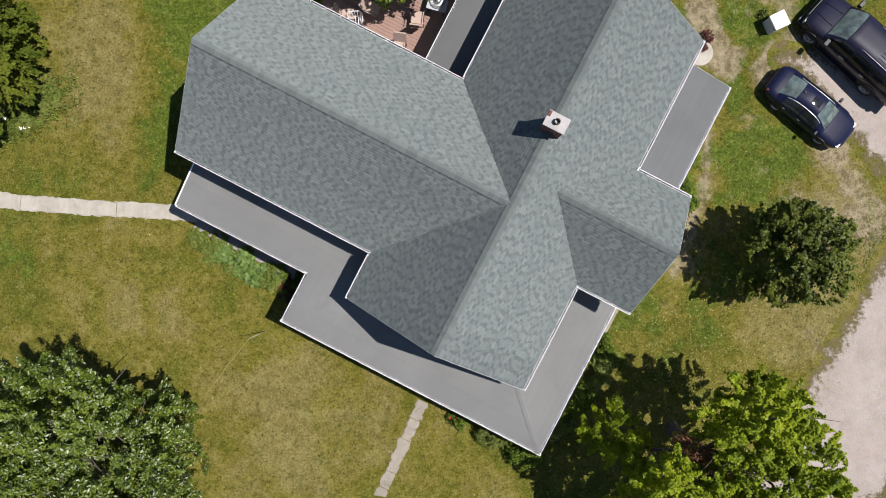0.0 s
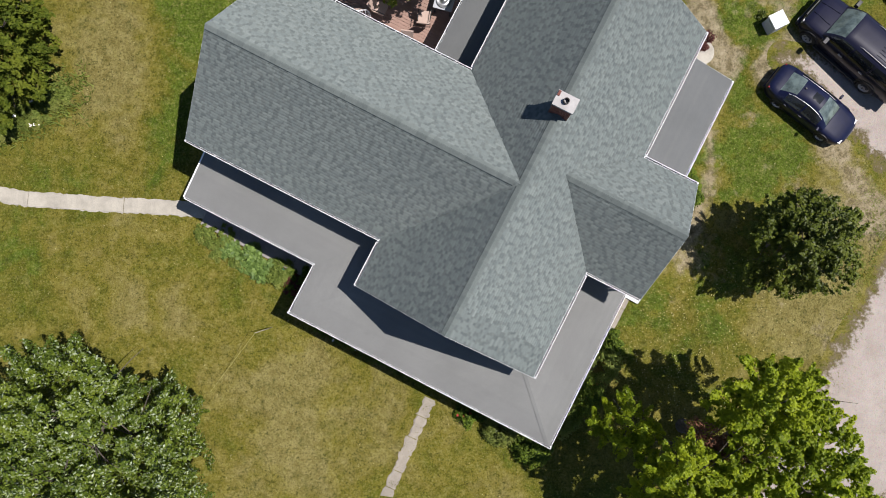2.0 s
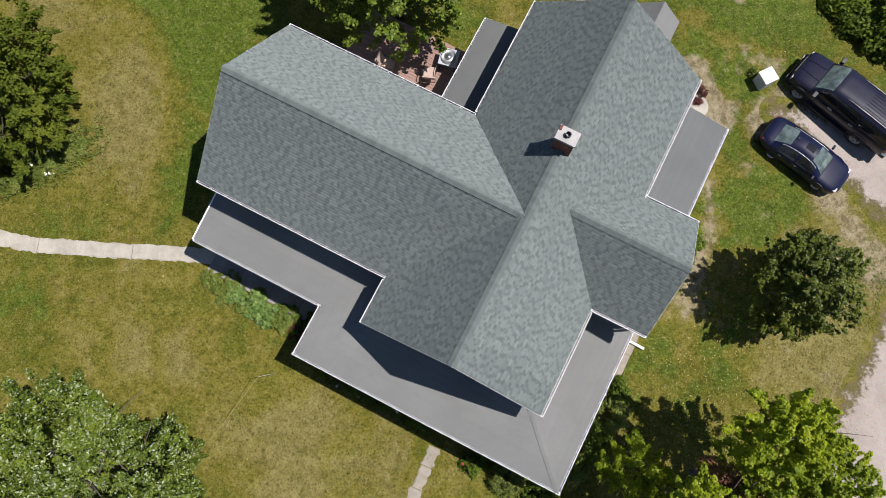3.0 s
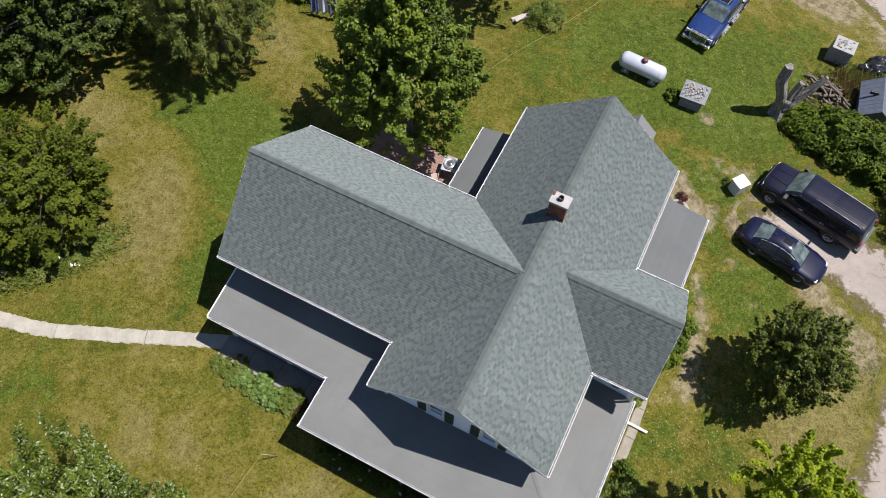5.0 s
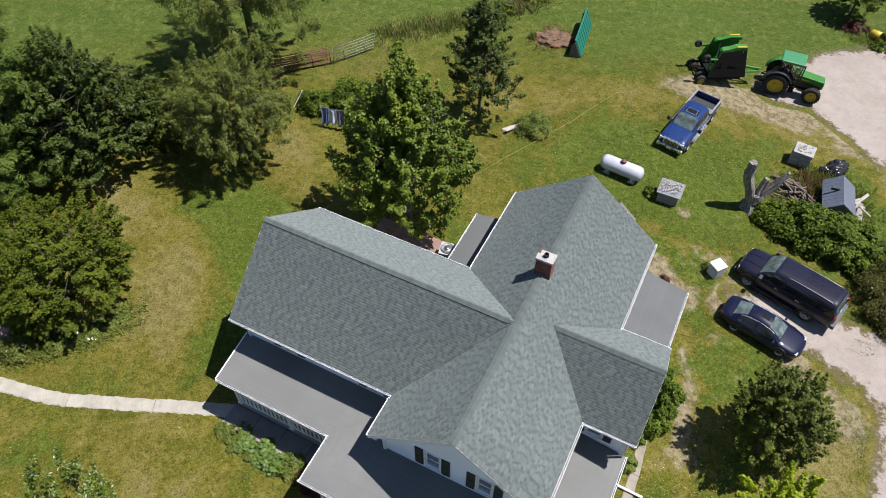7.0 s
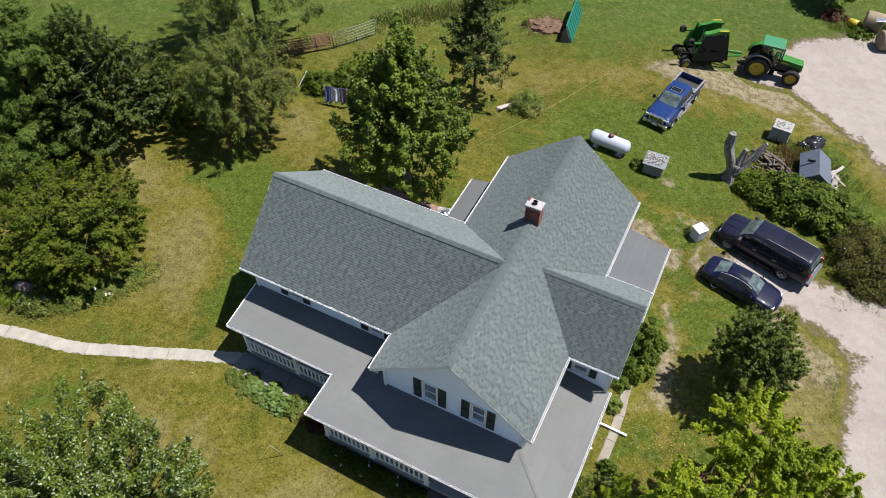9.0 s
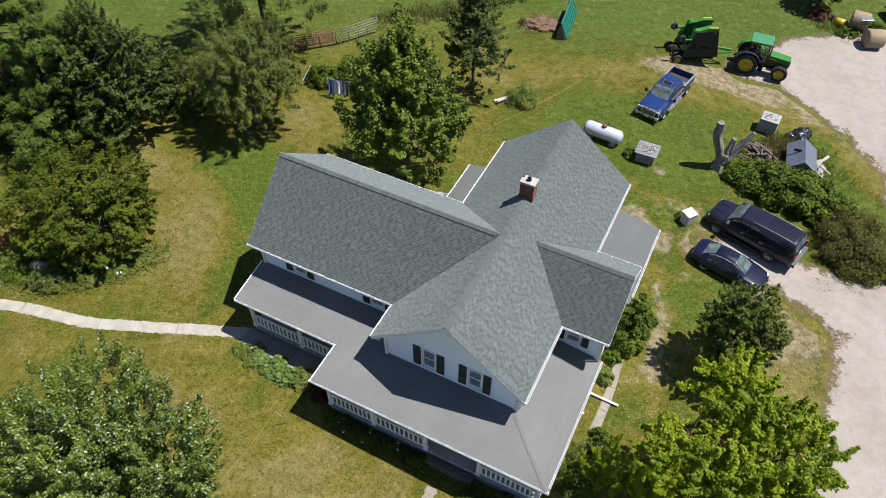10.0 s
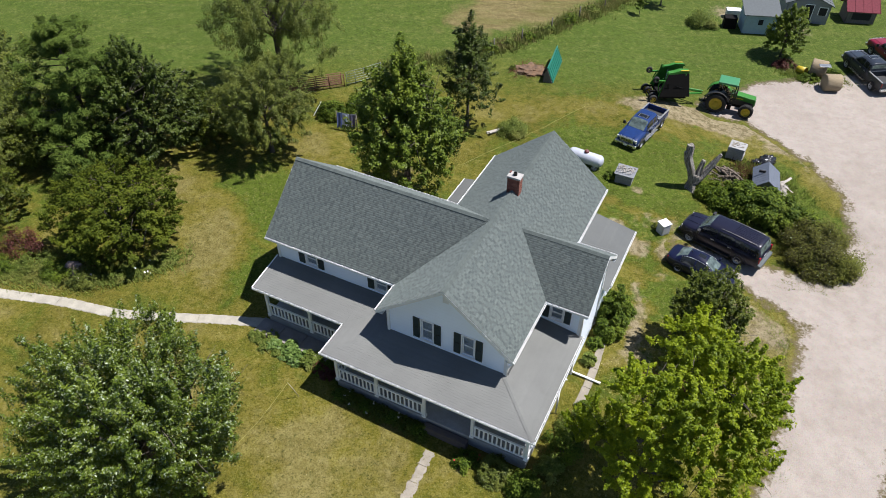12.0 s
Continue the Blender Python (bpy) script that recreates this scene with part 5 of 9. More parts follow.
for u in (-10.3, -8.85, -7.4, -5.95):
    part("slab", boxes((u + 8, u + 9.44, -0.5, 0.58, -0.5, 0.02 - 0.025 * (u + 10.5)), bevel=0.01), APRON, apron)


# ---------------------------------------------------------------- plants
def leaf_cloud(rng, centres, radii, counts, size, up=0.8, out=0.5, wild=0.7, flat=0.75, origin=None, droop=0.0, slim=0.62, axes=None, reach=None):
    """Leaves as folded diamonds, in round clumps or, with axes, along shoots. Returns vertices and triangles."""
    centres, radii, counts = np.asarray(centres, float), np.asarray(radii, float), np.asarray(counts, int)
    idx = np.repeat(np.arange(len(centres)), counts)
    k = len(idx)
    d = rng.normal(size=(k, 3))
    d /= np.linalg.norm(d, axis=1)[:, None] + 1e-9
    r = rng.random(k) ** 0.45
    off = d * (r * radii[idx])[:, None]
    if axes is None:
        off[:, 2] *= flat
    else:
        s = rng.random(k)
        off = off * (1.05 - 0.75 * s)[:, None] + axes[idx] * ((s - 0.75) * reach[idx])[:, None]
    p = centres[idx] + off
    if droop:
        p[:, 2] -= droop * rng.random(k) * radii[idx] * 2
    o = origin if origin is not None else centres.mean(0)
    away = p - o
    away /= np.linalg.norm(away, axis=1)[:, None] + 1e-9
    nrm = np.array([0, 0, up]) + away * out + d * 0.35 + rng.normal(size=(k, 3)) * wild * 0.6
    nrm /= np.linalg.norm(nrm, axis=1)[:, None] + 1e-9
    t = rng.normal(size=(k, 3)) + away * 0.6 - np.array([0, 0, 0.4 + 2.5 * droop])
    t -= nrm * (t * nrm).sum(1)[:, None]
    t /= np.linalg.norm(t, axis=1)[:, None] + 1e-9
    b = np.cross(nrm, t)
    ln = size * rng.uniform(0.65, 1.3, k)[:, None]
    wd = ln * slim * 0.5
    fold = nrm * wd * 0.35
    v = np.stack([p - t * ln * 0.5, p + b * wd + fold, p + t * ln * 0.5, p - b * wd + fold], 1).reshape(-1, 3)
    q = np.arange(k)[:, None] * 4
    f = np.concatenate([q + [0, 1, 2], q + [0, 2, 3]], 1).reshape(-1, 3)
    return v, f


def limb_path(rng, a, b, bend):
    a, b = np.asarray(a, float), np.asarray(b, float)
    mid = (a + b) / 2 + rng.normal(size=3) * bend + np.array([0, 0, bend * 0.6])
    return [tuple((1 - t) ** 2 * a + 2 * t * (1 - t) * mid + t * t * b) for t in (0, 0.25, 0.5, 0.75, 1)]


def tree(name, label, x, y, top, rx, rz, cz, leaf, leaves, material, trunk=0.2, seed=1, lobes=13, ry=None, taper=0.0, droop=0.0, slim=0.62, up=0.8, fill=0.42, group="", lean=(0, 0), shoots=520, spray=0.95, rough=0.16, rise=0.45, wander=0.45, thin=0.36, lumps=None):
    """A broadleaf tree: tapered trunk, limbs to the lobes of an uneven crown, leaves in clumps with gaps between."""
    rng = np.random.default_rng(seed)
    base = gz(x, y)
    t = thing(name, pose(x, y, base), label, "tree", group)
    ry = ry or rx
    zc = cz - base
    R = np.array([rx, ry, rz])
    c = np.array([lean[0], lean[1], zc])
    lob = []
    for i in range(lobes):
        zz = 1 - 1.62 * (i + 0.5) / lobes
        a = i * 2.39996 + rng.uniform(-0.35, 0.35)
        h = math.sqrt(max(0.02, 1 - zz * zz))
        lob.append(c + np.array([h * math.cos(a), h * math.sin(a), zz]) * rng.uniform(0.5, 0.66) * R)
    seed_v = Vector((seed * 3.7, seed * 1.3, seed * 0.9))
    cen, rad, axes, reach = [], [], [], []
    for i in range(shoots):
        zz = 1 - 1.68 * (i + 0.5) / shoots + rng.uniform(-0.05, 0.05)
        zz = max(-0.72, min(1.0, zz))
        a = i * 2.39996 + rng.uniform(-0.5, 0.5)
        h = math.sqrt(max(0.0, 1 - zz * zz))
        d = Vector((h * math.cos(a), h * math.sin(a), zz))
        rho = 1 + rough * 1.3 * noise.noise(d * 1.5 + seed_v) + rough * noise.noise(d * 3.4 + seed_v) + 0.5 * rough * noise.noise(d * 8.0 + seed_v)
        rho *= rng.uniform(0.40, 0.82) if rng.random() < fill else rng.uniform(0.86, 1.02)
        wide = 1 - taper * max(0.0, zz)
        pt = np.array([d.x * rho * rx * wide, d.y * rho * ry * wide, d.z * rho * rz])
        ax = np.array([d.x * 1.0, d.y * 1.0, max(d.z, -0.2) * 0.8 + rise]) + rng.normal(size=3) * wander
        cen.append(c + pt)
        axes.append(ax / np.linalg.norm(ax))
        size_s = rng.uniform(0.7, 1.35)
        reach.append(spray * size_s)
        rad.append(spray * thin * size_s)
    if lumps:
        # separate boughs, each a rounded mass of its own, with gaps between them
        cen, rad, axes, reach, lob = [], [], [], [], []
        centres = np.array([(a - x, b - y, h - base) for a, b, h, r, q in lumps])
        size = np.array([(r, r, q) for a, b, h, r, q in lumps])
        area = size[:, 0] ** 2
        for j, (o, sz) in enumerate(zip(centres, size)):
            lob.append(o - np.array([0, 0, 0.3 * sz[2]]))
            many = int(shoots * area[j] / area.sum())
            for i in range(many):
                zz = 1 - 1.6 * (i + 0.5) / many
                a = i * 2.39996 + rng.uniform(-0.5, 0.5)
                h = math.sqrt(max(0.0, 1 - zz * zz))
                d = Vector((h * math.cos(a), h * math.sin(a), zz))
                rho = 1 + rough * 1.6 * noise.noise(d * 1.7 + seed_v + Vector((j * 3.1, 0, 0))) + rough * noise.noise(d * 4.0 + seed_v)
                rho *= rng.uniform(0.45, 0.85) if rng.random() < fill else rng.uniform(0.88, 1.06)
                pt = o + np.array(d) * rho * sz
                if any(k != j and (((pt - centres[k]) / size[k]) ** 2).sum() < 0.5 for k in range(len(centres))):
                    continue
                ax = np.array([d.x, d.y, max(d.z, -0.2) * 0.8 + rise]) + rng.normal(size=3) * wander
                cen.append(pt)
                axes.append(ax / np.linalg.norm(ax))
                q = rng.uniform(0.7, 1.35)
                reach.append(spray * q)
                rad.append(spray * thin * q)
    cen, rad, axes, reach = np.array(cen), np.array(rad), np.array(axes), np.array(reach)
    cen[:, 2] = np.maximum(cen[:, 2], 0.35)
    w = rad ** 2
    counts = np.maximum(3, (leaves * w / w.sum()).astype(int))
    v, f = leaf_cloud(rng, cen, rad, counts, leaf, up=up, origin=c - np.array([0, 0, rz * 0.4]), droop=droop, slim=slim, axes=axes, reach=reach)
    ground = 0.06 - 0
    v[:, 2] = np.maximum(v[:, 2], ground)
    raw_mesh("crown", v, f, 3, material, t)
    bm = bmesh.new()
    hub = np.array([lean[0] * 0.5, lean[1] * 0.5, max(0.5, zc - rz * 0.55)])
    tube(bm, [(0, 0, -0.15), (0.02, 0.01, 0.12), tuple(hub * 0.5), tuple(hub), tuple(c + np.array([0, 0, rz * 0.55]))], [trunk * 1.55, trunk * 1.1, trunk * 0.95, trunk * 0.8, trunk * 0.12], 10)
    part("trunk", bm, BARK, t, smooth=True)
    for L0 in lob:
        bm = bmesh.new()
        a = hub + (c - hub) * rng.uniform(0.0, 0.7)
        tube(bm, limb_path(rng, a, L0, 0.12 * rx), [trunk * 0.42, trunk * 0.36, trunk * 0.27, trunk * 0.18, trunk * 0.07], 6)
        for _ in range(4):
            e = L0 + rng.normal(size=3) * R * 0.22
            tube(bm, limb_path(rng, L0 * 0.97 + a * 0.03, e, 0.05 * rx), [trunk * 0.10, trunk * 0.09, trunk * 0.08, trunk * 0.06, trunk * 0.03], 5)
        part("limb", bm, BARK, t, smooth=True)
    return t


def conifer(name, label, x, y, height, radius, material, seed, leaves=16000):
    rng = np.random.default_rng(seed)
    t = thing(name, pose(x, y, gz(x, y)), label, "tree")
    cen, rad, tips = [], [], []
    z = 1.0
    while z < height - 0.5:
        rr = radius * (1 - (z / height) ** 2.2) + 0.35
        for k in range(5):
            a = rng.random() * 6.283
            e = rr * rng.uniform(0.55, 1.12)
            zb = z + rng.uniform(-0.35, 0.35)
            tips.append((zb, a, e))
            for s in (0.45, 0.62, 0.8, 0.95, 1.05):
                side = rng.uniform(-0.30, 0.30) * e
                cen.append((math.cos(a) * e * s - math.sin(a) * side, math.sin(a) * e * s + math.cos(a) * side, zb + 0.32 * s * s * e + rng.uniform(-0.15, 0.15)))
                rad.append(rng.uniform(0.26, 0.5))
        z += 0.5
    for k in range(16):
        cen.append((rng.normal() * 0.3, rng.normal() * 0.3, height - 1.3 + 0.09 * k))
        rad.append(0.34)
    cen, rad = np.array(cen), np.array(rad)
    counts = np.maximum(4, (leaves * rad / rad.sum()).astype(int))
    v, f = leaf_cloud(rng, cen, rad, counts, 0.24, up=0.7, out=0.6, flat=0.7, slim=0.22)
    raw_mesh("crown", v, f, 3, material, t)
    bm = bmesh.new()
    tube(bm, [(0, 0, -0.1), (0, 0, height * 0.5), (0, 0, height * 0.97)], [0.2, 0.12, 0.02], 9)
    part("trunk", bm, BARK, t, smooth=True)
    for z, a, e in tips:
        bm = bmesh.new()
        tube(bm, [(0, 0, z), (math.cos(a) * e * 0.5, math.sin(a) * e * 0.5, z + 0.06 * e), (math.cos(a) * e * 0.95, math.sin(a) * e * 0.95, z + 0.28 * e)], [0.045, 0.03, 0.01], 5)
        part("limb", bm, BARK, t, smooth=True)
    return t


def shrub(name, label, x, y, r, h, material, leaves, leaf=0.1, seed=1, category="shrub", ry=None, turn=0.0, flowers=None, group="", upright=False, slim=0.62):
    """A shrub from the ground up: stems and an uneven dome of leaf clumps."""
    rng = np.random.default_rng(seed)
    ry = ry or r
    t = thing(name, pose(x, y, gz(x, y), 0, 0, turn), label, category, group)
    k = int(26 + 14 * max(r, ry))
    cen, rad = [], []
    for i in range(k):
        a, q = rng.random() * 6.283, math.sqrt(rng.random())
        cx, cy = math.cos(a) * q * r * 0.86, math.sin(a) * q * ry * 0.86
        top_z = h * math.sqrt(max(0.08, 1 - 0.85 * q * q)) * rng.uniform(0.55, 1.15)
        cen.append((cx, cy, top_z - 0.14 * h))
        rad.append(rng.uniform(0.16, 0.30) * max(0.5, min(r, ry, h * 1.2)))
        cen.append((cx * 1.05, cy * 1.05, top_z * rng.uniform(0.25, 0.6)))
        rad.append(rng.uniform(0.18, 0.30) * max(0.5, min(r, ry, h * 1.2)))
    cen, rad = np.array(cen), np.array(rad)
    counts = np.maximum(3, (leaves * rad ** 2 / (rad ** 2).sum()).astype(int))
    v, f = leaf_cloud(rng, cen, rad, counts, leaf, up=0.7, origin=np.array([0, 0, -0.2]), slim=slim)
    v[:, 2] = np.maximum(v[:, 2], 0.03)
    raw_mesh("foliage", v, f, 3, material, t)
    for i in range(5):
        bm = bmesh.new()
        e = cen[rng.integers(len(cen))] * 0.85
        tube(bm, limb_path(rng, (rng.normal() * 0.05, rng.normal() * 0.05, -0.05), e, 0.06), [0.022, 0.018, 0.014, 0.01, 0.005], 5)
        part("stem", bm, BARK, t)
    if flowers:
        count, fm = flowers
        pick = cen[rng.integers(len(cen), size=count)] + rng.normal(size=(count, 3)) * rad.mean() * 0.7
        pick[:, 2] = np.maximum(pick[:, 2] + 0.1, 0.1)
        v, f = leaf_cloud(rng, pick, np.full(count, 0.06), np.full(count, 5), 0.08, up=1.2, out=0.2, slim=0.9)
        tagged(raw_mesh("blossom", v, f, 3, fm, t), kind="stuff")
    return t


def tufts(name, label, places, material, seed, h=0.35, blades=9, r=0.12, flop=(0.15, 0.8)):
    """Uneven tufts of long grass or weeds at the places given."""
    rng = np.random.default_rng(seed)
    p = np.asarray(places, float)
    k = len(p) * blades
    root = np.repeat(p, blades, 0) + rng.normal(size=(k, 2)) * r
    z = ground_z(root[:, 0], root[:, 1])
    a = rng.random(k) * 6.283
    hh = h * rng.uniform(0.5, 1.3, k)
    lean = hh * rng.uniform(*flop, k)
    w = 0.018 + 0.05 * hh
    sx, sy = -np.sin(a) * w, np.cos(a) * w
    v = np.stack([np.stack([root[:, 0] - sx, root[:, 1] - sy, z], 1), np.stack([root[:, 0] + sx, root[:, 1] + sy, z], 1),
                  np.stack([root[:, 0] + np.cos(a) * lean, root[:, 1] + np.sin(a) * lean, z + hh], 1)], 1).reshape(-1, 3)
    ob = raw_mesh(name, v, np.arange(k * 3).reshape(-1, 3), 3, material)
    tagged(ob, label, "grass", kind="stuff")
    return ob


# the big trees round the house
tree("tree", "large silver maple with pale leaf undersides on the front lawn", -13.55, -8.15, 10, 4.55, 4.7, 4.7, 0.125, 150000, LEAF_SILVER, 0.26, 11, lobes=17, ry=3.75, up=0.1, shoots=860, spray=1.3, rise=1.1, rough=0.2, wander=0.42, slim=0.5, thin=0.22, fill=0.34)
LIME_BOUGHS = [(10.6, -5.4, 6.9, 1.65, 1.5), (7.75, -8.0, 6.8, 1.4, 1.3), (9.0, -9.0, 6.7, 1.75, 1.6), (11.6, -8.2, 7.3, 1.75, 1.7), (12.2, -7.3, 6.1, 1.6, 1.5), (10.2, -7.1, 6.9, 1.5, 1.4),
               (11.7, -5.7, 5.4, 1.6, 1.5), (6.7, -6.9, 3.0, 1.3, 1.2), (12.1, -8.6, 4.3, 1.7, 1.6), (10.5, -10.0, 4.4, 2.0, 1.9), (7.9, -9.3, 4.2, 1.8, 1.7), (11.9, -5.6, 3.4, 1.4, 1.3), (11.0, -7.6, 4.4, 2.2, 2.0)]
lime = tree("tree", "large yellow-green maple between porch and drive", 10.0, -7.4, 9, 3.7, 4.35, 4.2, 0.125, 112000, LEAF_LIME, 0.25, 12, shoots=900, spray=0.72, rough=0.2, fill=0.25, wander=0.5, rise=0.6, up=0.45, thin=0.3, lumps=LIME_BOUGHS)
dead = np.random.default_rng(5)
v, f = leaf_cloud(dead, [(-1.2, 0.7, 6.5), (-0.8, 0.5, 6.7), (-1.6, 1.0, 6.2), (-0.4, 0.2, 6.8), (-1.1, 0.2, 6.5)], [0.5, 0.45, 0.42, 0.36, 0.4], [420, 340, 300, 240, 260], 0.12, up=0.6, slim=0.35)
tagged(raw_mesh("dead_foliage", v, f, 3, DEAD_LEAF, lime), "patch of reddish-brown dead leaves", kind="stuff")
tree("tree", "small round-headed tree with dense dark leaves on the east lawn", 13.75, 0.45, 5.2, 2.1, 2.75, 2.2, 0.12, 34000, LEAF_ROUND, 0.11, 13, lobes=14, shoots=520, spray=0.5, rough=0.2, rise=0.3)
tree("tree", "spreading apple tree beside the garden walk", -20.45, 7.8, 5.6, 3.85, 2.75, 2.75, 0.14, 46000, LEAF_APPLE, 0.2, 14, lobes=16, shoots=560, spray=0.7, rough=0.2, rise=0.2)
tree("tree", "tall green maple shading the back deck", -3.05, 13.3, 10.8, 3.3, 5.1, 5.5, 0.18, 52000, LEAF_MAPLE, 0.24, 15, lobes=18, taper=0.5, shoots=560, spray=1.05, rough=0.32, fill=0.36, rise=0.8, up=0.6)
tree("tree", "slender young oak with an open crown on the back lawn", 1.1, 22.5, 9, 2.1, 4.2, 4.1, 0.15, 19000, LEAF_GROVE, 0.12, 16, lobes=13, shoots=210, spray=0.8, rough=0.35, fill=0.3, taper=0.4)
# the grove to the north west
tree("tree", "dense broadleaf tree in the grove beside the lawn", -21.9, 17.8, 11, 4.45, 4.4, 3.75, 0.16, 56000, LEAF_GROVE, 0.25, 21, lobes=17, shoots=560, spray=0.95, rough=0.24, taper=0.5, thin=0.28)
conifer("tree", "tall soft-needled pine at the back of the grove", -25.8, 17.4, 10.4, 3.9, LEAF_PINE, 22, 62000)
conifer("tree", "soft-needled pine with pale tiers of branches", -25.0, 14.2, 4.4, 2.2, LEAF_PINE, 23, 14000)
tree("tree", "dark undergrowth tree between grove and willow", -29.6, 17.2, 5, 3.2, 2.6, 2.4, 0.16, 22000, LEAF_ROUND, 0.15, 29, lobes=12, shoots=320)
tree("tree", "dark undergrowth tree in the grove", -33.5, 18.6, 5, 3.2, 2.4, 2.2, 0.17, 16000, LEAF_ROUND, 0.15, 30, lobes=12, shoots=280)
tree("tree", "grey-green willow at the grove's edge", -33.0, 14.8, 9, 4.4, 4.2, 4.0, 0.18, 34000, LEAF_WILLOW, 0.24, 24, lobes=14, droop=0.25, slim=0.32)
tree("tree", "weeping willow over the lawn's back corner", -13.3, 17.9, 7.6, 3.2, 3.4, 4.2, 0.15, 62000, LEAF_WILLOW, 0.16, 25, lobes=15, droop=0.5, slim=0.3, fill=0.3, shoots=330, spray=0.8, rough=0.26, rise=0.1)
tree("tree", "big open-crowned willow in the field edge", -14.2, 27.6, 12, 4.7, 4.9, 6.8, 0.17, 60000, LEAF_WILLOW, 0.26, 26, lobes=15, droop=0.8, slim=0.36, fill=0.4, shoots=460, spray=1.0, rough=0.36)
tree("tree", "dark undergrowth tree in the grove", -18.4, 21.0, 4, 3.0, 1.5, 1.3, 0.14, 20000, LEAF_ROUND, 0.15, 27, lobes=12, shoots=300)
tree("tree", "broad tree beyond the grove", -37.0, 22.5, 8, 5.0, 3.5, 3.2, 0.20, 28000, LEAF_WILLOW, 0.25, 28, lobes=14)
# far trees round the barnyard
tree("tree", "young maple beside the hay bales", 31.1, 37.7, 5, 2.0, 2.5, 0.3, 0.13, 26000, LEAF_MAPLE, 0.1, 31, lobes=12, shoots=200, spray=0.6, taper=0.4)
tree("tree", "small planted tree in the far pasture", 21.9, 48.5, 3, 1.4, 1.9, 0.7, 0.17, 5500, LEAF_MAPLE, 0.07, 32, lobes=10, shoots=130, spray=0.5, taper=0.4)
tree("tree", "sapling on the far grass", 18.9, 45.0, 2, 0.6, 0.95, -0.1, 0.13, 1500, LEAF_MAPLE, 0.03, 33, lobes=7, shoots=60, spray=0.35)
shrub("shrub", "spindly fruit bush in the far pasture", 25.2, 44.2, 1.7, 1.6, LEAF_WEED, 3000, 0.16, 34)

# garden shrubs
shrub("hedge", "long overgrown vine hedge behind the parked van", 21.1, 13.2, 4.8, 1.9, LEAF_HEDGE, 30000, 0.21, 41, "hedge", ry=1.95, turn=-33, slim=0.5)
shrub("hedge", "rounded dense clipped bush at the drive's bend", 23.75, 8.9, 2.75, 2.2, LEAF_BARBERRY, 42000, 0.115, 42, "hedge", ry=2.7)
shrub("hosta", "clump of pale hosta leaves in the porch bed", -8.95, -0.65, 0.62, 0.45, LEAF_HOSTA, 800, 0.19, 44, "plant", slim=0.75, group="porch bed plants")
shrub("hosta", "clump of pale hosta leaves in the porch bed", -8.3, -1.05, 0.62, 0.5, LEAF_HOSTA, 800, 0.19, 45, "plant", slim=0.75, group="porch bed plants")
shrub("hosta", "clump of pale hosta leaves in the porch bed", -8.75, -0.3, 0.4, 0.4, LEAF_HOSTA, 560, 0.18, 46, "plant", slim=0.75, group="porch bed plants")
shrub("shrub", "leafy green bush at the walk's end", -10.2, 0.15, 0.75, 0.35, LEAF_WEED, 1600, 0.1, 47, group="porch bed plants")
shrub("shrub", "bed plants with a few red blooms below the porch", -6.75, -1.55, 0.75, 0.5, LEAF_HEDGE, 2200, 0.1, 48, flowers=(6, FLOWER_RED), group="porch bed plants")
shrub("shrub", "mixed perennials below the porch", -7.5, -1.15, 0.6, 0.5, LEAF_WEED, 1500, 0.1, 49, group="porch bed plants")
for i, (x, y, r, h, lm) in enumerate(((-9.75, -0.25, 0.5, 0.4, LEAF_HOSTA), (-10.9, 0.42, 0.45, 0.3, LEAF_WEED), (-10.15, -0.35, 0.5, 0.3, LEAF_WEED), (-7.75, -1.45, 0.5, 0.45, LEAF_WEED), (-7.0, -1.75, 0.45, 0.4, LEAF_RED), (-6.45, -2.05, 0.5, 0.4, LEAF_RED), (-9.3, -0.75, 0.45, 0.3, LEAF_WEED))):
    shrub("shrub", "leafy perennial in the bed along the porch apron", x, y, r, h, lm, 700 if lm is LEAF_HOSTA else 1500, 0.16 if lm is LEAF_HOSTA else 0.09, 120 + i, group="porch bed plants", slim=0.7)
for i in range(10):
    x, y = -5.75 + i * 0.47, -3.38 - i * 0.227
    shrub("shrub", "low flowering border plant in front of the porch", x, y, 0.40 + 0.06 * (i % 3), 0.5 + 0.08 * (i * 7 % 4), LEAF_ROUND if i % 3 else LEAF_HEDGE, 1100, 0.085, 50 + i, flowers=(5, FLOWER) if i % 3 == 1 else None, group="front border plants")
shrub("shrub", "dusty green lilac at the porch corner", 2.15, -7.55, 0.9, 1.0, LEAF_WILLOW, 4500, 0.1, 55)
shrub("shrub", "leafy lilac at the porch corner", 3.5, -8.35, 0.95, 1.0, LEAF_HEDGE, 4200, 0.1, 56)
shrub("shrub", "border plants beside the front steps", 0.75, -7.0, 0.7, 0.6, LEAF_HEDGE, 2400, 0.1, 57, flowers=(6, FLOWER_RED))
for i, (x, y, r, h) in enumerate(((4.7, -7.2, 0.8, 0.9), (5.5, -6.1, 1.1, 1.0), (6.3, -4.8, 1.0, 1.1), (6.9, -3.9, 0.6, 0.7), (7.6, -0.6, 0.45, 0.7), (8.1, 0.55, 0.45, 0.6))):
    shrub("shrub", "foundation shrub along the east porch", x, y, r, h, LEAF_HEDGE if i % 2 else LEAF_WEED, 2600, 0.1, 60 + i, group="foundation shrubs")
shrub("climbing_vine", "tall vine growing up the east gable wall", 9.35, 2.3, 1.05, 2.6, LEAF_HEDGE, 13000, 0.12, 70, "vine", ry=1.9, turn=-25.75, flowers=(5, FLOWER))
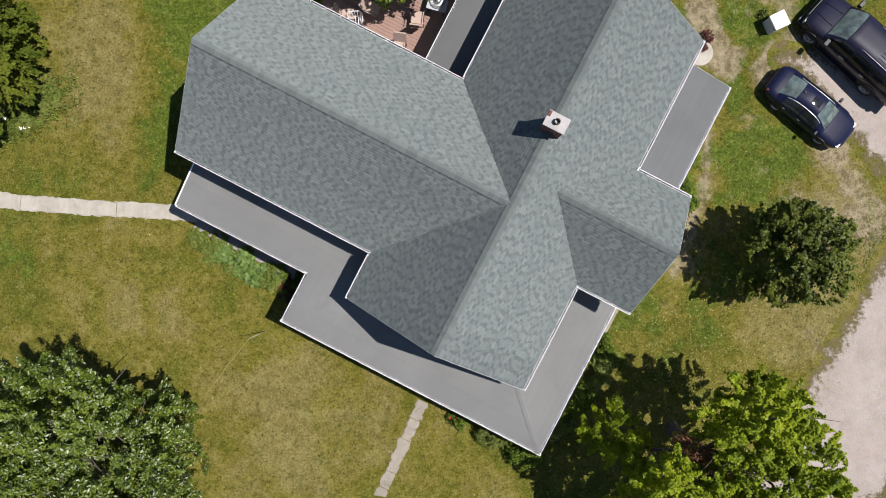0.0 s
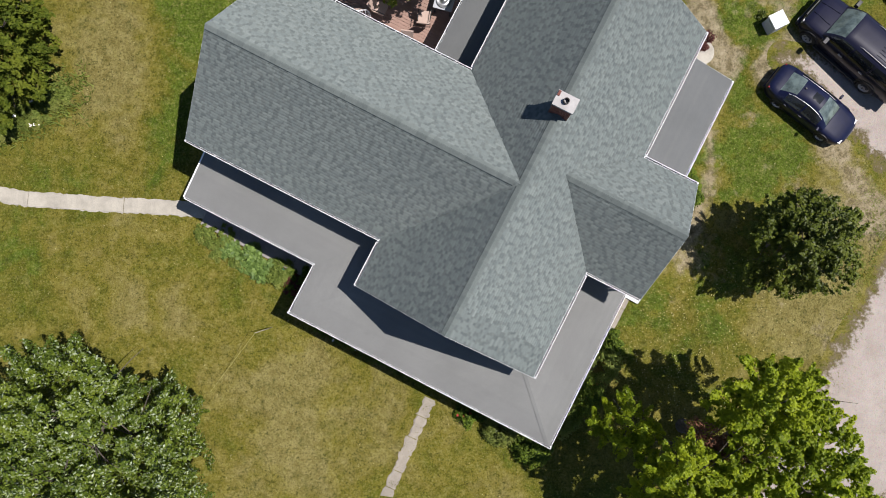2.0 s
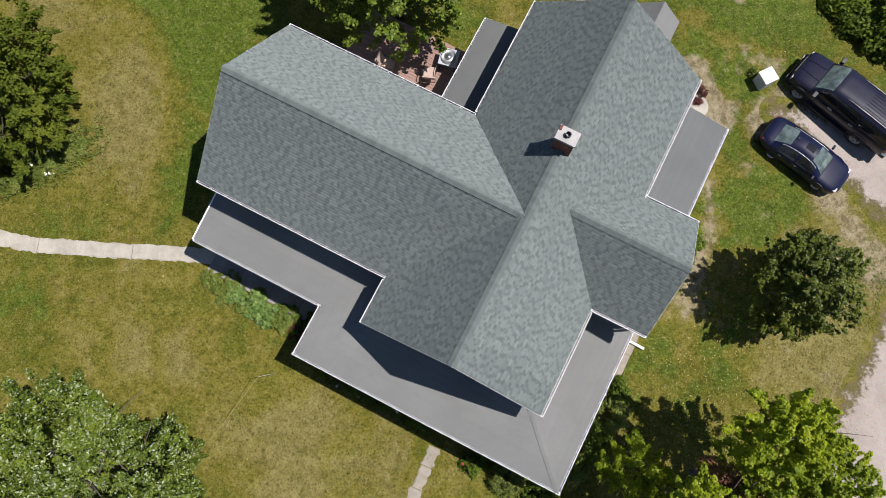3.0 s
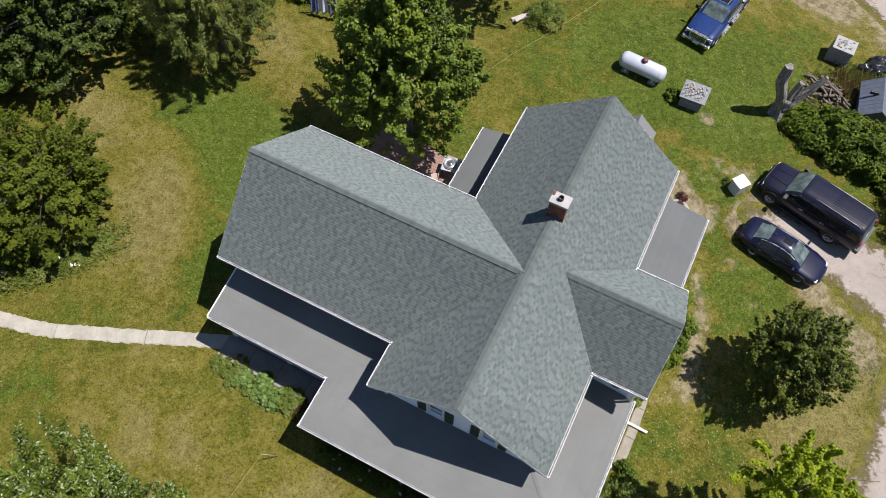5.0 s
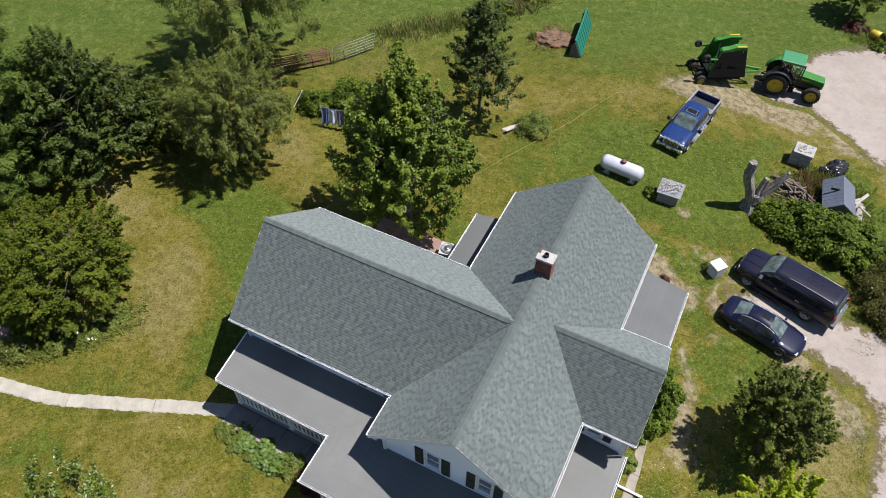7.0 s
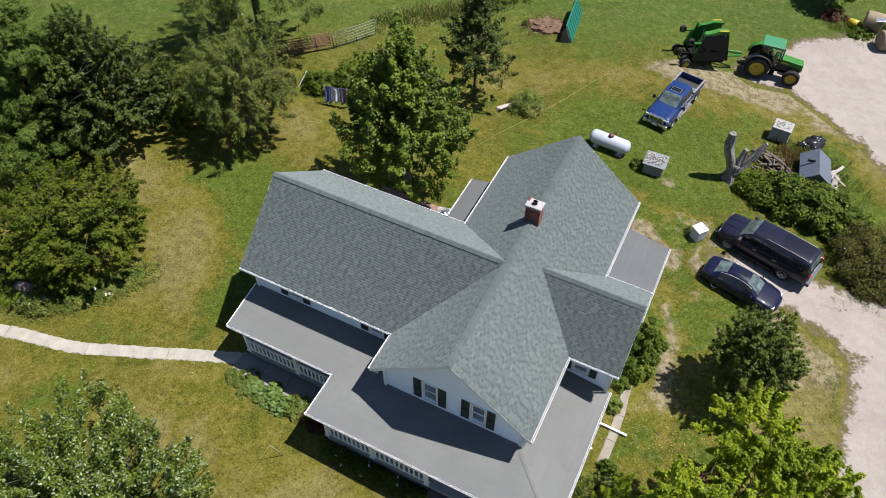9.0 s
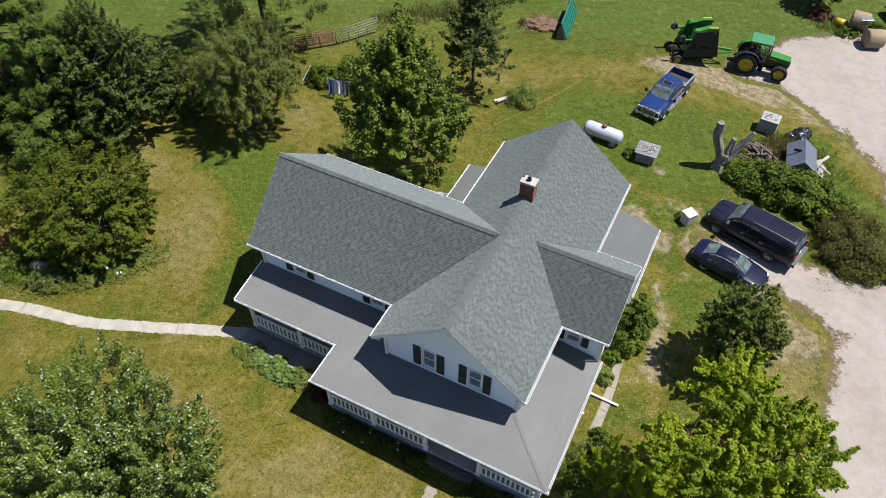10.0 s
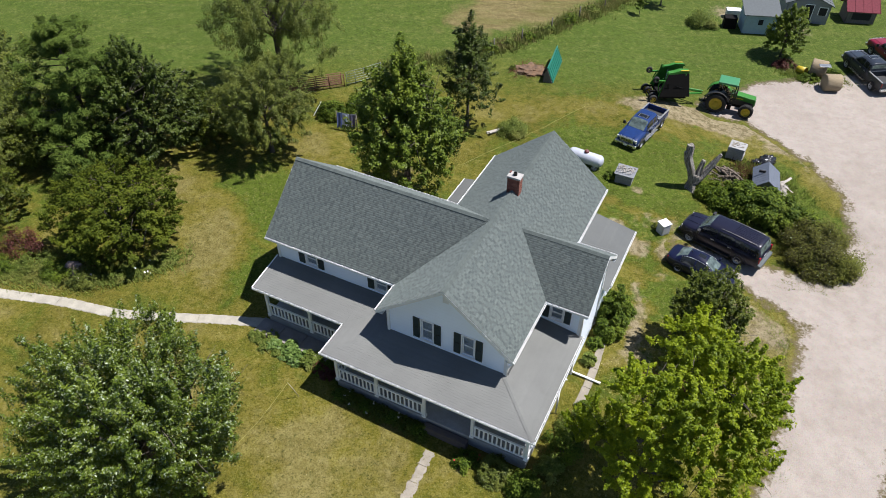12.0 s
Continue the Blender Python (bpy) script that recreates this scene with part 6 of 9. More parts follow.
shrub("climbing_vine", "vine tips reaching over the lean-to gutter", 8.9, 4.0, 0.45, 2.2, LEAF_WEED, 2400, 0.11, 71, "vine", flowers=(5, FLOWER))
shrub("shrub", "rounded bush at the back of the lawn", -9.6, 23.0, 1.2, 1.6, LEAF_HEDGE, 5000, 0.13, 72, group="back bushes")
shrub("shrub", "rounded bush at the back of the lawn", -7.6, 24.0, 1.25, 1.5, LEAF_HEDGE, 5000, 0.13, 73, group="back bushes")
shrub("shrub", "wispy rose bush beside stacked boards on the back lawn", 4.55, 21.7, 1.2, 1.3, LEAF_WEED, 4200, 0.11, 74)
for i, (x, y, r, h) in enumerate(((3.2, 35.0, 0.9, 0.8), (5.0, 36.2, 0.7, 0.7), (7.0, 37.6, 0.8, 0.7), (9.0, 39.3, 0.7, 0.6), (11.3, 41.3, 0.9, 0.9), (13.8, 43.8, 0.8, 0.8))):
    shrub("shrub", "scrubby weed clump along the field fence", x, y, r, h, LEAF_WEED if i % 2 else LEAF_HEDGE, 1500, 0.14, 110 + i, group="fence weeds")
# west flower bed
for i, (x, y, r, h, lm) in enumerate(((-23.6, 4.9, 1.1, 0.9, LEAF_HEDGE), (-21.8, 4.3, 1.1, 1.1, LEAF_WILLOW), (-19.8, 4.7, 0.9, 0.5, LEAF_WEED), (-18.4, 5.4, 0.8, 0.35, LEAF_WEED), (-17.4, 6.2, 0.7, 0.3, LEAF_WEED),
                                      (-25.2, 5.6, 1.2, 0.8, LEAF_WEED), (-26.8, 7.0, 1.3, 1.4, LEAF_RED), (-27.6, 4.9, 1.3, 1.2, LEAF_HEDGE), (-22.8, 6.2, 0.9, 0.6, LEAF_WEED), (-29.4, 7.4, 1.6, 1.6, LEAF_ROUND))):
    shrub("shrub", "flower bed plant beside the garden walk", x, y, r, h, lm, 2600, 0.1, 80 + i, flowers=(8, FLOWER) if i in (1, 3) else None, group="west bed plants")
tree("tree", "dark shrubby tree west of the walk", -30.0, 9.6, 5, 2.6, 2.0, 2.0, 0.14, 16000, LEAF_ROUND, 0.14, 95, lobes=11, shoots=260, spray=0.7)

# long grass, weeds and straw
rs = np.random.default_rng(7)


def along(points, count, wide):
    p = np.array(points, float)
    seg = rs.integers(len(p) - 1, size=count)
    t = rs.random(count)[:, None]
    return p[seg] * (1 - t) + p[seg + 1] * t + rs.normal(size=(count, 2)) * wide


tufts("tall_grass", "tall seeding grass along the field fence", along([(-6, 31.0), (1.5, 34.0), (5.3, 36.3), (12, 42), (16, 46), (24, 55)], 1500, 0.55), TALLGRASS, 1, 0.4, 8, 0.2)
tufts("ground_cover", "low yellow-green ground cover filling the west flower bed", along([(-28.0, 5.2), (-25.5, 4.7), (-23.0, 4.3), (-20.6, 4.7), (-18.6, 5.5), (-16.9, 6.6)], 900, 0.5), LEAF_WEED, 11, 0.22, 9, 0.2, (0.4, 1.3))
tufts("tall_grass", "dry weeds round the wood pile", along([(21.2, 17.0), (21.9, 18.2), (22.9, 17.8), (23.2, 16.8)], 230, 0.5), BROWN_STRAW, 3, 0.34, 9, 0.15)
tufts("tall_grass", "yellow-green weeds among the dry ones by the wood pile", along([(21.2, 17.2), (22.0, 18.3), (23.0, 17.9), (23.4, 17.0)], 260, 0.6), LEAF_WEED, 12, 0.32, 8, 0.18)
tufts("tall_grass", "green weeds round the dog house", along([(19, 16.4), (21.5, 18.6), (24.8, 15.2)], 260, 0.7), LEAF_WEED, 4, 0.25, 8, 0.15)
tufts("tall_grass", "weeds along the drive's edge", along([(15.0, -9.5), (16.9, -5.4), (18.0, -2.3), (19.4, 1.0), (18.4, 3.8)], 260, 0.3), LEAF_WEED, 5, 0.06, 7, 0.14, (0.8, 2.0))
tufts("tall_grass", "weeds round the hedge and the drive's bend", along([(20.6, 6.2), (23.0, 5.7), (26.0, 7.0), (27.4, 10), (27.0, 13.5), (24, 16)], 300, 0.3), LEAF_WEED, 6, 0.10, 7, 0.12)
tufts("tall_grass", "weeds under the hay bales", along([(30.4, 34.8), (32.6, 33.5), (35.5, 33.0)], 260, 0.6), LEAF_WEED, 8, 0.22, 8, 0.15)


def lawn_blades(seed, count, blades):
    """Short uneven grass standing in the mown lawn round the house, in the lawn's own colours."""
    rng = np.random.default_rng(seed)
    p = rng.uniform((-24, -13), (19.5, 30), (count, 2))
    c, s = math.cos(radians(TURN_H)), math.sin(radians(TURN_H))
    u, v = p[:, 0] * c + p[:, 1] * s, -p[:, 0] * s + p[:, 1] * c
    off = ~(((u > -10.7) & (u < 6.9) & (v > -5.5) & (v < 6.1)) | ((u > -4.6) & (u < 7.0) & (v > 5) & (v < 11.2)))
    off &= road_inside(p[:, 0], p[:, 1]) < -0.1
    ob = tufts("lawn_grass", "short mown grass blades standing in the lawn", p[off], LAWN, seed, 0.03, blades, 0.14, (1.5, 3.5))
    co = np.zeros(len(ob.data.vertices) * 3, np.float32)
    ob.data.vertices.foreach_get("co", co)
    co = co.reshape(-1, 3)
    for name, spots in (("dryness", DRY), ("bareness", BARE)):
        val = np.zeros(len(co))
        for sx, sy, r, k in spots:
            val += k * np.exp(-((co[:, 0] - sx) ** 2 + (co[:, 1] - sy) ** 2) / (r * r))
        ob.data.attributes.new(name, 'FLOAT', 'POINT').data.foreach_set("value", np.clip(val, -1.3, 1.3).astype(np.float32))


lawn_blades(71, 42000, 5)


def fallen_leaves(seed, count):
    """Pale dry leaves dropped on the grass round the yellow-green maple."""
    rng = np.random.default_rng(seed)
    p = np.stack([10.6 + rng.normal(size=count) * 2.6, -3.6 + rng.normal(size=count) * 2.8], 1)
    p = p[(road_inside(p[:, 0], p[:, 1]) < 0) & (p[:, 0] * 0.9007 - p[:, 1] * 0.4344 > 7.0)]
    cen = np.stack([p[:, 0], p[:, 1], ground_z(p[:, 0], p[:, 1]) + 0.05], 1)
    v, f = leaf_cloud(rng, cen, np.full(len(p), 0.02), np.ones(len(p), int), 0.055, up=1.2, out=0.0, wild=0.5, slim=0.8)
    tagged(raw_mesh("fallen_leaves", v, f, 3, LITTER), "scattered dry leaves on the grass under the maple", "leaves", kind="stuff")


fallen_leaves(72, 900)


def clover_heads(seed, count):
    """Small pale flower heads dotted over the lawn round the house."""
    rng = np.random.default_rng(seed)
    p = rng.uniform((-22, -12), (18, 26), (count, 2))
    u, v = p[:, 0] * 0.9007 - p[:, 1] * 0.4344, p[:, 0] * 0.4344 + p[:, 1] * 0.9007
    off = ~(((u > -10.7) & (u < 6.9) & (v > -5.5) & (v < 6.1)) | ((u > -10) & (u < 7.0) & (v > 5) & (v < 11.2)))
    p = p[off & (road_inside(p[:, 0], p[:, 1]) < -0.2)]
    cen = np.stack([p[:, 0], p[:, 1], ground_z(p[:, 0], p[:, 1]) + 0.06], 1)
    v, f = leaf_cloud(rng, cen, np.full(len(p), 0.03), np.full(len(p), 3), 0.038, up=1.2, out=0.0, wild=0.5, slim=0.9)
    tagged(raw_mesh("clover_heads", v, f, 3, LITTER), "pale clover heads dotted over the lawn", "flowers", kind="stuff")


clover_heads(73, 650)
shrub("shrub", "small leafy bush beside the stacked stones", 11.35, 16.35, 0.5, 0.5, LEAF_HEDGE, 1300, 0.09, 131)

# ---------------------------------------------------------------- vehicles
def loft(bm, stations, section):
    """Rings of points from stations, skinned and capped; section(station) gives half a ring (y >= 0) from bottom to top."""
    rings = []
    for st in stations:
        half = section(st)
        ring = [(st[0], y, z) for y, z in half] + [(st[0], -y, z) for y, z in half[::-1] if y > 1e-4]
        rings.append([bm.verts.new(p) for p in ring])
    for a, b in zip(rings, rings[1:]):
        for k in range(len(a)):
            q = (k + 1) % len(a)
            bm.faces.new((a[k], a[q], b[q], b[k]))
    bm.faces.new(rings[0][::-1])
    bm.faces.new(rings[-1])
    bmesh.ops.recalc_face_normals(bm, faces=bm.faces[:])


def body_section(st):
    x, w, lo, hi = st
    h = hi - lo
    return [(0, lo), (w * 0.80, lo), (w * 0.955, lo + 0.05 * h), (w * 0.985, lo + 0.22 * h), (w, lo + 0.5 * h), (w * 0.985, lo + 0.74 * h), (w * 0.945, hi - 0.10 * h), (w * 0.87, hi - 0.03 * h), (w * 0.6, hi + 0.005), (0, hi + 0.022)]


def wheel(parent, x, y, r, width, rim=RIM, rim_r=0.64, lugs=True):
    s = 1 if y > 0 else -1
    m = Matrix.Translation((x, y, r)) @ Matrix.Rotation(radians(-90 * s), 4, 'X')
    w = part("wheel", boxes((-0.03, 0.03, -0.03, 0.03, -width * 0.4, width * 0.2), m=m), BLACK, parent)
    bm = bmesh.new()
    k = rim_r * r
    lathe(bm, [(k, -width / 2), (r * 0.93, -width / 2), (r, -width * 0.34), (r, width * 0.34), (r * 0.93, width / 2), (k, width / 2), (k, -width / 2)], 28, m)
    part("tyre", bm, TYRE, w, smooth=True)
    bm = bmesh.new()
    lathe(bm, [(0, width * 0.30), (k * 0.22, width * 0.31), (k * 0.26, width * 0.22), (k * 0.8, width * 0.26), (k * 0.93, width * 0.46), (k, width * 0.46), (k, -width * 0.3), (0, -width * 0.3)], 24, m)
    part("rim", bm, rim, w)
    for i in range(5):
        bm = bmesh.new()
        box(bm, k * 0.38, k * 0.78, -k * 0.10, k * 0.10, width * 0.20, width * 0.275, m @ Matrix.Rotation(i * 1.2566 + 0.3, 4, 'Z'))
        part("rim_slot", bm, BLACK, w)
    return w


def greenhouse(t, belt, roof, zb, zr, wb, wr, body, pillars, chrome=False, power=3.0, crown=0.05, hatch=None):
    """A smooth cabin shell over the belt line, with its panes cut into it; belt and roof are (front, back) in x."""
    bf, bb = belt
    rf, rb = roof
    high = zr - zb

    def rise(x):
        if x > rf:
            return high * (1 - (1 - (bf - x) / (bf - rf)) ** 1.5)
        if x < rb:
            return high * (1 - (1 - (x - bb) / (rb - bb)) ** 1.5)
        return high + crown * math.sin(math.pi * (rf - x) / (rf - rb))

    def wide(x):
        k = max(0.0, (x - rf) / (bf - rf), (rb - x) / (rb - bb))
        return wb * (0.985 - 0.09 * k * k)

    def at(x, yf, zf):
        h = rise(x)
        return (x, wide(x) * yf * (1 - (1 - wr / wb) * zf * 0.8 * h / high), zb + h * zf)
    zs = [0.0, 0.1, 0.28, 0.46, 0.64, 0.78, 0.86]
    y_top = (1 - zs[-1] ** power) ** (1 / power)
    half = [((1 - z ** power) ** (1 / power), z) for z in zs]
    half += [(y, (1 - y ** power) ** (1 / power)) for y in (y_top * 0.9, y_top * 0.72, y_top * 0.48, y_top * 0.24)]
    ring = half + [(0.0, 1.0)] + [(-y, z) for y, z in half[::-1]]
    side0, side1 = rf + 0.5 * (bf - rf), rb + 0.42 * (bb - rb)
    cuts = {bf, bb, rf, rb, side0, side1, rf + 0.06, rb - 0.06, bf - 0.04, bb + 0.04}
    for a0, a1, count in ((bf, rf, 9), (rf, rb, 16), (rb, bb, 9)):
        cuts |= {a0 + (a1 - a0) * i / count for i in range(count + 1)}
    posts = sorted((f for f, g in pillars), reverse=True)
    for f in posts:
        cuts |= {f - 0.045, f + 0.045}
    if hatch:
        cuts |= set(hatch)
    xs = []
    for x in sorted(cuts, reverse=True):
        if not xs or xs[-1] - x > 0.012:
            xs.append(x)
    groups = {}
    for i in range(len(xs) - 1):
        xm = (xs[i] + xs[i + 1]) / 2
        for k in range(len(ring) - 1):
            yf, zf = (ring[k][0] + ring[k + 1][0]) / 2, (ring[k][1] + ring[k + 1][1]) / 2
            key = ("roof", 0)
            if abs(yf) < y_top and xm > rf + 0.05 and xm < bf - 0.03:
                key = ("windscreen", 0)
            elif abs(yf) < y_top and xm < rb - 0.05 and xm > bb + 0.03:
                key = ("rear_window", 0)
            elif hatch and abs(yf) < y_top * 0.6 and hatch[1] < xm < hatch[0]:
                key = ("sunroof", 0)
            elif 0.1 < zf < 0.78 and abs(yf) > y_top and side1 < xm < side0 and not any(abs(xm - f) < 0.045 for f in posts):
                key = ("side_window", (1 if yf > 0 else -1) * (1 + sum(xm < f for f in posts)))
            groups.setdefault(key, []).append((i, k))
    shell = None
    for key in sorted(groups, key=lambda g: (g[0] != "roof", g[0], g[1])):
        bm = bmesh.new()
        seen = {}
        for i, k in groups[key]:
            quad = []
            for a0, b0 in ((i, k), (i, k + 1), (i + 1, k + 1), (i + 1, k)):
                if (a0, b0) not in seen:
                    seen[a0, b0] = bm.verts.new(at(xs[a0], *ring[b0]))
                quad.append(seen[a0, b0])
            bm.faces.new(quad)
        bmesh.ops.remove_doubles(bm, verts=bm.verts[:], dist=0.0005)
        ob = part(key[0], bm, body if key[0] == "roof" else CAR_SCREEN if key[0] in ("windscreen", "rear_window") else CAR_GLASS, t, "dark glass sunroof" if key[0] == "sunroof" else "", smooth=True)
        shell = shell or ob
    if chrome:
        for s in (1, -1):
            one = bmesh.new()
            q = (half[5][0] * s, half[5][1])
            run = [side0 + (side1 - side0) * i / 14 for i in range(15)]
            tube(one, [tuple(Vector(at(x, *q)) + Vector((0, 0.002 * s, 0.002))) for x in run], 0.008, 6)
            part("window_trim", one, BRIGHTTRIM, t, "metal window trim with sun glare in its pale colour")

    def top_at(x, y):
        w = wide(x) * (1 - (1 - wr / wb) * 0.8)
        return zb + rise(x) * (1 - min(0.999, abs(y) / w) ** power) ** (1 / power)
    return shell, top_at


def lamps(t, x, y, z, w, h, material, name, depth=0.06):
    for s in (1, -1):
        part(name, boxes((x - depth, x + depth, s * y - w / 2, s * y + w / 2, z - h / 2, z + h / 2), bevel=0.02), material, t)


def mirrors(t, x, y, z, body, size=0.1):
    for s in (1, -1):
        part("mirror", boxes((x - size * 0.5, x + size * 0.5, s * y - size * (0.2 if s > 0 else 1.6), s * y + size * (1.6 if s > 0 else 0.2), z, z + size * 1.3), bevel=0.02), body, t)


def build_sedan(m):
    t = thing("car", m, "dark navy four-door saloon parked on the grass by the drive", "car", "parked vehicles")
    st = [(2.36, 0.34, 0.34, 0.50), (2.33, 0.50, 0.30, 0.56), (2.26, 0.62, 0.26, 0.62), (2.14, 0.74, 0.22, 0.67), (1.96, 0.82, 0.20, 0.72), (1.7, 0.865, 0.18, 0.77), (1.35, 0.89, 0.18, 0.83), (0.95, 0.90, 0.18, 0.89), (0.5, 0.905, 0.18, 0.92), (0.0, 0.91, 0.18, 0.93), (-0.6, 0.91, 0.18, 0.945), (-1.1, 0.90, 0.18, 0.955), (-1.6, 0.88, 0.20, 0.96), (-1.9, 0.845, 0.22, 0.95), (-2.12, 0.78, 0.26, 0.93), (-2.26, 0.68, 0.32, 0.88), (-2.34, 0.52, 0.38, 0.78)]
    bm = bmesh.new()
    loft(bm, st, body_section)
    part("body", bm, NAVY, t, smooth=True)
    greenhouse(t, (1.12, -1.80), (0.22, -0.95), 0.89, 1.40, 0.87, 0.52, NAVY, [(-0.32, 0)], chrome=True, power=2.9, hatch=(0.10, -0.38))
    for x in (1.36, -1.30):
        for s in (1, -1):
            wheel(t, x, s * 0.80, 0.32, 0.2)
    lamps(t, 2.10, 0.60, 0.60, 0.24, 0.12, LAMP, "headlight", 0.12)
    lamps(t, -2.14, 0.60, 0.78, 0.22, 0.16, TAILLAMP, "tail_light", 0.1)
    mirrors(t, 0.82, 0.88, 0.90, NAVY, 0.11)
    for s in (1, -1):
        for x in (0.86, -0.32, -1.22):
            part("door_seam", boxes((x - 0.007, x + 0.007, s * 0.905 - 0.006, s * 0.905 + 0.004, 0.32, 0.88)), BLACK, t)
        for x in (-0.16, -1.05):
            part("door_handle", boxes((x - 0.08, x + 0.08, s * 0.90 - 0.02, s * 0.90 + 0.03, 0.78, 0.815), bevel=0.008), NAVY, t)
        for x in (1.36, -1.30):
            bm = bmesh.new()
            tube(bm, [(x + 0.38 * math.cos(radians(k)), s * 0.885, 0.34 + 0.37 * math.sin(radians(k))) for k in range(0, 181, 15)], 0.025, 6)
            part("wheel_arch", bm, BLACK, t)
    part("parcel_shelf_lamp", boxes((-1.10, -1.04, -0.10, 0.10, 1.335, 1.352), bevel=0.004), BLACK, t)
    part("bumper", boxes((2.2, 2.385, -0.40, 0.40, 0.30, 0.44), bevel=0.03), NAVY, t)
    part("bumper", boxes((-2.38, -2.22, -0.56, 0.56, 0.36, 0.52), bevel=0.03), NAVY, t)
    part("grille", boxes((2.25, 2.375, -0.26, 0.26, 0.46, 0.54), bevel=0.01), BLACK, t)
    for s in (1, -1):
        part("wiper", boxes((0.86, 0.90, 0.05 * s if s > 0 else -0.55, 0.55 if s > 0 else -0.05, 0.985, 1.0)), BLACK, t)
    part("aerial", boxes((-0.92, -0.84, -0.02, 0.02, 1.36, 1.48)), BLACK, t)
    return t


def build_suv(m):
    t = thing("sport_utility_vehicle", m, "very long dark indigo four-by-four parked on the gravel", "car", "parked vehicles")
    st = [(2.50, 0.66, 0.46, 0.84), (2.47, 0.80, 0.42, 0.98), (2.38, 0.90, 0.40, 1.08), (2.15, 0.955, 0.38, 1.14), (1.7, 0.985, 0.36, 1.18), (1.2, 0.995, 0.36, 1.22), (0, 1.0, 0.36, 1.24), (-2.2, 1.0, 0.36, 1.24), (-2.75, 0.98, 0.40, 1.24), (-2.86, 0.93, 0.46, 1.20)]
    bm = bmesh.new()
    loft(bm, st, body_section)
    part("body", bm, INDIGO, t, smooth=True)
    r, top_at = greenhouse(t, (1.42, -2.86), (0.66, -2.60), 1.20, 1.93, 0.97, 0.83, INDIGO, [(0.05, 0), (-1.1, 0), (-2.1, 0)], power=4.2, crown=0.03)
    for y in (-0.46, -0.31, -0.16, 0, 0.16, 0.31, 0.46):
        bm = bmesh.new()
        tube(bm, [(x, y, top_at(x, y) + 0.002) for x in (-0.75, -1.1, -1.5, -2.0, -2.45)], 0.013, 6)
        part("roof_rib", bm, INDIGO, r, smooth=True)
    for s in (1, -1):
        bm = bmesh.new()
        tube(bm, [(x, s * 0.64, top_at(x, 0.64) + (0.035 if -2.35 < x < -0.1 else -0.01)) for x in (0.0, -0.12, -0.6, -1.0, -1.5, -2.30, -2.42)], 0.018, 8)
        part("roof_rail", bm, SILVERGREY, r, "dull silver roof rail", smooth=True)
    for x in (1.70, -1.62):
        for s in (1, -1):
            wheel(t, x, s * 0.88, 0.40, 0.26)
    lamps(t, 2.40, 0.72, 0.88, 0.26, 0.22, LAMP, "headlight")
    lamps(t, -2.86, 0.86, 1.05, 0.14, 0.45, TAILLAMP, "tail_light")
    mirrors(t, 1.18, 1.0, 1.22, BLACK, 0.17)
    part("grille", boxes((2.42, 2.53, -0.50, 0.50, 0.66, 0.96), bevel=0.02), BLACK, t)
    part("bumper", boxes((2.36, 2.60, -0.86, 0.86, 0.44, 0.62), bevel=0.05), INDIGO, t)
    part("bumper", boxes((-3.08, -2.82, -0.94, 0.94, 0.46, 0.70), bevel=0.04), SHEDROOF, t, "dull grey rear bumper step")
    for s in (1, -1):
        part("running_board", boxes((-1.1, 1.3, s * 1.0 - 0.1, s * 1.0 + 0.1, 0.36, 0.43), bevel=0.02), BLACK, t)
    for y in (-0.30, 0.30):
        bm = bmesh.new()
        tube(bm, [(2.36, y * 0.9, 1.105), (2.1, y, 1.165), (1.8, y * 1.1, 1.19), (1.45, y * 1.15, 1.222)], 0.022, 6)
        part("hood_crease", bm, INDIGO, t, smooth=True)
    for s in (1, -1):
        for x in (1.30, 0.05, -1.10):
            part("door_seam", boxes((x - 0.008, x + 0.008, s * 1.0 - 0.006, s * 1.0 + 0.004, 0.48, 1.16)), BLACK, t)
        for x in (0.24, -0.92):
            part("door_handle", boxes((x - 0.11, x + 0.11, s * 1.0 - 0.02, s * 1.0 + 0.035, 1.06, 1.10), bevel=0.01), CHROME, t, "chrome door handle")
        for x in (1.70, -1.62):
            bm = bmesh.new()
            tube(bm, [(x + 0.50 * math.cos(radians(k)), s * 0.985, 0.42 + 0.48 * math.sin(radians(k))) for k in range(0, 181, 15)], 0.04, 6)
            part("wheel_arch", bm, BLACK, t)
        part("fog_lamp", boxes((2.57, 2.62, s * 0.62 - 0.09, s * 0.62 + 0.09, 0.50, 0.58), bevel=0.015), LAMP, t)
    part("tailgate_handle", boxes((-2.90, -2.85, -0.14, 0.14, 1.0, 1.06), bevel=0.01), CHROME, t)
    part("wiper", boxes((1.28, 1.31, -0.6, 0.05, 1.27, 1.285)), BLACK, t)
    part("wiper", boxes((1.28, 1.31, 0.1, 0.7, 1.27, 1.285)), BLACK, t)
    return t


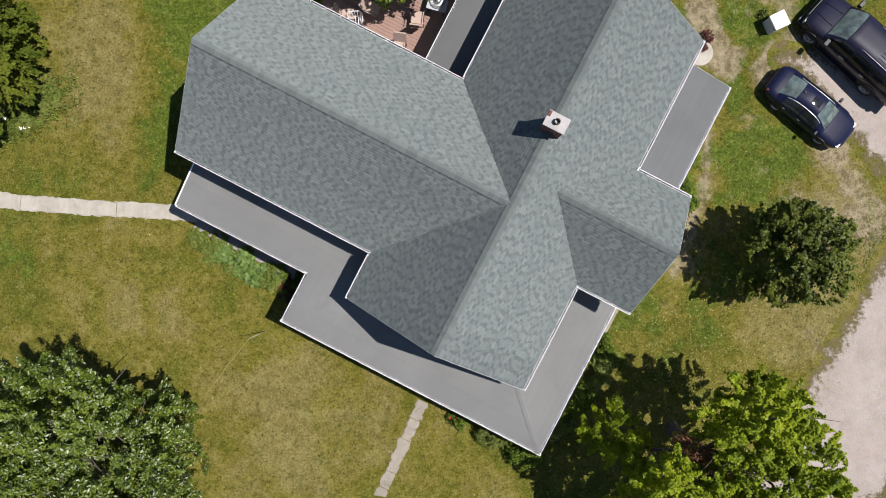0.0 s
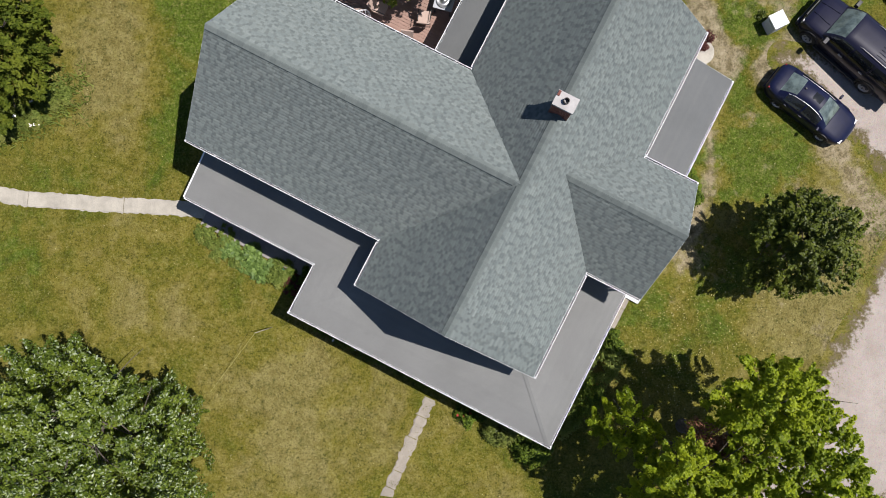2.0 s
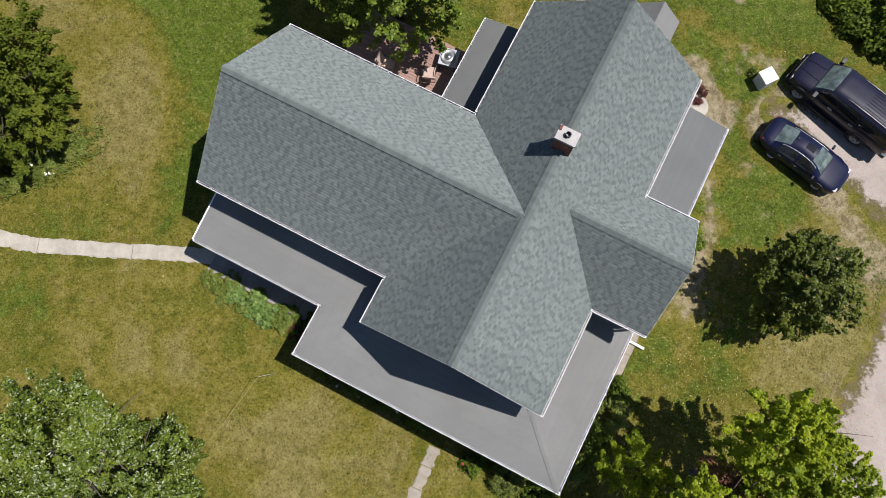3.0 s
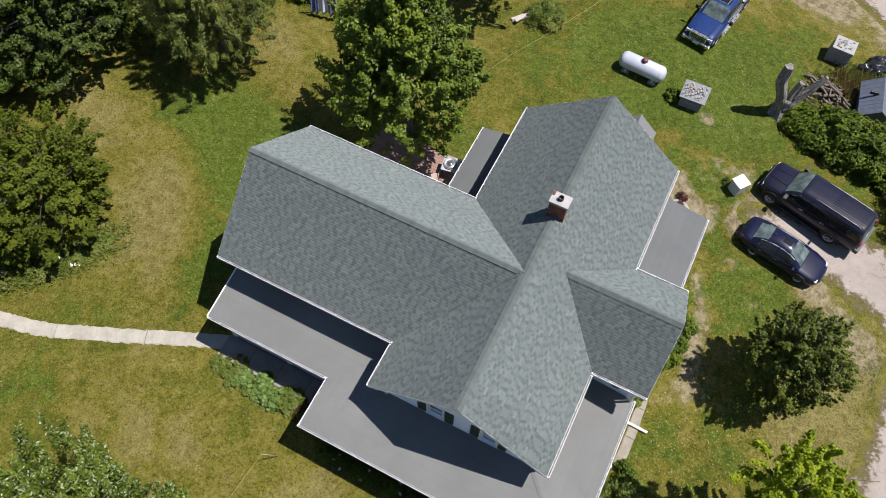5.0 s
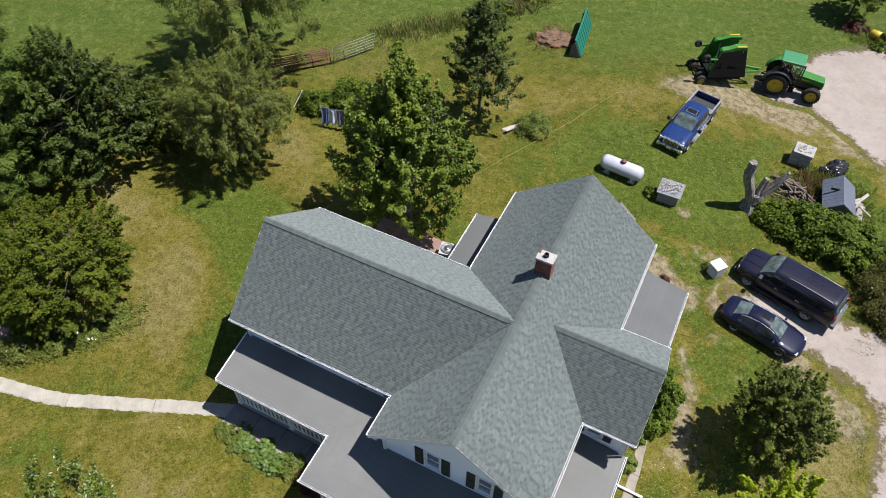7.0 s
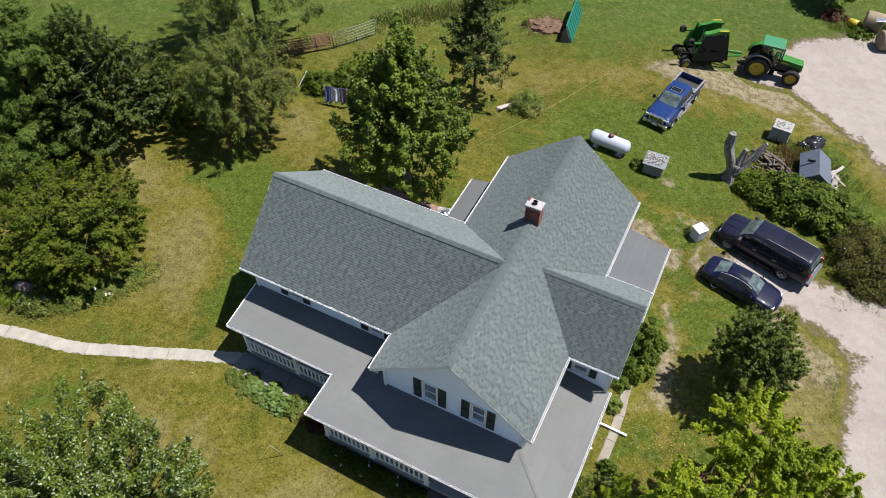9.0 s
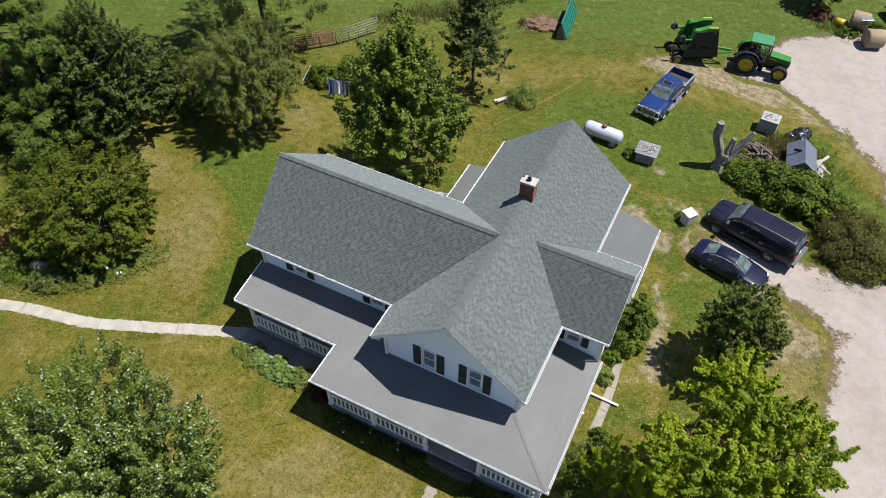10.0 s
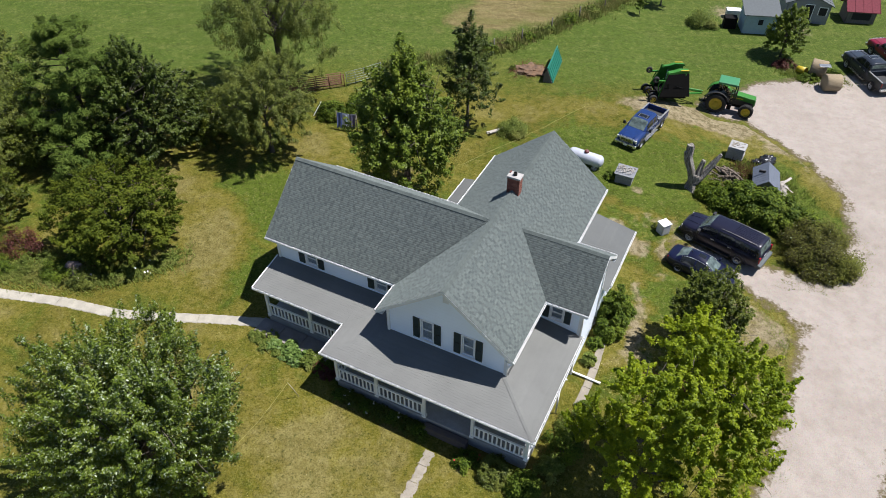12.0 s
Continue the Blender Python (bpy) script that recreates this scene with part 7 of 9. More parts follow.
def build_pickup(m, body, label, trim=SILVERGREY, covered=False):
    t = thing("pickup_truck", m, label, "truck", "parked vehicles")
    st = [(3.06, 0.84, 0.50, 0.98), (3.02, 0.93, 0.48, 1.12), (2.9, 0.97, 0.46, 1.19), (2.6, 0.985, 0.46, 1.23), (1.9, 0.995, 0.45, 1.27), (1.5, 1.0, 0.45, 1.29), (0, 1.0, 0.45, 1.30), (-1.02, 1.0, 0.45, 1.30)]
    bm = bmesh.new()
    loft(bm, st, body_section)
    shell = part("body", bm, body, t, smooth=True)
    cab, top_at = greenhouse(t, (1.50, -1.02), (0.66, -0.86), 1.27, 1.95, 0.95, 0.82, body, [(-0.02, 0), (-0.66, 0)], power=4.4, crown=0.03, hatch=(0.48, 0.02))
    for y in (-0.45, -0.15, 0.15, 0.45):
        bm = bmesh.new()
        tube(bm, [(x, y, top_at(x, y) + 0.001) for x in (-0.1, -0.45, -0.78)], 0.012, 6)
        part("roof_rib", bm, body, cab, smooth=True)
    bm = bmesh.new()
    for y in (-0.37, 0.37):
        tube(bm, [(x, y, top_at(x, y) + 0.006) for x in (0.50, 0.26, 0.0)], 0.016, 6)
    for x in (0.50, 0.0):
        tube(bm, [(x, y, top_at(x, y) + 0.006) for y in (-0.37, 0.0, 0.37)], 0.016, 6)
    part("sunroof_frame", bm, SILVERGREY, cab, "silver sunroof surround")
    for s in (1, -1):
        bm = bmesh.new()
        tube(bm, [(2.9, s * 0.52, 1.215), (2.2, s * 0.56, 1.275), (1.55, s * 0.62, 1.312)], 0.02, 6)
        part("hood_crease", bm, body, shell, smooth=True)
        for x in (0.02, -0.66, 1.32):
            part("door_seam", boxes((x - 0.008, x + 0.008, s * 1.0 - 0.006, s * 1.0 + 0.004, 0.55, 1.22)), BLACK, shell)
        for x in (0.22, -0.48):
            part("door_handle", boxes((x - 0.10, x + 0.10, s * 1.0 - 0.02, s * 1.0 + 0.035, 1.08, 1.13), bevel=0.01), CHROME, shell, "chrome door handle")
        part("window_sill_trim", boxes((-0.9, 1.1, s * 0.985 - 0.02, s * 0.985 + 0.02, 1.275, 1.31), bevel=0.006), trim, shell, "pale strip below the windows")
    bed = part("bed", boxes((-3.1, -1.06, 0.92, 1.0, 0.50, 1.30), (-3.1, -1.06, -1.0, -0.92, 0.50, 1.30), (-1.12, -1.06, -0.92, 0.92, 0.5, 1.30), (-3.12, -3.04, -0.92, 0.92, 0.55, 1.27), bevel=0.015), body, t)
    part("bed_floor", boxes((-3.04, -1.12, -0.92, 0.92, 0.50, 0.82)), RUBBERMAT, bed, "dark bed liner")
    if covered:
        part("tool_box", boxes((-1.62, -1.14, -0.90, 0.90, 0.82, 1.33), bevel=0.03), STEEL, bed, "dull silver tool box across the bed")
    for s in (1, -1):
        part("bed_rail", boxes((-3.1, -1.06, s * 0.96 - 0.075, s * 0.96 + 0.065, 1.301, 1.345), bevel=0.01), SILVERGREY, bed, "silver bed rail")
        part("wheel_well", boxes((-2.5, -1.6, s * 0.80 - 0.13, s * 0.80 + 0.119, 0.82, 1.0), bevel=0.03), RUBBERMAT, bed)
        part("two_tone_band", boxes((-3.06, 2.75, s * 0.998 - 0.012, s * 0.998 + 0.012, 0.50, 0.74), bevel=0.005), trim, t, "silver lower body band")
        part("running_board", boxes((-0.9, 1.45, s * 1.04 - 0.12, s * 1.04 + 0.12, 0.40, 0.47), bevel=0.02), CHROME, t)
        for x in (2.05, -1.98):
            bm = bmesh.new()
            arch = [(x + 0.52 * math.cos(radians(k)), 0.46 + 0.50 * math.sin(radians(k))) for k in range(0, 181, 15)]
            tube(bm, [(p, s * 1.0, q) for p, q in arch], 0.035, 6)
            part("wheel_arch", bm, BLACK, t)
    for x in (2.05, -1.98):
        for s in (1, -1):
            wheel(t, x, s * 0.92, 0.43, 0.28)
    lamps(t, 2.99, 0.77, 0.98, 0.32, 0.30, LAMP, "headlight")
    lamps(t, -3.10, 0.93, 1.05, 0.10, 0.36, TAILLAMP, "tail_light")
    for s in (1, -1):
        arm = part("mirror", boxes((1.16, 1.28, s * 1.22 - 0.11, s * 1.22 + 0.11, 1.24, 1.54), bevel=0.03), BLACK, t, "large black towing mirror")
        part("mirror_arm", boxes((1.19, 1.25, min(s * 0.93, s * 1.14), max(s * 0.93, s * 1.14), 1.30, 1.35)), BLACK, arm)
    g = part("grille", boxes((3.0, 3.10, -0.60, 0.60, 0.74, 1.16), bevel=0.02), CHROME, t, "chrome grille")
    for z in (0.82, 0.93, 1.04):
        part("grille_slot", boxes((3.09, 3.108, -0.53, 0.53, z - 0.034, z + 0.034)), BLACK, g)
    part("hood_lip", boxes((2.93, 3.05, -0.62, 0.62, 1.155, 1.195), bevel=0.012), CHROME, t, "chrome hood lip")
    part("bumper", boxes((3.02, 3.24, -0.98, 0.98, 0.46, 0.72), bevel=0.05), CHROME, t, "chrome front bumper")
    part("number_plate", boxes((3.235, 3.255, -0.17, 0.17, 0.52, 0.66)), BOXWHITE, t, "white plate with unreadable marks")
    part("air_intake", boxes((3.22, 3.25, -0.70, -0.24, 0.50, 0.60), (3.22, 3.25, 0.24, 0.70, 0.50, 0.60)), BLACK, t)
    part("bumper", boxes((-3.32, -3.10, -0.95, 0.95, 0.52, 0.70), bevel=0.04), CHROME, t, "chrome rear bumper")
    part("wiper", boxes((1.38, 1.41, -0.65, 0.02, 1.35, 1.365)), BLACK, t)
    part("wiper", boxes((1.38, 1.41, 0.08, 0.72, 1.35, 1.365)), BLACK, t)
    return t


def stand(x, y, heading):
    return pose(x, y, gz(x, y) + 0.035, 0, 0, heading)


build_sedan(stand(15.54, 6.79, -37.0) @ Matrix.Diagonal((0.905, 0.945, 0.96, 1)))
build_suv(stand(17.48, 9.52, 139.0))
build_pickup(stand(14.70, 22.2, -127.0) @ Matrix.Scale(0.88, 4), BLUE, "blue crew-cab pickup truck with silver trim on the grass", covered=True)
build_pickup(stand(37.8, 33.9, 98), SLATE, "dark slate pickup truck parked beside the far gravel", BLACK)
build_pickup(stand(41.2, 36.6, 98), CHERRY, "cherry red pickup truck parked in the far yard", BLACK)


def ag_wheel(parent, x, y, r, width, rim_r=0.62):
    """A farm tyre with slanted lugs round a yellow dished rim."""
    s = 1 if y > 0 else -1
    m = Matrix.Translation((x, y, r)) @ Matrix.Rotation(radians(-90 * s), 4, 'X')
    k = rim_r * r
    bm = bmesh.new()
    lathe(bm, [(k, -width / 2), (r * 0.9, -width / 2), (r * 0.955, -width * 0.4), (r * 0.955, width * 0.4), (r * 0.9, width / 2), (k, width / 2), (k, -width / 2)], 36, m)
    w = part("tyre", bm, TYRE, parent, smooth=True)
    bm = bmesh.new()
    for i in range(22):
        for e in (0, 1):
            a = (i + 0.5 * e) * 2 * math.pi / 22
            box(bm, r * 0.93, r * 1.0, -0.035, 0.035, (-0.48 * width if e else 0.0), (0.0 if e else 0.48 * width), m @ Matrix.Rotation(a, 4, 'Z') @ Matrix.Rotation(radians(25 if e else -25), 4, 'X'))
    part("tyre_tread", bm, TYRE, w)
    bm = bmesh.new()
    lathe(bm, [(0, width * 0.20), (k * 0.28, width * 0.20), (k * 0.32, width * 0.10), (k * 0.80, width * 0.16), (k * 0.92, width * 0.46), (k, width * 0.46), (k, -width * 0.4), (0, -width * 0.4)], 28, m)
    rim = part("rim", bm, FARMYELLOW, w, "yellow dished rim")
    bm = bmesh.new()
    lathe(bm, [(0, width * 0.34), (k * 0.16, width * 0.34), (k * 0.2, width * 0.19), (0, width * 0.18)], 14, m)
    part("hub", bm, FARMYELLOW, rim)


def build_tractor(m):
    t = thing("tractor", m, "green farm tractor with cab and yellow wheel rims", "tractor")
    part("chassis", boxes((-0.5, 2.5, -0.28, 0.28, 0.55, 1.0), (-0.35, 0.5, -0.75, 0.75, 0.62, 0.95), (2.25, 2.55, -0.75, 0.75, 0.5, 0.68), bevel=0.02), DARKDECK, t)
    bm = boxes((0.95, 2.98, -0.40, 0.40, 1.34, 1.74), bevel=0.05)
    for v in bm.verts:
        v.co.z -= 0.20 * max(0.0, (v.co.x - 1.2) / 1.78) ** 1.3
        v.co.y *= 1 - 0.10 * max(0.0, (v.co.x - 1.2) / 1.78)
    hood = part("hood", bm, TRACTOR, t)
    part("engine_side", boxes((1.0, 2.9, -0.34, 0.34, 0.80, 1.36), bevel=0.03), BLACK, hood, "dark engine side screens")
    part("nose", boxes((2.80, 3.0, -0.33, 0.33, 0.92, 1.40), bevel=0.05), TRACTOR, hood)
    part("grille", boxes((2.95, 3.03, -0.24, 0.24, 0.98, 1.36), bevel=0.02), BLACK, t)
    for s in (1, -1):
        part("hood_stripe", boxes((1.1, 2.0, s * 0.40 - 0.012, s * 0.40 + 0.008, 1.40, 1.46)), FARMYELLOW, t)
        part("cab_mirror", boxes((1.30, 1.36, s * 0.95 - 0.09, s * 0.95 + 0.09, 1.95, 2.25), bevel=0.02), BLACK, t)
        part("mirror_arm", boxes((1.25, 1.30, min(s * 0.62, s * 0.92), max(s * 0.62, s * 0.92), 2.10, 2.13)), BLACK, t)
        part("work_lamp", boxes((1.30, 1.36, s * 0.5 - 0.08, s * 0.5 + 0.08, 2.40, 2.50), bevel=0.02), LAMP, t)
    ahead = pose(0.42, 0, 0.08) @ Matrix.Diagonal((0.92, 0.92, 1.0, 1))
    cab = part("cab_frame", boxes((0.86, 0.94, 0.62, 0.70, 1.0, 2.45), (0.86, 0.94, -0.70, -0.62, 1.0, 2.45), (-0.62, -0.54, 0.62, 0.70, 1.0, 2.45), (-0.62, -0.54, -0.70, -0.62, 1.0, 2.45),
                                  (0.1, 0.16, 0.64, 0.70, 1.0, 2.45), (0.1, 0.16, -0.70, -0.64, 1.0, 2.45), (-0.6, 0.92, -0.68, 0.68, 0.95, 1.12), bevel=0.01, m=ahead), BLACK, t)
    for d in ((0.89, 0.9, -0.62, 0.62, 1.12, 2.42), (-0.59, -0.58, -0.62, 0.62, 1.12, 2.42), (-0.54, 0.86, 0.655, 0.665, 1.12, 2.42), (-0.54, 0.86, -0.665, -0.655, 1.12, 2.42)):
        part("cab_window", boxes(d, m=ahead), PANE, cab)
    part("cab_roof", boxes((-0.72, 1.0, -0.74, 0.74, 2.42, 2.62), bevel=0.08, m=ahead), TRACTOR_ROOF, t, "pale green cab roof")
    part("seat", boxes((-0.35, 0.1, -0.25, 0.25, 1.12, 1.5), (-0.4, -0.28, -0.25, 0.25, 1.5, 2.0), bevel=0.03, m=ahead), BLACK, t)
    for s in (1, -1):
        bm = bmesh.new()
        pr = [(1.02 * math.cos(a), 0.88 + 1.02 * math.sin(a)) for a in [radians(k) for k in range(20, 171, 15)]]
        outline = [(x, s * 0.60, z) for x, z in pr] + [(x * 0.94, s * 0.60, 0.88 + (z - 0.88) * 0.94) for x, z in pr[::-1]]
        prism(bm, outline, (0, s * 0.42, 0))
        bmesh.ops.recalc_face_normals(bm, faces=bm.faces[:])
        part("fender", bm, TRACTOR if s > 0 else BLACK, t)
        ag_wheel(t, 0.0, s * 0.86, 0.86, 0.46)
        ag_wheel(t, 2.48, s * 0.80, 0.60, 0.36)
    bm = bmesh.new()
    tube(bm, [(1.42, -0.5, 1.2), (1.40, -0.52, 2.0), (1.38, -0.54, 2.6)], 0.05, 8)
    part("exhaust", bm, BLACK, t)
    for s in (1, -1):
        for a, b, r in (((-0.4, s * 0.3, 0.7), (-1.1, s * 0.45, 0.55), 0.045), ((-0.45, s * 0.3, 1.25), (-1.05, s * 0.42, 0.62), 0.03)):
            bm = bmesh.new()
            tube(bm, [a, b], r, 6)
            part("hitch_arm", bm, DARKDECK, t)
    part("step", boxes((0.9, 1.25, -0.78, -0.58, 0.45, 0.95), bevel=0.02), DARKDECK, t)
    return t


TRACTOR_M = stand(22.42, 28.35, -23.5)
build_tractor(TRACTOR_M)


def build_mower(m):
    """A folding rotary cutter: centre deck, two wings folded upright, drawbar and gauge wheels."""
    t = thing("rotary_mower", m, "green folding rotary mower with both wings raised", "mower")
    part("centre_deck", boxes((-1.25, 0.9, -0.95, 0.95, 0.45, 0.68), bevel=0.03), DARKDECK, t)
    part("gearbox", boxes((-0.5, 0.1, -0.2, 0.2, 0.68, 1.05), bevel=0.05), DARKDECK, t)
    for s in (1, -1):
        y = s * 0.98
        bm = bmesh.new()
        prism(bm, [(-1.38, y, 0.62), (1.15, y, 0.62), (0.70, y - s * 0.32, 2.34), (-0.95, y - s * 0.32, 2.20)], (0, -s * 0.10, 0))
        bmesh.ops.recalc_face_normals(bm, faces=bm.faces[:])
        w = part("wing", bm, TRACTOR, t, "raised green wing")
        bm = bmesh.new()
        prism(bm, [(-1.36, y + s * 0.004, 0.64), (1.13, y + s * 0.004, 0.64), (0.69, y - s * 0.316, 2.33), (-0.94, y - s * 0.316, 2.19)], (0, s * 0.03, 0))
        bmesh.ops.recalc_face_normals(bm, faces=bm.faces[:])
        part("underside", bm, DARKDECK, w, "near-black underside of the wing")
        bm = bmesh.new()
        prism(bm, [(-1.0, y - s * 0.32, 2.18), (0.76, y - s * 0.32, 2.32), (0.66, y - s * 0.33, 2.48), (-0.05, y - s * 0.33, 2.50), (-0.5, y - s * 0.33, 2.36), (-0.9, y - s * 0.33, 2.30)], (0, -s * 0.30, 0.04))
        bmesh.ops.recalc_face_normals(bm, faces=bm.faces[:])
        part("wing_skirt", bm, TRACTOR, w, "green curved wing edge")
        part("edge_stripe", boxes((-0.02, 0.62, y - s * 0.34 - 0.05, y - s * 0.34 + 0.05, 2.49, 2.54)), FARMYELLOW, w)
        for x, z, tilt in ((-0.75, 1.25, 70), (0.15, 1.30, 15)):
            blade = Matrix.Translation((x, y - s * 0.08, z)) @ Matrix.Rotation(radians(tilt), 4, 'Y')
            part("blade", boxes((-0.42, 0.42, -0.012, 0.012, -0.045, 0.045), m=blade), DARKDECK, w, "worn steel cutting blade")
        for x in (-1.30, 0.75):
            part("brace", boxes((x - 0.03, x + 0.03, y - s * 0.30 - 0.05, y - s * 0.30 + 0.05, 0.7, 2.2), bevel=0.01, m=pose(0, 0, 0, 0, -8 if x > 0 else 8, 0)), TRACTOR, w)
        part("wing_axle", boxes((-1.8, -1.1, y - s * 0.22 - 0.06, y - s * 0.22 + 0.06, 1.7, 1.8), bevel=0.01), TRACTOR, w)
        wheel(t, -1.72, s * 0.86, 0.33, 0.22, FARMYELLOW)
        wheel(t, -1.62, s * 0.45, 0.33, 0.22, FARMYELLOW)
        bm = bmesh.new()
        lathe(bm, [(0.1, -0.09), (0.22, -0.09), (0.25, 0), (0.22, 0.09), (0.1, 0.09), (0.1, -0.09)], 20, Matrix.Translation((-1.85, y - s * 0.22, 1.85)) @ Matrix.Rotation(radians(90), 4, 'X'))
        part("gauge_wheel", bm, TYRE, w, smooth=True)
    part("axle_frame", boxes((-1.75, -1.2, -0.86, -0.72, 0.50, 0.60), (-1.75, -1.2, 0.72, 0.86, 0.50, 0.60), (-1.75, -1.2, -0.07, 0.07, 0.50, 0.60), (-1.77, -1.67, -0.86, 0.86, 0.28, 0.38), bevel=0.01), DARKDECK, t)
    for s in (1, -1):
        bm = bmesh.new()
        tube(bm, [(-1.25, s * 0.55, 0.7), (-1.45, s * 0.6, 1.35), (-1.25, s * 0.62, 1.9)], 0.05, 8)
        part("lift_cylinder", bm, TRACTOR, t)
        bm = bmesh.new()
        tube(bm, [(-0.6, s * 0.12, 0.95), (-0.5, s * 0.4, 1.5), (-0.4, s * 0.66, 1.95)], 0.035, 8)
        part("lift_cylinder", bm, STEEL, t, "bare steel hydraulic cylinder")
    bm = bmesh.new()
    tube(bm, [(0.8, 0.5, 0.6), (2.45, -0.22, 0.6)], 0.07, 6)
    tube(bm, [(0.8, -0.5, 0.6), (2.45, -0.38, 0.6)], 0.07, 6)
    tube(bm, [(0.2, 0, 0.95), (2.5, -0.3, 0.72)], 0.06, 8)
    part("drawbar", bm, TRACTOR, t)
    return t


build_mower(pose(18.36, 28.62, gz(18.36, 28.62) + 0.12, 0, 4, 8) @ Matrix.Diagonal((1.08, 1.12, 1.16, 1)))

# ---------------------------------------------------------------- yard things
def build_tank():
    a, b = Vector((8.45, 18.60, 0)), Vector((11.05, 17.10, 0))
    c, ang = (a + b) / 2, math.degrees(math.atan2(b.y - a.y, b.x - a.x))
    t = thing("propane_tank", pose(c.x, c.y, gz(c.x, c.y), 0, 0, ang), "white horizontal propane tank with a dull red dome on concrete blocks", "tank")
    bm = bmesh.new()
    half, r = 1.36, 0.46
    prof = [(0, -half)] + [(r * math.sin(radians(k)), -half + 0.32 * (1 - math.cos(radians(k)))) for k in (25, 45, 65, 90)] + [(r * math.sin(radians(k)), half - 0.32 * (1 - math.cos(radians(k)))) for k in (90, 65, 45, 25)] + [(0, half)]
    lathe(bm, prof, 32, Matrix.Translation((0, 0, 0.60)) @ Matrix.Rotation(radians(90), 4, 'Y'))
    part("shell", bm, TANK, t, smooth=True)
    bm = bmesh.new()
    lathe(bm, [(0.17, 1.01), (0.17, 1.15), (0.13, 1.21), (0, 1.23)], 18)
    part("dome", bm, TANKCAP, t, "dull red valve dome", smooth=True)
    for x in (-0.8, 0.8):
        part("leg", boxes((x - 0.06, x + 0.06, -0.35, 0.35, 0.06, 0.35)), TANK, t)
        part("block", boxes((x - 0.2, x + 0.2, -0.4, 0.4, -0.08, 0.08), bevel=0.01), CONCRETE, t)


build_tank()


def build_crate(x, y, turn):
    """A low grey wooden well cover with a lid of pale broken stones."""
    t = thing("storage_bin", pose(x, y, gz(x, y), 0, 0, turn) @ Matrix.Diagonal((0.82, 0.92, 1.2, 1)), "grey wooden bin with pale sticks piled on its lid", "bin")
    for k in range(4):
        part("board", boxes((-0.72, 0.72, -0.56, -0.53, k * 0.155, k * 0.155 + 0.145), bevel=0.004), GREYPAINT, t)
        part("board", boxes((-0.72, 0.72, 0.53, 0.56, k * 0.155, k * 0.155 + 0.145), bevel=0.004), GREYPAINT, t)
        for s in (-1, 1):
            part("board", boxes((s * 0.705 - 0.015, s * 0.705 + 0.015, -0.53, 0.53, k * 0.155, k * 0.155 + 0.145), bevel=0.004), GREYPAINT, t)
    part("lid", boxes((-0.86, 0.86, -0.62, 0.72, 0.625, 0.67), bevel=0.008, m=pose(0, 0, 0.02, 3, 0, 0)), GREYPAINT, t)
    rng = random.Random(5)
    for k in range(70):
        a, b, c = rng.uniform(-0.7, 0.7), rng.uniform(-0.5, 0.55), rng.uniform(0.04, 0.12)
        part("stick", boxes((-c, c, -0.022, 0.022, 0, 0.04), bevel=0.008, m=pose(a, b, 0.70 + rng.uniform(0, 0.05), 0, rng.uniform(-8, 8), rng.uniform(0, 180))), PALEWOOD, t)


build_crate(12.35, 16.0, -25)


def build_cabinet(x, y, turn):
    t = thing("utility_box", pose(x, y, gz(x, y), 0, 0, turn) @ Matrix.Scale(0.92, 4), "pale grey cube with a bright white lid on the lawn", "box")
    part("body", boxes((-0.34, 0.34, -0.33, 0.33, 0.02, 0.86), bevel=0.02), BOXGREY, t)
    part("lid", boxes((-0.38, 0.38, -0.37, 0.37, 0.86, 0.95), bevel=0.02), BOXWHITE, t, "white lid")
    part("panel", boxes((-0.28, 0.28, -0.345, -0.331, 0.12, 0.74), bevel=0.004), BOXGREY, t)
    part("panel", boxes((-0.355, -0.341, -0.26, 0.26, 0.12, 0.74), bevel=0.004), BOXGREY, t)
    part("foot", boxes((-0.3, 0.3, -0.3, 0.3, -0.03, 0.02)), BLACK, t)


build_cabinet(13.95, 10.45, 27)
shrub("weed", "dark weed beside the pale box", 13.55, 10.85, 0.3, 0.4, LEAF_ROUND, 300, 0.1, 101, "plant")


def build_pallet(x, y, turn):
    t = thing("stacked_bags", pose(x, y, gz(x, y), 0, 0, turn), "wrapped stack of pale grey bags on a pallet", "bags")
    part("pallet", boxes(*[(-0.62, 0.62, q - 0.06, q + 0.06, 0.10, 0.13) for q in (-0.5, -0.25, 0, 0.25, 0.5)], *[(q - 0.05, q + 0.05, -0.56, 0.56, 0, 0.1) for q in (-0.55, 0, 0.55)]), PALEWOOD, t)
    rng = random.Random(9)
    for k in range(6):
        for i, (a, b) in enumerate(((-0.3, -0.27), (0.3, -0.27), (-0.3, 0.27), (0.3, 0.27))):
            j = rng.uniform(-0.02, 0.02)
            part("bag", boxes((a - 0.305 + j, a + 0.305 + j, b - 0.275, b + 0.275, 0.13 + k * 0.16, 0.13 + k * 0.16 + 0.155), bevel=0.045), PALLET, t)
    for k in range(30):
        c = rng.uniform(0.03, 0.08)
        part("stone", boxes((-c, c, -c * 0.7, c * 0.7, 0, 0.04), bevel=0.01, m=pose(rng.uniform(-0.4, 0.4), rng.uniform(-0.36, 0.36), 1.08, 0, 4, rng.uniform(0, 180))), OLD_CONCRETE, t)


build_pallet(21.55, 19.95, -30)


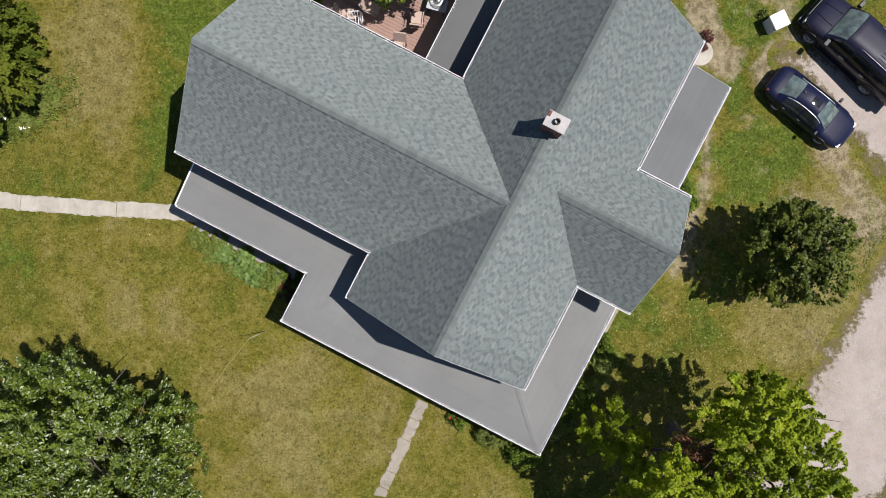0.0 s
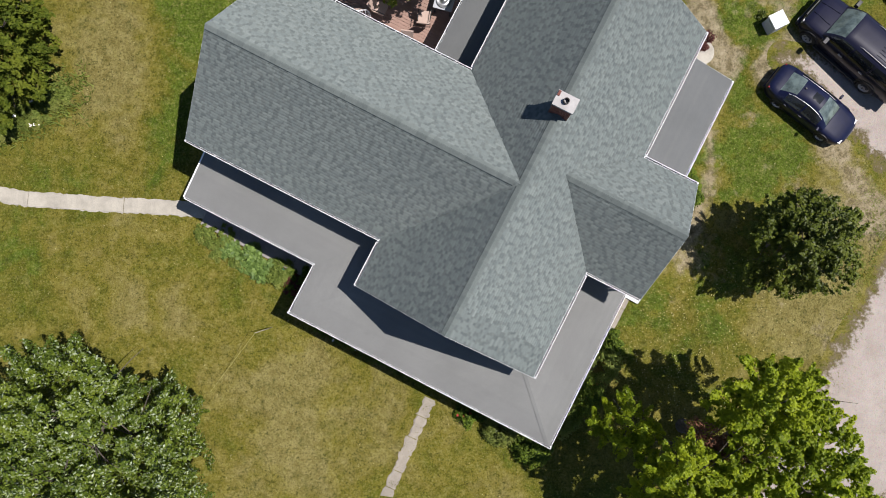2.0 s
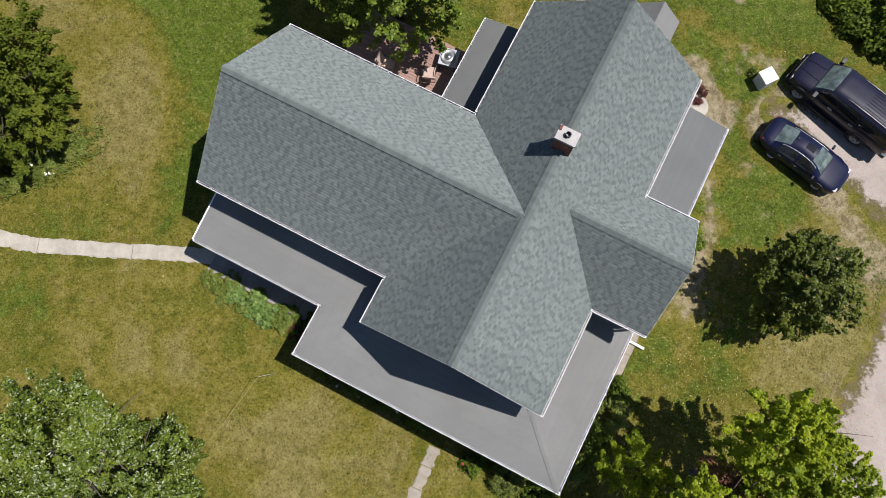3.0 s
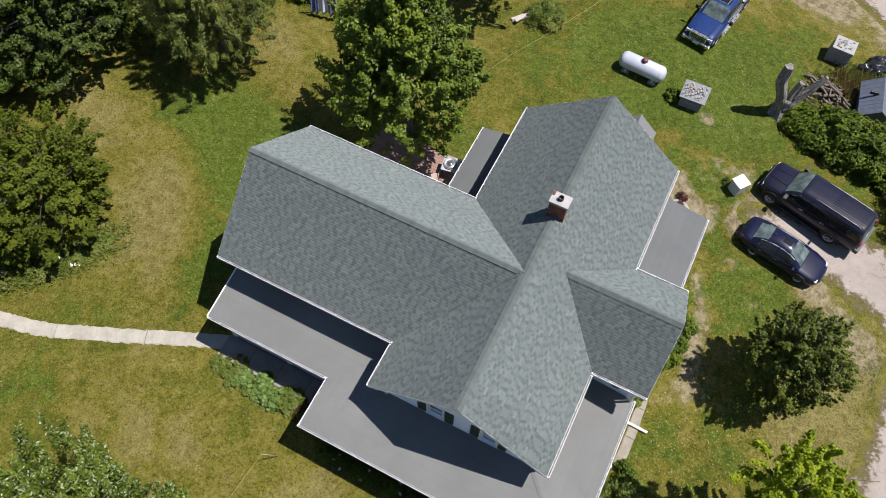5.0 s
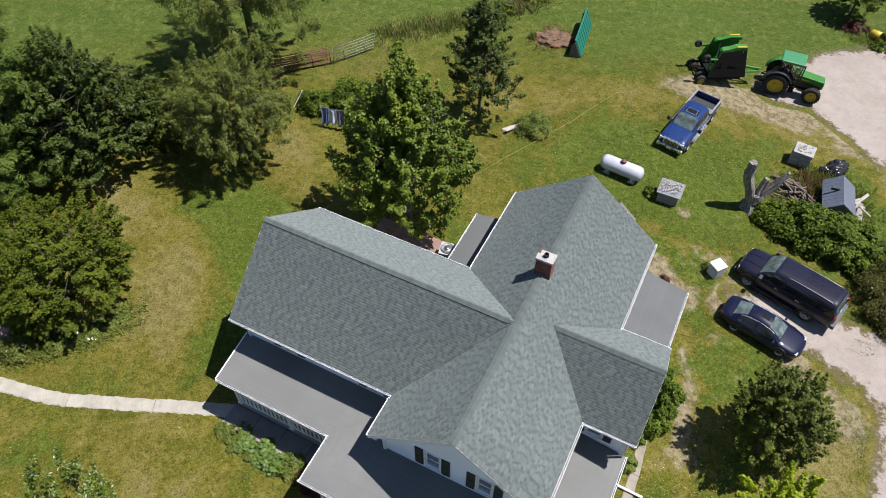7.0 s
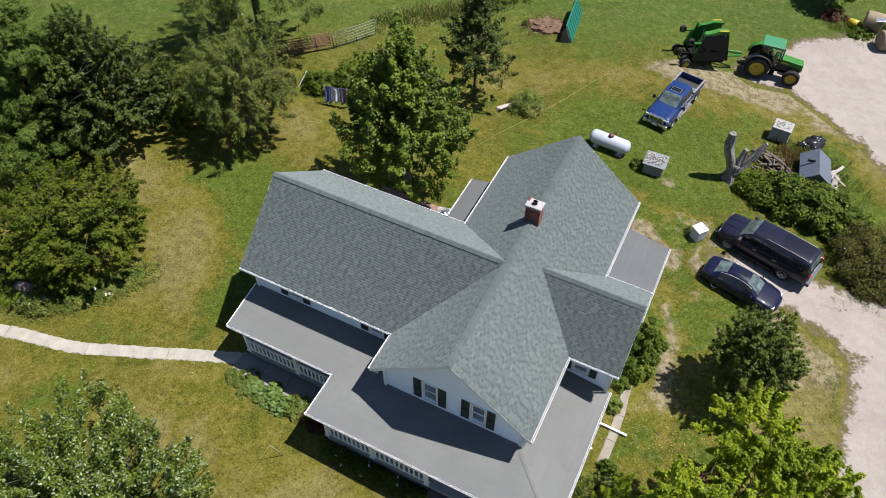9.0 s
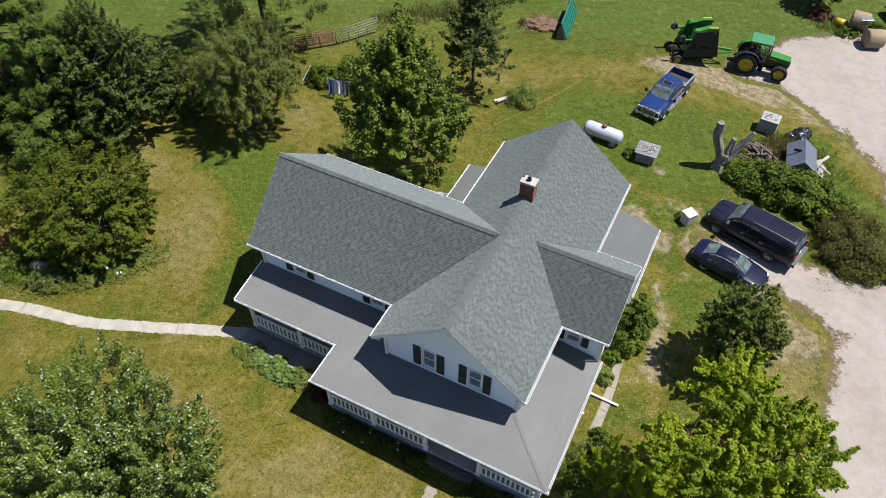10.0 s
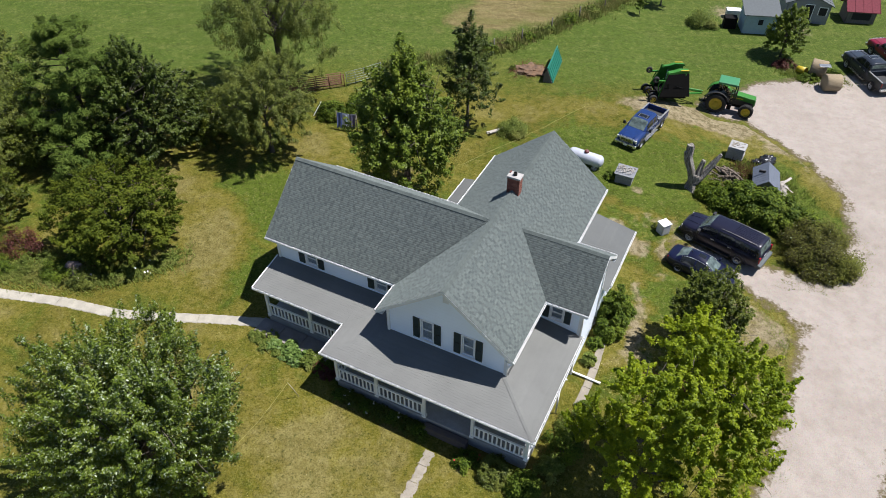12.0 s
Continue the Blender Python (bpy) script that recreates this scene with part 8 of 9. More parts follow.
def build_doghouse(x, y, turn):
    t = thing("dog_house", pose(x, y, gz(x, y), 0, 0, turn) @ Matrix.Diagonal((1.25, 1.3, 1.12, 1)), "small wooden dog house with blue-grey ribbed steel roof", "dog house")
    part("wall", boxes((-0.85, 0.85, -0.60, -0.56, 0, 0.72)), GREYPAINT, t)
    part("wall", boxes((-0.85, 0.85, 0.56, 0.60, 0, 0.72)), GREYPAINT, t)
    for s in (-1, 1):
        bm = bmesh.new()
        prism(bm, [(s * 0.85, -0.6, 0), (s * 0.85, 0.6, 0), (s * 0.85, 0.6, 0.72), (s * 0.85, 0, 1.22), (s * 0.85, -0.6, 0.72)], (-s * 0.04, 0, 0))
        bmesh.ops.recalc_face_normals(bm, faces=bm.faces[:])
        part("gable_wall", bm, GREYPAINT, t)
        bm = bmesh.new()
        prism(bm, [(-1.0, s * 0.72, 0.66), (1.0, s * 0.72, 0.66), (1.0, 0, 1.29), (-1.0, 0, 1.29)], (0, 0, 0.03))
        bmesh.ops.recalc_face_normals(bm, faces=bm.faces[:])
        r = part("roof", bm, STEELROOF, t, "ribbed blue-grey steel roof")
        for k in range(9):
            q = -0.95 + k * 0.2375
            bm = bmesh.new()
            prism(bm, [(q - 0.008, s * 0.72, 0.692), (q + 0.008, s * 0.72, 0.692), (q + 0.008, 0, 1.322), (q - 0.008, 0, 1.322)], (0, 0, 0.009))
            bmesh.ops.recalc_face_normals(bm, faces=bm.faces[:])
            part("rib", bm, STEELROOF, r)
    part("vent_pipe", boxes((0.0, 0.08, 0.15, 0.5, 1.12, 1.30), bevel=0.02), BLACK, t)
    rng = random.Random(3)
    for k in range(16):
        c = rng.uniform(0.2, 0.55)
        part("board", boxes((-c, c, -0.07, 0.07, 0, 0.022), m=pose(rng.uniform(-0.5, 0.55), -0.98 + rng.uniform(-0.16, 0.2), 0.04 + 0.035 * k, rng.uniform(-30, 40), rng.uniform(-14, 14), rng.uniform(-50, 50))), PALEWOOD, t)


build_doghouse(22.55, 16.15, 72)


def gnarled(name, t, pts, rad, seed, sides=16):
    """A bare weathered limb: ridged, twisted and splintered at its end."""
    path = [Vector(p) for p in pts]
    fine, fr = [], []
    for i in range(len(path) - 1):
        for k in range(6):
            fine.append(path[i].lerp(path[i + 1], k / 6))
            fr.append(rad[i] + (rad[i + 1] - rad[i]) * k / 6)
    fine.append(path[-1])
    fr.append(rad[-1])
    bm = bmesh.new()
    rings = tube(bm, fine, fr, sides)
    off = Vector((seed * 2.1, seed * 0.7, 0))
    for i, ring in enumerate(rings):
        for k, v in enumerate(ring):
            a = 2 * math.pi * k / sides
            q = 0.30 * noise.noise(Vector((math.cos(a) * 2.2, math.sin(a) * 2.2, i * 0.10)) + off) + 0.24 * noise.noise(Vector((math.cos(a) * 5.0, math.sin(a) * 5.0, i * 0.16)) + off)
            v.co += (v.co - fine[i]) * q * 1.5
            if i >= len(rings) - 2:
                d = (fine[-1] - fine[-3]).normalized()
                v.co += d * 0.35 * fr[0] * noise.noise(Vector((a * 1.7, seed, i)))
    part(name, bm, DEADWOOD, t)


def build_stump(x, y):
    """A dead trunk, broken off into three bare grey limbs."""
    t = thing("tree_stump", pose(x, y, gz(x, y)), "weathered grey dead tree stump with three broken limbs", "stump")
    gnarled("trunk", t, [(0.05, 0, -0.15), (0.02, 0, 0.15), (-0.02, 0.02, 0.6), (0.0, 0.04, 1.15)], [0.66, 0.46, 0.38, 0.33], 1, 22)
    gnarled("broken_limb", t, [(-0.06, 0.04, 0.6), (-0.40, 0.08, 1.6), (-0.78, 0.1, 2.6), (-0.84, 0.08, 3.6)], [0.31, 0.27, 0.27, 0.23], 2)
    gnarled("broken_limb", t, [(-0.58, 0.08, 2.1), (-0.98, 0.08, 2.6), (-1.14, 0.05, 3.1)], [0.17, 0.13, 0.08], 3, 12)
    gnarled("broken_limb", t, [(0.08, 0.05, 0.7), (0.22, 0.1, 1.5), (0.36, 0.15, 2.3)], [0.27, 0.21, 0.13], 4, 12)
    gnarled("broken_limb", t, [(0.12, 0.0, 0.55), (0.50, 0.0, 1.1), (0.95, 0.05, 1.9), (1.42, 0.1, 2.85)], [0.32, 0.26, 0.21, 0.10], 5)


build_stump(17.2, 15.7)


def build_logs(x, y, turn):
    t = thing("log_pile", pose(x, y, gz(x, y), 0, 0, turn), "loose pile of weathered split logs and branches", "logs")
    rng = random.Random(12)
    for k in range(90):
        a, b = rng.gauss(0, 0.85), rng.gauss(0, 0.45)
        h = max(0.05, 0.62 * math.exp(-(a * a / 1.4 + b * b / 0.5)) * rng.uniform(0.3, 1.0))
        ln, r = rng.uniform(0.4, 0.95), rng.uniform(0.035, 0.085)
        bm = bmesh.new()
        tube(bm, [(-ln / 2, 0, 0), (0, rng.uniform(-0.03, 0.03), rng.uniform(0, 0.03)), (ln / 2, 0, 0)], [r, r * 0.95, r * 0.8], 7)
        bm.transform(pose(a, b, h, 0, rng.uniform(-12, 12), rng.gauss(20, 28)))
        part("log", bm, LOGWOOD, t)


build_logs(20.3, 17.15, -58)


def lumpy(name, label, category, x, y, radii, material, seed, z=0.0, amount=0.3, freq=1.6, parts=1, turn=0.0):
    t = thing(name, pose(x, y, gz(x, y) + z, 0, 0, turn), label, category)
    rng = random.Random(seed)
    for k in range(parts):
        bm = bmesh.new()
        bmesh.ops.create_icosphere(bm, subdivisions=4 if parts == 1 else 3, radius=1.0)
        off = Vector((rng.uniform(-9, 9), rng.uniform(-9, 9), rng.uniform(-9, 9)))
        sx = 1 if parts == 1 else rng.uniform(0.35, 0.6)
        mv = Vector((0, 0, 0)) if parts == 1 else Vector((rng.uniform(-0.6, 0.6) * radii[0], rng.uniform(-0.6, 0.6) * radii[1], 0))
        for v in bm.verts:
            q = 1 + amount * noise.noise(v.co * freq + off) + amount * 0.4 * noise.noise(v.co * freq * 3.1 + off)
            v.co = Vector((v.co.x * radii[0] * sx * q, v.co.y * radii[1] * sx * q, max(-0.05, v.co.z * radii[2] * (sx + 0.3 if parts > 1 else 1) * q))) + mv
        part("lump" if parts > 1 else "surface", bm, material, t, smooth=parts > 1 or amount < 0.2)
    return t


lumpy("plastic_sacks", "heap of shiny black plastic sacks", "sacks", 23.55, 19.3, (1.1, 0.75, 0.5), WRAP, 4, 0, 0.45, 2.4, parts=7)
lumpy("boulder", "pinkish granite boulder in the flower bed", "rock", -22.7, 5.1, (0.62, 0.5, 0.62), ROCK, 5)
shrub("shrub", "small red-leaved plant beside the boulder", -21.9, 5.35, 0.45, 0.5, LEAF_RED, 900, 0.1, 141, group="west bed plants")

lumpy("dirt_pile", "low reddish-brown heap of soil and straw", "soil", 6.75, 31.55, (1.35, 1.0, 0.34), RED_SOIL, 6, -0.03, 0.5, 2.6)
shrub("weed", "dark green weed on the soil heap's end", 5.2, 31.75, 0.35, 0.45, LEAF_ROUND, 420, 0.1, 102, "plant")
shrub("brush_pile", "dark heap of dead brush under the young maple", 30.9, 35.9, 1.3, 0.7, LEAF_RED, 1500, 0.14, 132, "brush", ry=0.9)
shrub("shrub", "rank weeds between the hay bales and the drum", 32.2, 33.4, 1.1, 0.7, LEAF_HEDGE, 1800, 0.14, 133, ry=0.8)
shrub("shrub", "rank weeds beside the far hay bale", 34.8, 34.2, 0.9, 0.6, LEAF_HEDGE, 1300, 0.14, 134)
tufts("straw_heap", "brown straw strewn over the soil heap", along([(5.9, 31.4), (7.5, 31.7)], 130, 0.5), BROWN_STRAW, 9, 0.22, 9, 0.25, (0.8, 2.2))


def build_feeder(x, y, turn):
    """A green plastic bunk tipped up on its long edge."""
    t = thing("feed_bunk", pose(x, y, gz(x, y), 0, 0, turn) @ Matrix.Diagonal((1.0, 0.5, 0.95, 1)), "green plastic feed bunk tipped on its side", "trough")
    bm = bmesh.new()
    prism(bm, [(-2.1, 1.2, 0.02), (2.1, 1.2, 0.02), (2.1, 0.05, 1.35), (-2.1, 0.05, 1.35)], (0, -0.08, 0))
    bmesh.ops.recalc_face_normals(bm, faces=bm.faces[:])
    part("panel", bm, TARPGREEN, t)
    for k in range(9):
        q = -1.95 + k * 0.4875
        bm = bmesh.new()
        prism(bm, [(q - 0.06, 1.25, 0.02), (q + 0.06, 1.25, 0.02), (q + 0.06, 0.10, 1.38), (q - 0.06, 0.10, 1.38)], (0, -0.06, 0))
        bmesh.ops.recalc_face_normals(bm, faces=bm.faces[:])
        part("rib", bm, TARPGREEN, t)
    part("rim", boxes((-2.15, 2.15, -0.10, 0.12, 1.33, 1.43), bevel=0.03), TARPGREEN, t)
    for x in (2.10, -2.16):
        bm = bmesh.new()
        prism(bm, [(x, 1.08, 0.0), (x, 0.0, 1.28), (x, -0.45, 0.9), (x, -0.55, 0.0)], (0.06, 0, 0))
        bmesh.ops.recalc_face_normals(bm, faces=bm.faces[:])
        part("end_panel", bm, GREYWOOD, t, "weathered dark end boards")
    part("back_board", boxes((-2.1, 2.1, -0.06, 0.0, 0.0, 1.3), bevel=0.01), GREYWOOD, t)


build_feeder(8.55, 31.6, -107)


def build_bale(x, y, turn, r=0.75, w=1.35):
    t = thing("hay_bale", pose(x, y, gz(x, y), 0, 0, turn), "round weathered hay bale", "bale", "hay bales")
    bm = bmesh.new()
    m = Matrix.Translation((0, 0, r * 0.96)) @ Matrix.Rotation(radians(90), 4, 'Y')
    lathe(bm, [(0, -w / 2), (r * 0.4, -w / 2 + 0.02), (r * 0.92, -w / 2), (r, -w / 2 + 0.1), (r, w / 2 - 0.1), (r * 0.92, w / 2), (r * 0.4, w / 2 - 0.02), (0, w / 2)], 40, m)
    for v in bm.verts:
        v.co *= 1 + 0.03 * noise.noise(v.co * 6)
    part("bale", bm, HAY, t, smooth=True)
    bm = bmesh.new()
    for k in range(7):
        z = -w / 2 + 0.15 + k * (w - 0.3) / 6
        lathe(bm, [(r * 1.004, z - 0.006), (r * 1.010, z), (r * 1.004, z + 0.006)], 40, m)
    part("twine", bm, HAY, t)


build_bale(33.5, 31.7, -3)
build_bale(33.3, 34.3, -28)
t = thing("sheet_metal", pose(33.3, 33.4, gz(33.3, 33.4) + 1.42, 4, 0, -5), "bright bent steel sheet lying on a hay bale", "metal sheet")
part("sheet", boxes((-0.5, 0.5, -0.25, 0.25, 0.0, 0.05), bevel=0.02), STEEL, t)
t = thing("barrel", pose(32.0, 34.6, gz(32.0, 34.6) + 0.33, 0, 78, -60), "yellow drum lying on its side", "barrel")
bm = bmesh.new()
lathe(bm, [(0, -0.42), (0.30, -0.42), (0.32, -0.4), (0.32, 0.42), (0.29, 0.42), (0.29, -0.3), (0, -0.3)], 26)
part("drum", bm, FARMYELLOW, t, smooth=True)


def build_shed(name, x, y, turn, w, d, h, rise, wall_m, roof_m, label, shed_roof=False, openings=(), end_front=False, seams=True):
    t = thing(name, pose(x, y, gz(x, y), 0, 0, turn), label, "shed", "far sheds")
    th = 0.08
    part("wall", boxes((-w / 2, w / 2, -d / 2, -d / 2 + th, -0.2, h)), wall_m, t)
    part("wall", boxes((-w / 2, w / 2, d / 2 - th, d / 2, -0.2, h + (rise if shed_roof else 0))), wall_m, t)
    for s in (-1, 1):
        bm = bmesh.new()
        top = [(s * w / 2, d / 2, h + (rise if shed_roof else 0)), (s * w / 2, -d / 2, h)] if shed_roof else [(s * w / 2, d / 2, h), (s * w / 2, 0, h + rise), (s * w / 2, -d / 2, h)]
        prism(bm, [(s * w / 2, -d / 2, -0.2), (s * w / 2, d / 2, -0.2)] + top, (-s * th, 0, 0))
        bmesh.ops.recalc_face_normals(bm, faces=bm.faces[:])
        part("gable_wall", bm, wall_m, t)
    o = 0.25
    halves = [((-d / 2 - o, h - o * rise / d), (d / 2 + o, h + rise + o * rise / d))] if shed_roof else [((-d / 2 - o, h - o * 2 * rise / d), (0, h + rise)), ((d / 2 + o, h - o * 2 * rise / d), (0, h + rise))]
    for (y0, z0), (y1, z1) in halves:
        bm = bmesh.new()
        prism(bm, [(-w / 2 - o, y0, z0), (w / 2 + o, y0, z0), (w / 2 + o, y1, z1), (-w / 2 - o, y1, z1)], (0, 0, 0.06))
        bmesh.ops.recalc_face_normals(bm, faces=bm.faces[:])
        r = part("roof", bm, roof_m, t)
        k = int(w / 0.6)
        for i in range(k + 1 if seams else 0):
            q = -w / 2 - o + 0.05 + (w + 2 * o - 0.1) * i / k
            bm = bmesh.new()
            prism(bm, [(q - 0.02, y0, z0 + 0.06), (q + 0.02, y0, z0 + 0.06), (q + 0.02, y1, z1 + 0.06), (q - 0.02, y1, z1 + 0.06)], (0, 0, 0.03))
            bmesh.ops.recalc_face_normals(bm, faces=bm.faces[:])
            part("seam", bm, roof_m, r)
    for kind, a, b, z0, z1 in openings:
        q, m = (-w / 2, pose(0, 0, 0, 0, 0, -90)) if end_front else (-d / 2, Matrix.Identity(4))
        # no hole is cut: a near-black panel stands for the shade inside
        p = part(kind, boxes((a, b, q - 0.03, q - 0.004, z0, z1), bevel=0.005, m=m), DARK, t, "dark panel standing for an unlit opening")
        part("casing", boxes((a - 0.06, a, q - 0.04, q - 0.002, z0, z1), (b, b + 0.06, q - 0.04, q - 0.002, z0, z1), (a - 0.06, b + 0.06, q - 0.04, q - 0.002, z1, z1 + 0.06), m=m), TRIM if end_front else wall_m, p)
    return t


build_shed("shed", 30.5, 43.5, -6, 3.1, 2.2, 2.0, 0.55, SHEDBLUE, SHEDROOF, "pale blue shed with a smooth grey roof", True, [("window", -0.25, 0.2, 0.95, 1.5), ("door", 0.85, 1.35, 0.0, 0.45)], seams=False)
build_shed("shed", 36.4, 47.0, 78, 3.6, 4.2, 2.0, 0.9, SHEDGREY, SHEDROOF, "grey gabled shed with a white-framed doorway", False, [("door", -0.35, 0.45, 0.0, 1.9), ("window", 1.05, 1.8, 0.9, 1.7)], end_front=True)
t = thing("chest", pose(28.9, 46.2, gz(28.9, 46.2), 0, 0, -8), "white metal chest behind the blue shed", "box")
part("body", boxes((-0.7, 0.7, -0.4, 0.4, 0.0, 0.75), bevel=0.03), BOXWHITE, t)
part("lid", boxes((-0.73, 0.73, -0.43, 0.43, 0.755, 0.85), bevel=0.02), BOXWHITE, t)
build_shed("shed", 41.8, 46.3, -8, 2.8, 2.2, 1.4, 0.7, GREYWOOD, PINKROOF, "low animal shelter with a faded red metal roof", False, [("opening", -0.9, 0.9, 0.4, 1.1)])
t = thing("board_stack", pose(27.9, 43.9, gz(27.9, 43.9), 0, 0, -10), "dark open crate beside the blue shed", "crate")
part("crate", boxes((-0.6, 0.6, -0.5, 0.5, 0, 1.1), bevel=0.02), DARKDECK, t)


# ---- fences and gates
def pipe_gate(name, a, b, h, bars, material, label, uprights=5, r=0.03):
    za, zb = gz(*a), gz(*b)
    t = thing(name, pose(a[0], a[1], za), label, "gate")
    d = Vector((b[0] - a[0], b[1] - a[1], zb - za))
    for k in range(bars):
        z = 0.2 + (h - 0.2) * k / (bars - 1)
        bm = bmesh.new()
        tube(bm, [(0, 0, z), d * 0.5 + Vector((0, 0, z - 0.03)), d + Vector((0, 0, z))], r, 6)
        part("bar", bm, material, t, smooth=True)
    for k in range(uprights):
        q = d * (k / (uprights - 1))
        bm = bmesh.new()
        tube(bm, [q + Vector((0, 0, -0.05)), q + Vector((0, 0, h + 0.03))], r * 1.1, 6)
        part("upright", bm, material, t, smooth=True)


pipe_gate("livestock_gate", (-13.7, 25.7), (-9.1, 27.5), 1.15, 6, RUST, "rusty red tubular livestock panel standing in the grass")
pipe_gate("livestock_gate", (-13.3, 26.3), (-9.4, 27.9), 1.1, 6, RUST, "rusty red tubular livestock panel leaning behind another")
pipe_gate("farm_gate", (-8.9, 27.6), (-6.2, 29.5), 1.3, 6, GALV, "galvanised tubular farm gate at the field edge", 5, 0.02)


def wire_fence():
    pts = [(1.0, 33.2), (3.6, 34.9), (6.3, 37.0), (9.3, 39.5), (12.3, 42.2), (15.3, 45.2), (18.3, 48.6), (21.5, 52.5)]
    t = thing("wire_fence", pose(1.0, 33.2, gz(1.0, 33.2)), "wooden post and wire fence along the hay field", "fence")
    inv = t.matrix_world.inverted()
    tops = []
    for x, y in pts:
        bm = bmesh.new()
        p = inv @ Vector((x, y, gz(x, y)))
        tube(bm, [p + Vector((0, 0, -0.1)), p + Vector((0.02, 0, 1.25))], [0.07, 0.055], 7)
        part("post", bm, GREYWOOD, t, smooth=True)
        tops.append(p)
    for h in (0.4, 0.75, 1.1):
        bm = bmesh.new()
        tube(bm, [p + Vector((0, 0, h)) for p in tops], 0.005, 4)
        part("wire", bm, RUST, t)


wire_fence()


# ---- lawn odds and ends
def rope_line(name, label, pts, r=0.018):
    x0, y0 = pts[0]
    t = thing(name, pose(x0, y0, gz(x0, y0)), label, "rope")
    bm = bmesh.new()
    rng = random.Random(2)
    tube(bm, [(x - x0 + rng.uniform(-0.02, 0.02), y - y0 + rng.uniform(-0.02, 0.02), gz(x, y) - gz(x0, y0) + 0.05) for x, y in pts], r, 5)
    part("strand", bm, ROPE, t)


rope_line("rope", "yellow rope lying over the back lawn", [(0.6, 17.1), (2.6, 18.9), (4.8, 20.6), (7.2, 22.6), (9.6, 24.8), (10.8, 25.8)], 0.009)
t = thing("garden_stake", pose(-7.79, -3.55, gz(-7.79, -3.55)), "thin leaning pale stake with a slack yellow line", "stake")
bm = bmesh.new()
tube(bm, [(0, 0, -0.1), (-0.19, -0.10, 0.75), (-0.38, -0.19, 1.45)], [0.016, 0.014, 0.010], 6)
part("pole", bm, PALEWOOD, t, smooth=True)
bm = bmesh.new()
tube(bm, [(-0.38, -0.19, 1.43), (-1.1, -1.0, 0.80), (-1.8, -1.85, 0.30), (-2.6, -2.9, 0.06)], 0.008, 5)
part("line", bm, ROPE, t)
t = thing("board_stack", pose(3.3, 21.75, gz(3.3, 21.75), 0, 0, 20), "small stack of pale boards on the back lawn", "boards")
for k, (a, b) in enumerate(((0, 0), (0.12, 0.02), (-0.1, 0.05), (0.05, -0.06))):
    part("board", boxes((-0.75, 0.75, -0.16 + a, 0.02 + a, 0.03 + 0.05 * k, 0.07 + 0.05 * k), m=pose(0, b, 0, 0, 2 * k, 8 * k)), PALEWOOD, t)


def laundry():
    t = thing("clothes_line", pose(-8.25, 21.2, gz(-8.25, 21.2), 0, 0, -14) @ Matrix.Scale(0.88, 4), "clothes line hung with blue, pale and grey cloths", "clothes line")
    for x in (-0.75, 1.05):
        bm = bmesh.new()
        tube(bm, [(x, 0, -0.1), (x, 0, 1.75)], 0.05, 8)
        part("post", bm, GREYWOOD, t, smooth=True)
    bm = bmesh.new()
    tube(bm, [(-0.75, 0, 1.68), (0.1, 0, 1.62), (1.05, 0, 1.68)], 0.012, 5)
    part("line", bm, GALV, t)
    for x0, x1, drop, m in ((-0.68, -0.22, 1.35, CLOTH_BLUE), (-0.2, 0.42, 1.2, CLOTH_PALE), (0.44, 1.0, 1.25, CLOTH_GREY)):
        bm = bmesh.new()
        g = []
        for i in range(11):
            x = x0 + (x1 - x0) * i / 10
            g.append([bm.verts.new((x, (0.16 * math.sin(i * 0.9 + x0 * 3) - 0.22) * (j / 6), 1.62 - drop * j / 6)) for j in range(7)])
        for a, b in zip(g, g[1:]):
            for j in range(6):
                bm.faces.new((a[j], b[j], b[j + 1], a[j + 1]))
        e = bmesh.ops.extrude_face_region(bm, geom=bm.faces[:])
        for v in [q for q in e["geom"] if isinstance(q, bmesh.types.BMVert)]:
            v.co.y += 0.012
        part("cloth", bm, m, t, smooth=True)


laundry()
t = thing("pole", pose(-11.0, 22.9, gz(-11.0, 22.9), 0, 35, 30), "white leaning pole among the back bushes", "pole")
bm = bmesh.new()
tube(bm, [(0, 0, -0.1), (0, 0, 1.3)], 0.035, 8)
part("pole", bm, TRIM, t)
t = thing("hose", HOUSE_M @ pose(-6.4, -4.35, -0.10), "green garden hose coiled at the bed's edge", "hose")
bm = bmesh.new()
tube(bm, [(0.35 * math.cos(a) * (1 - a / 25), 0.22 * math.sin(a), 0.04 + 0.003 * a) for a in [k * 0.35 for k in range(30)]], 0.014, 5)
part("tube", bm, TARPGREEN, t)
t = thing("pot", pose(10.78, 9.15, gz(10.78, 9.15)), "round pale planting pad with red plants at the lean-to corner", "planter")
bm = bmesh.new()
lathe(bm, [(0, -0.05), (0.58, -0.05), (0.58, 0.05), (0.54, 0.06), (0, 0.06)], 30)
part("pad", bm, CONCRETE, t)
shrub("flower_plant", "red-leaved plant on the pale pad", 10.85, 9.35, 0.2, 0.4, LEAF_RED, 300, 0.1, 103, "plant")
shrub("flower_plant", "small brown-stemmed plant at the house corner", 11.1, 9.85, 0.28, 0.5, LEAF_RED, 260, 0.1, 104, "plant")
shrub("climbing_vine", "green shoots over the lean-to's south gutter", 7.95, 2.65, 0.45, 3.75, LEAF_WEED, 1300, 0.1, 105, "vine")

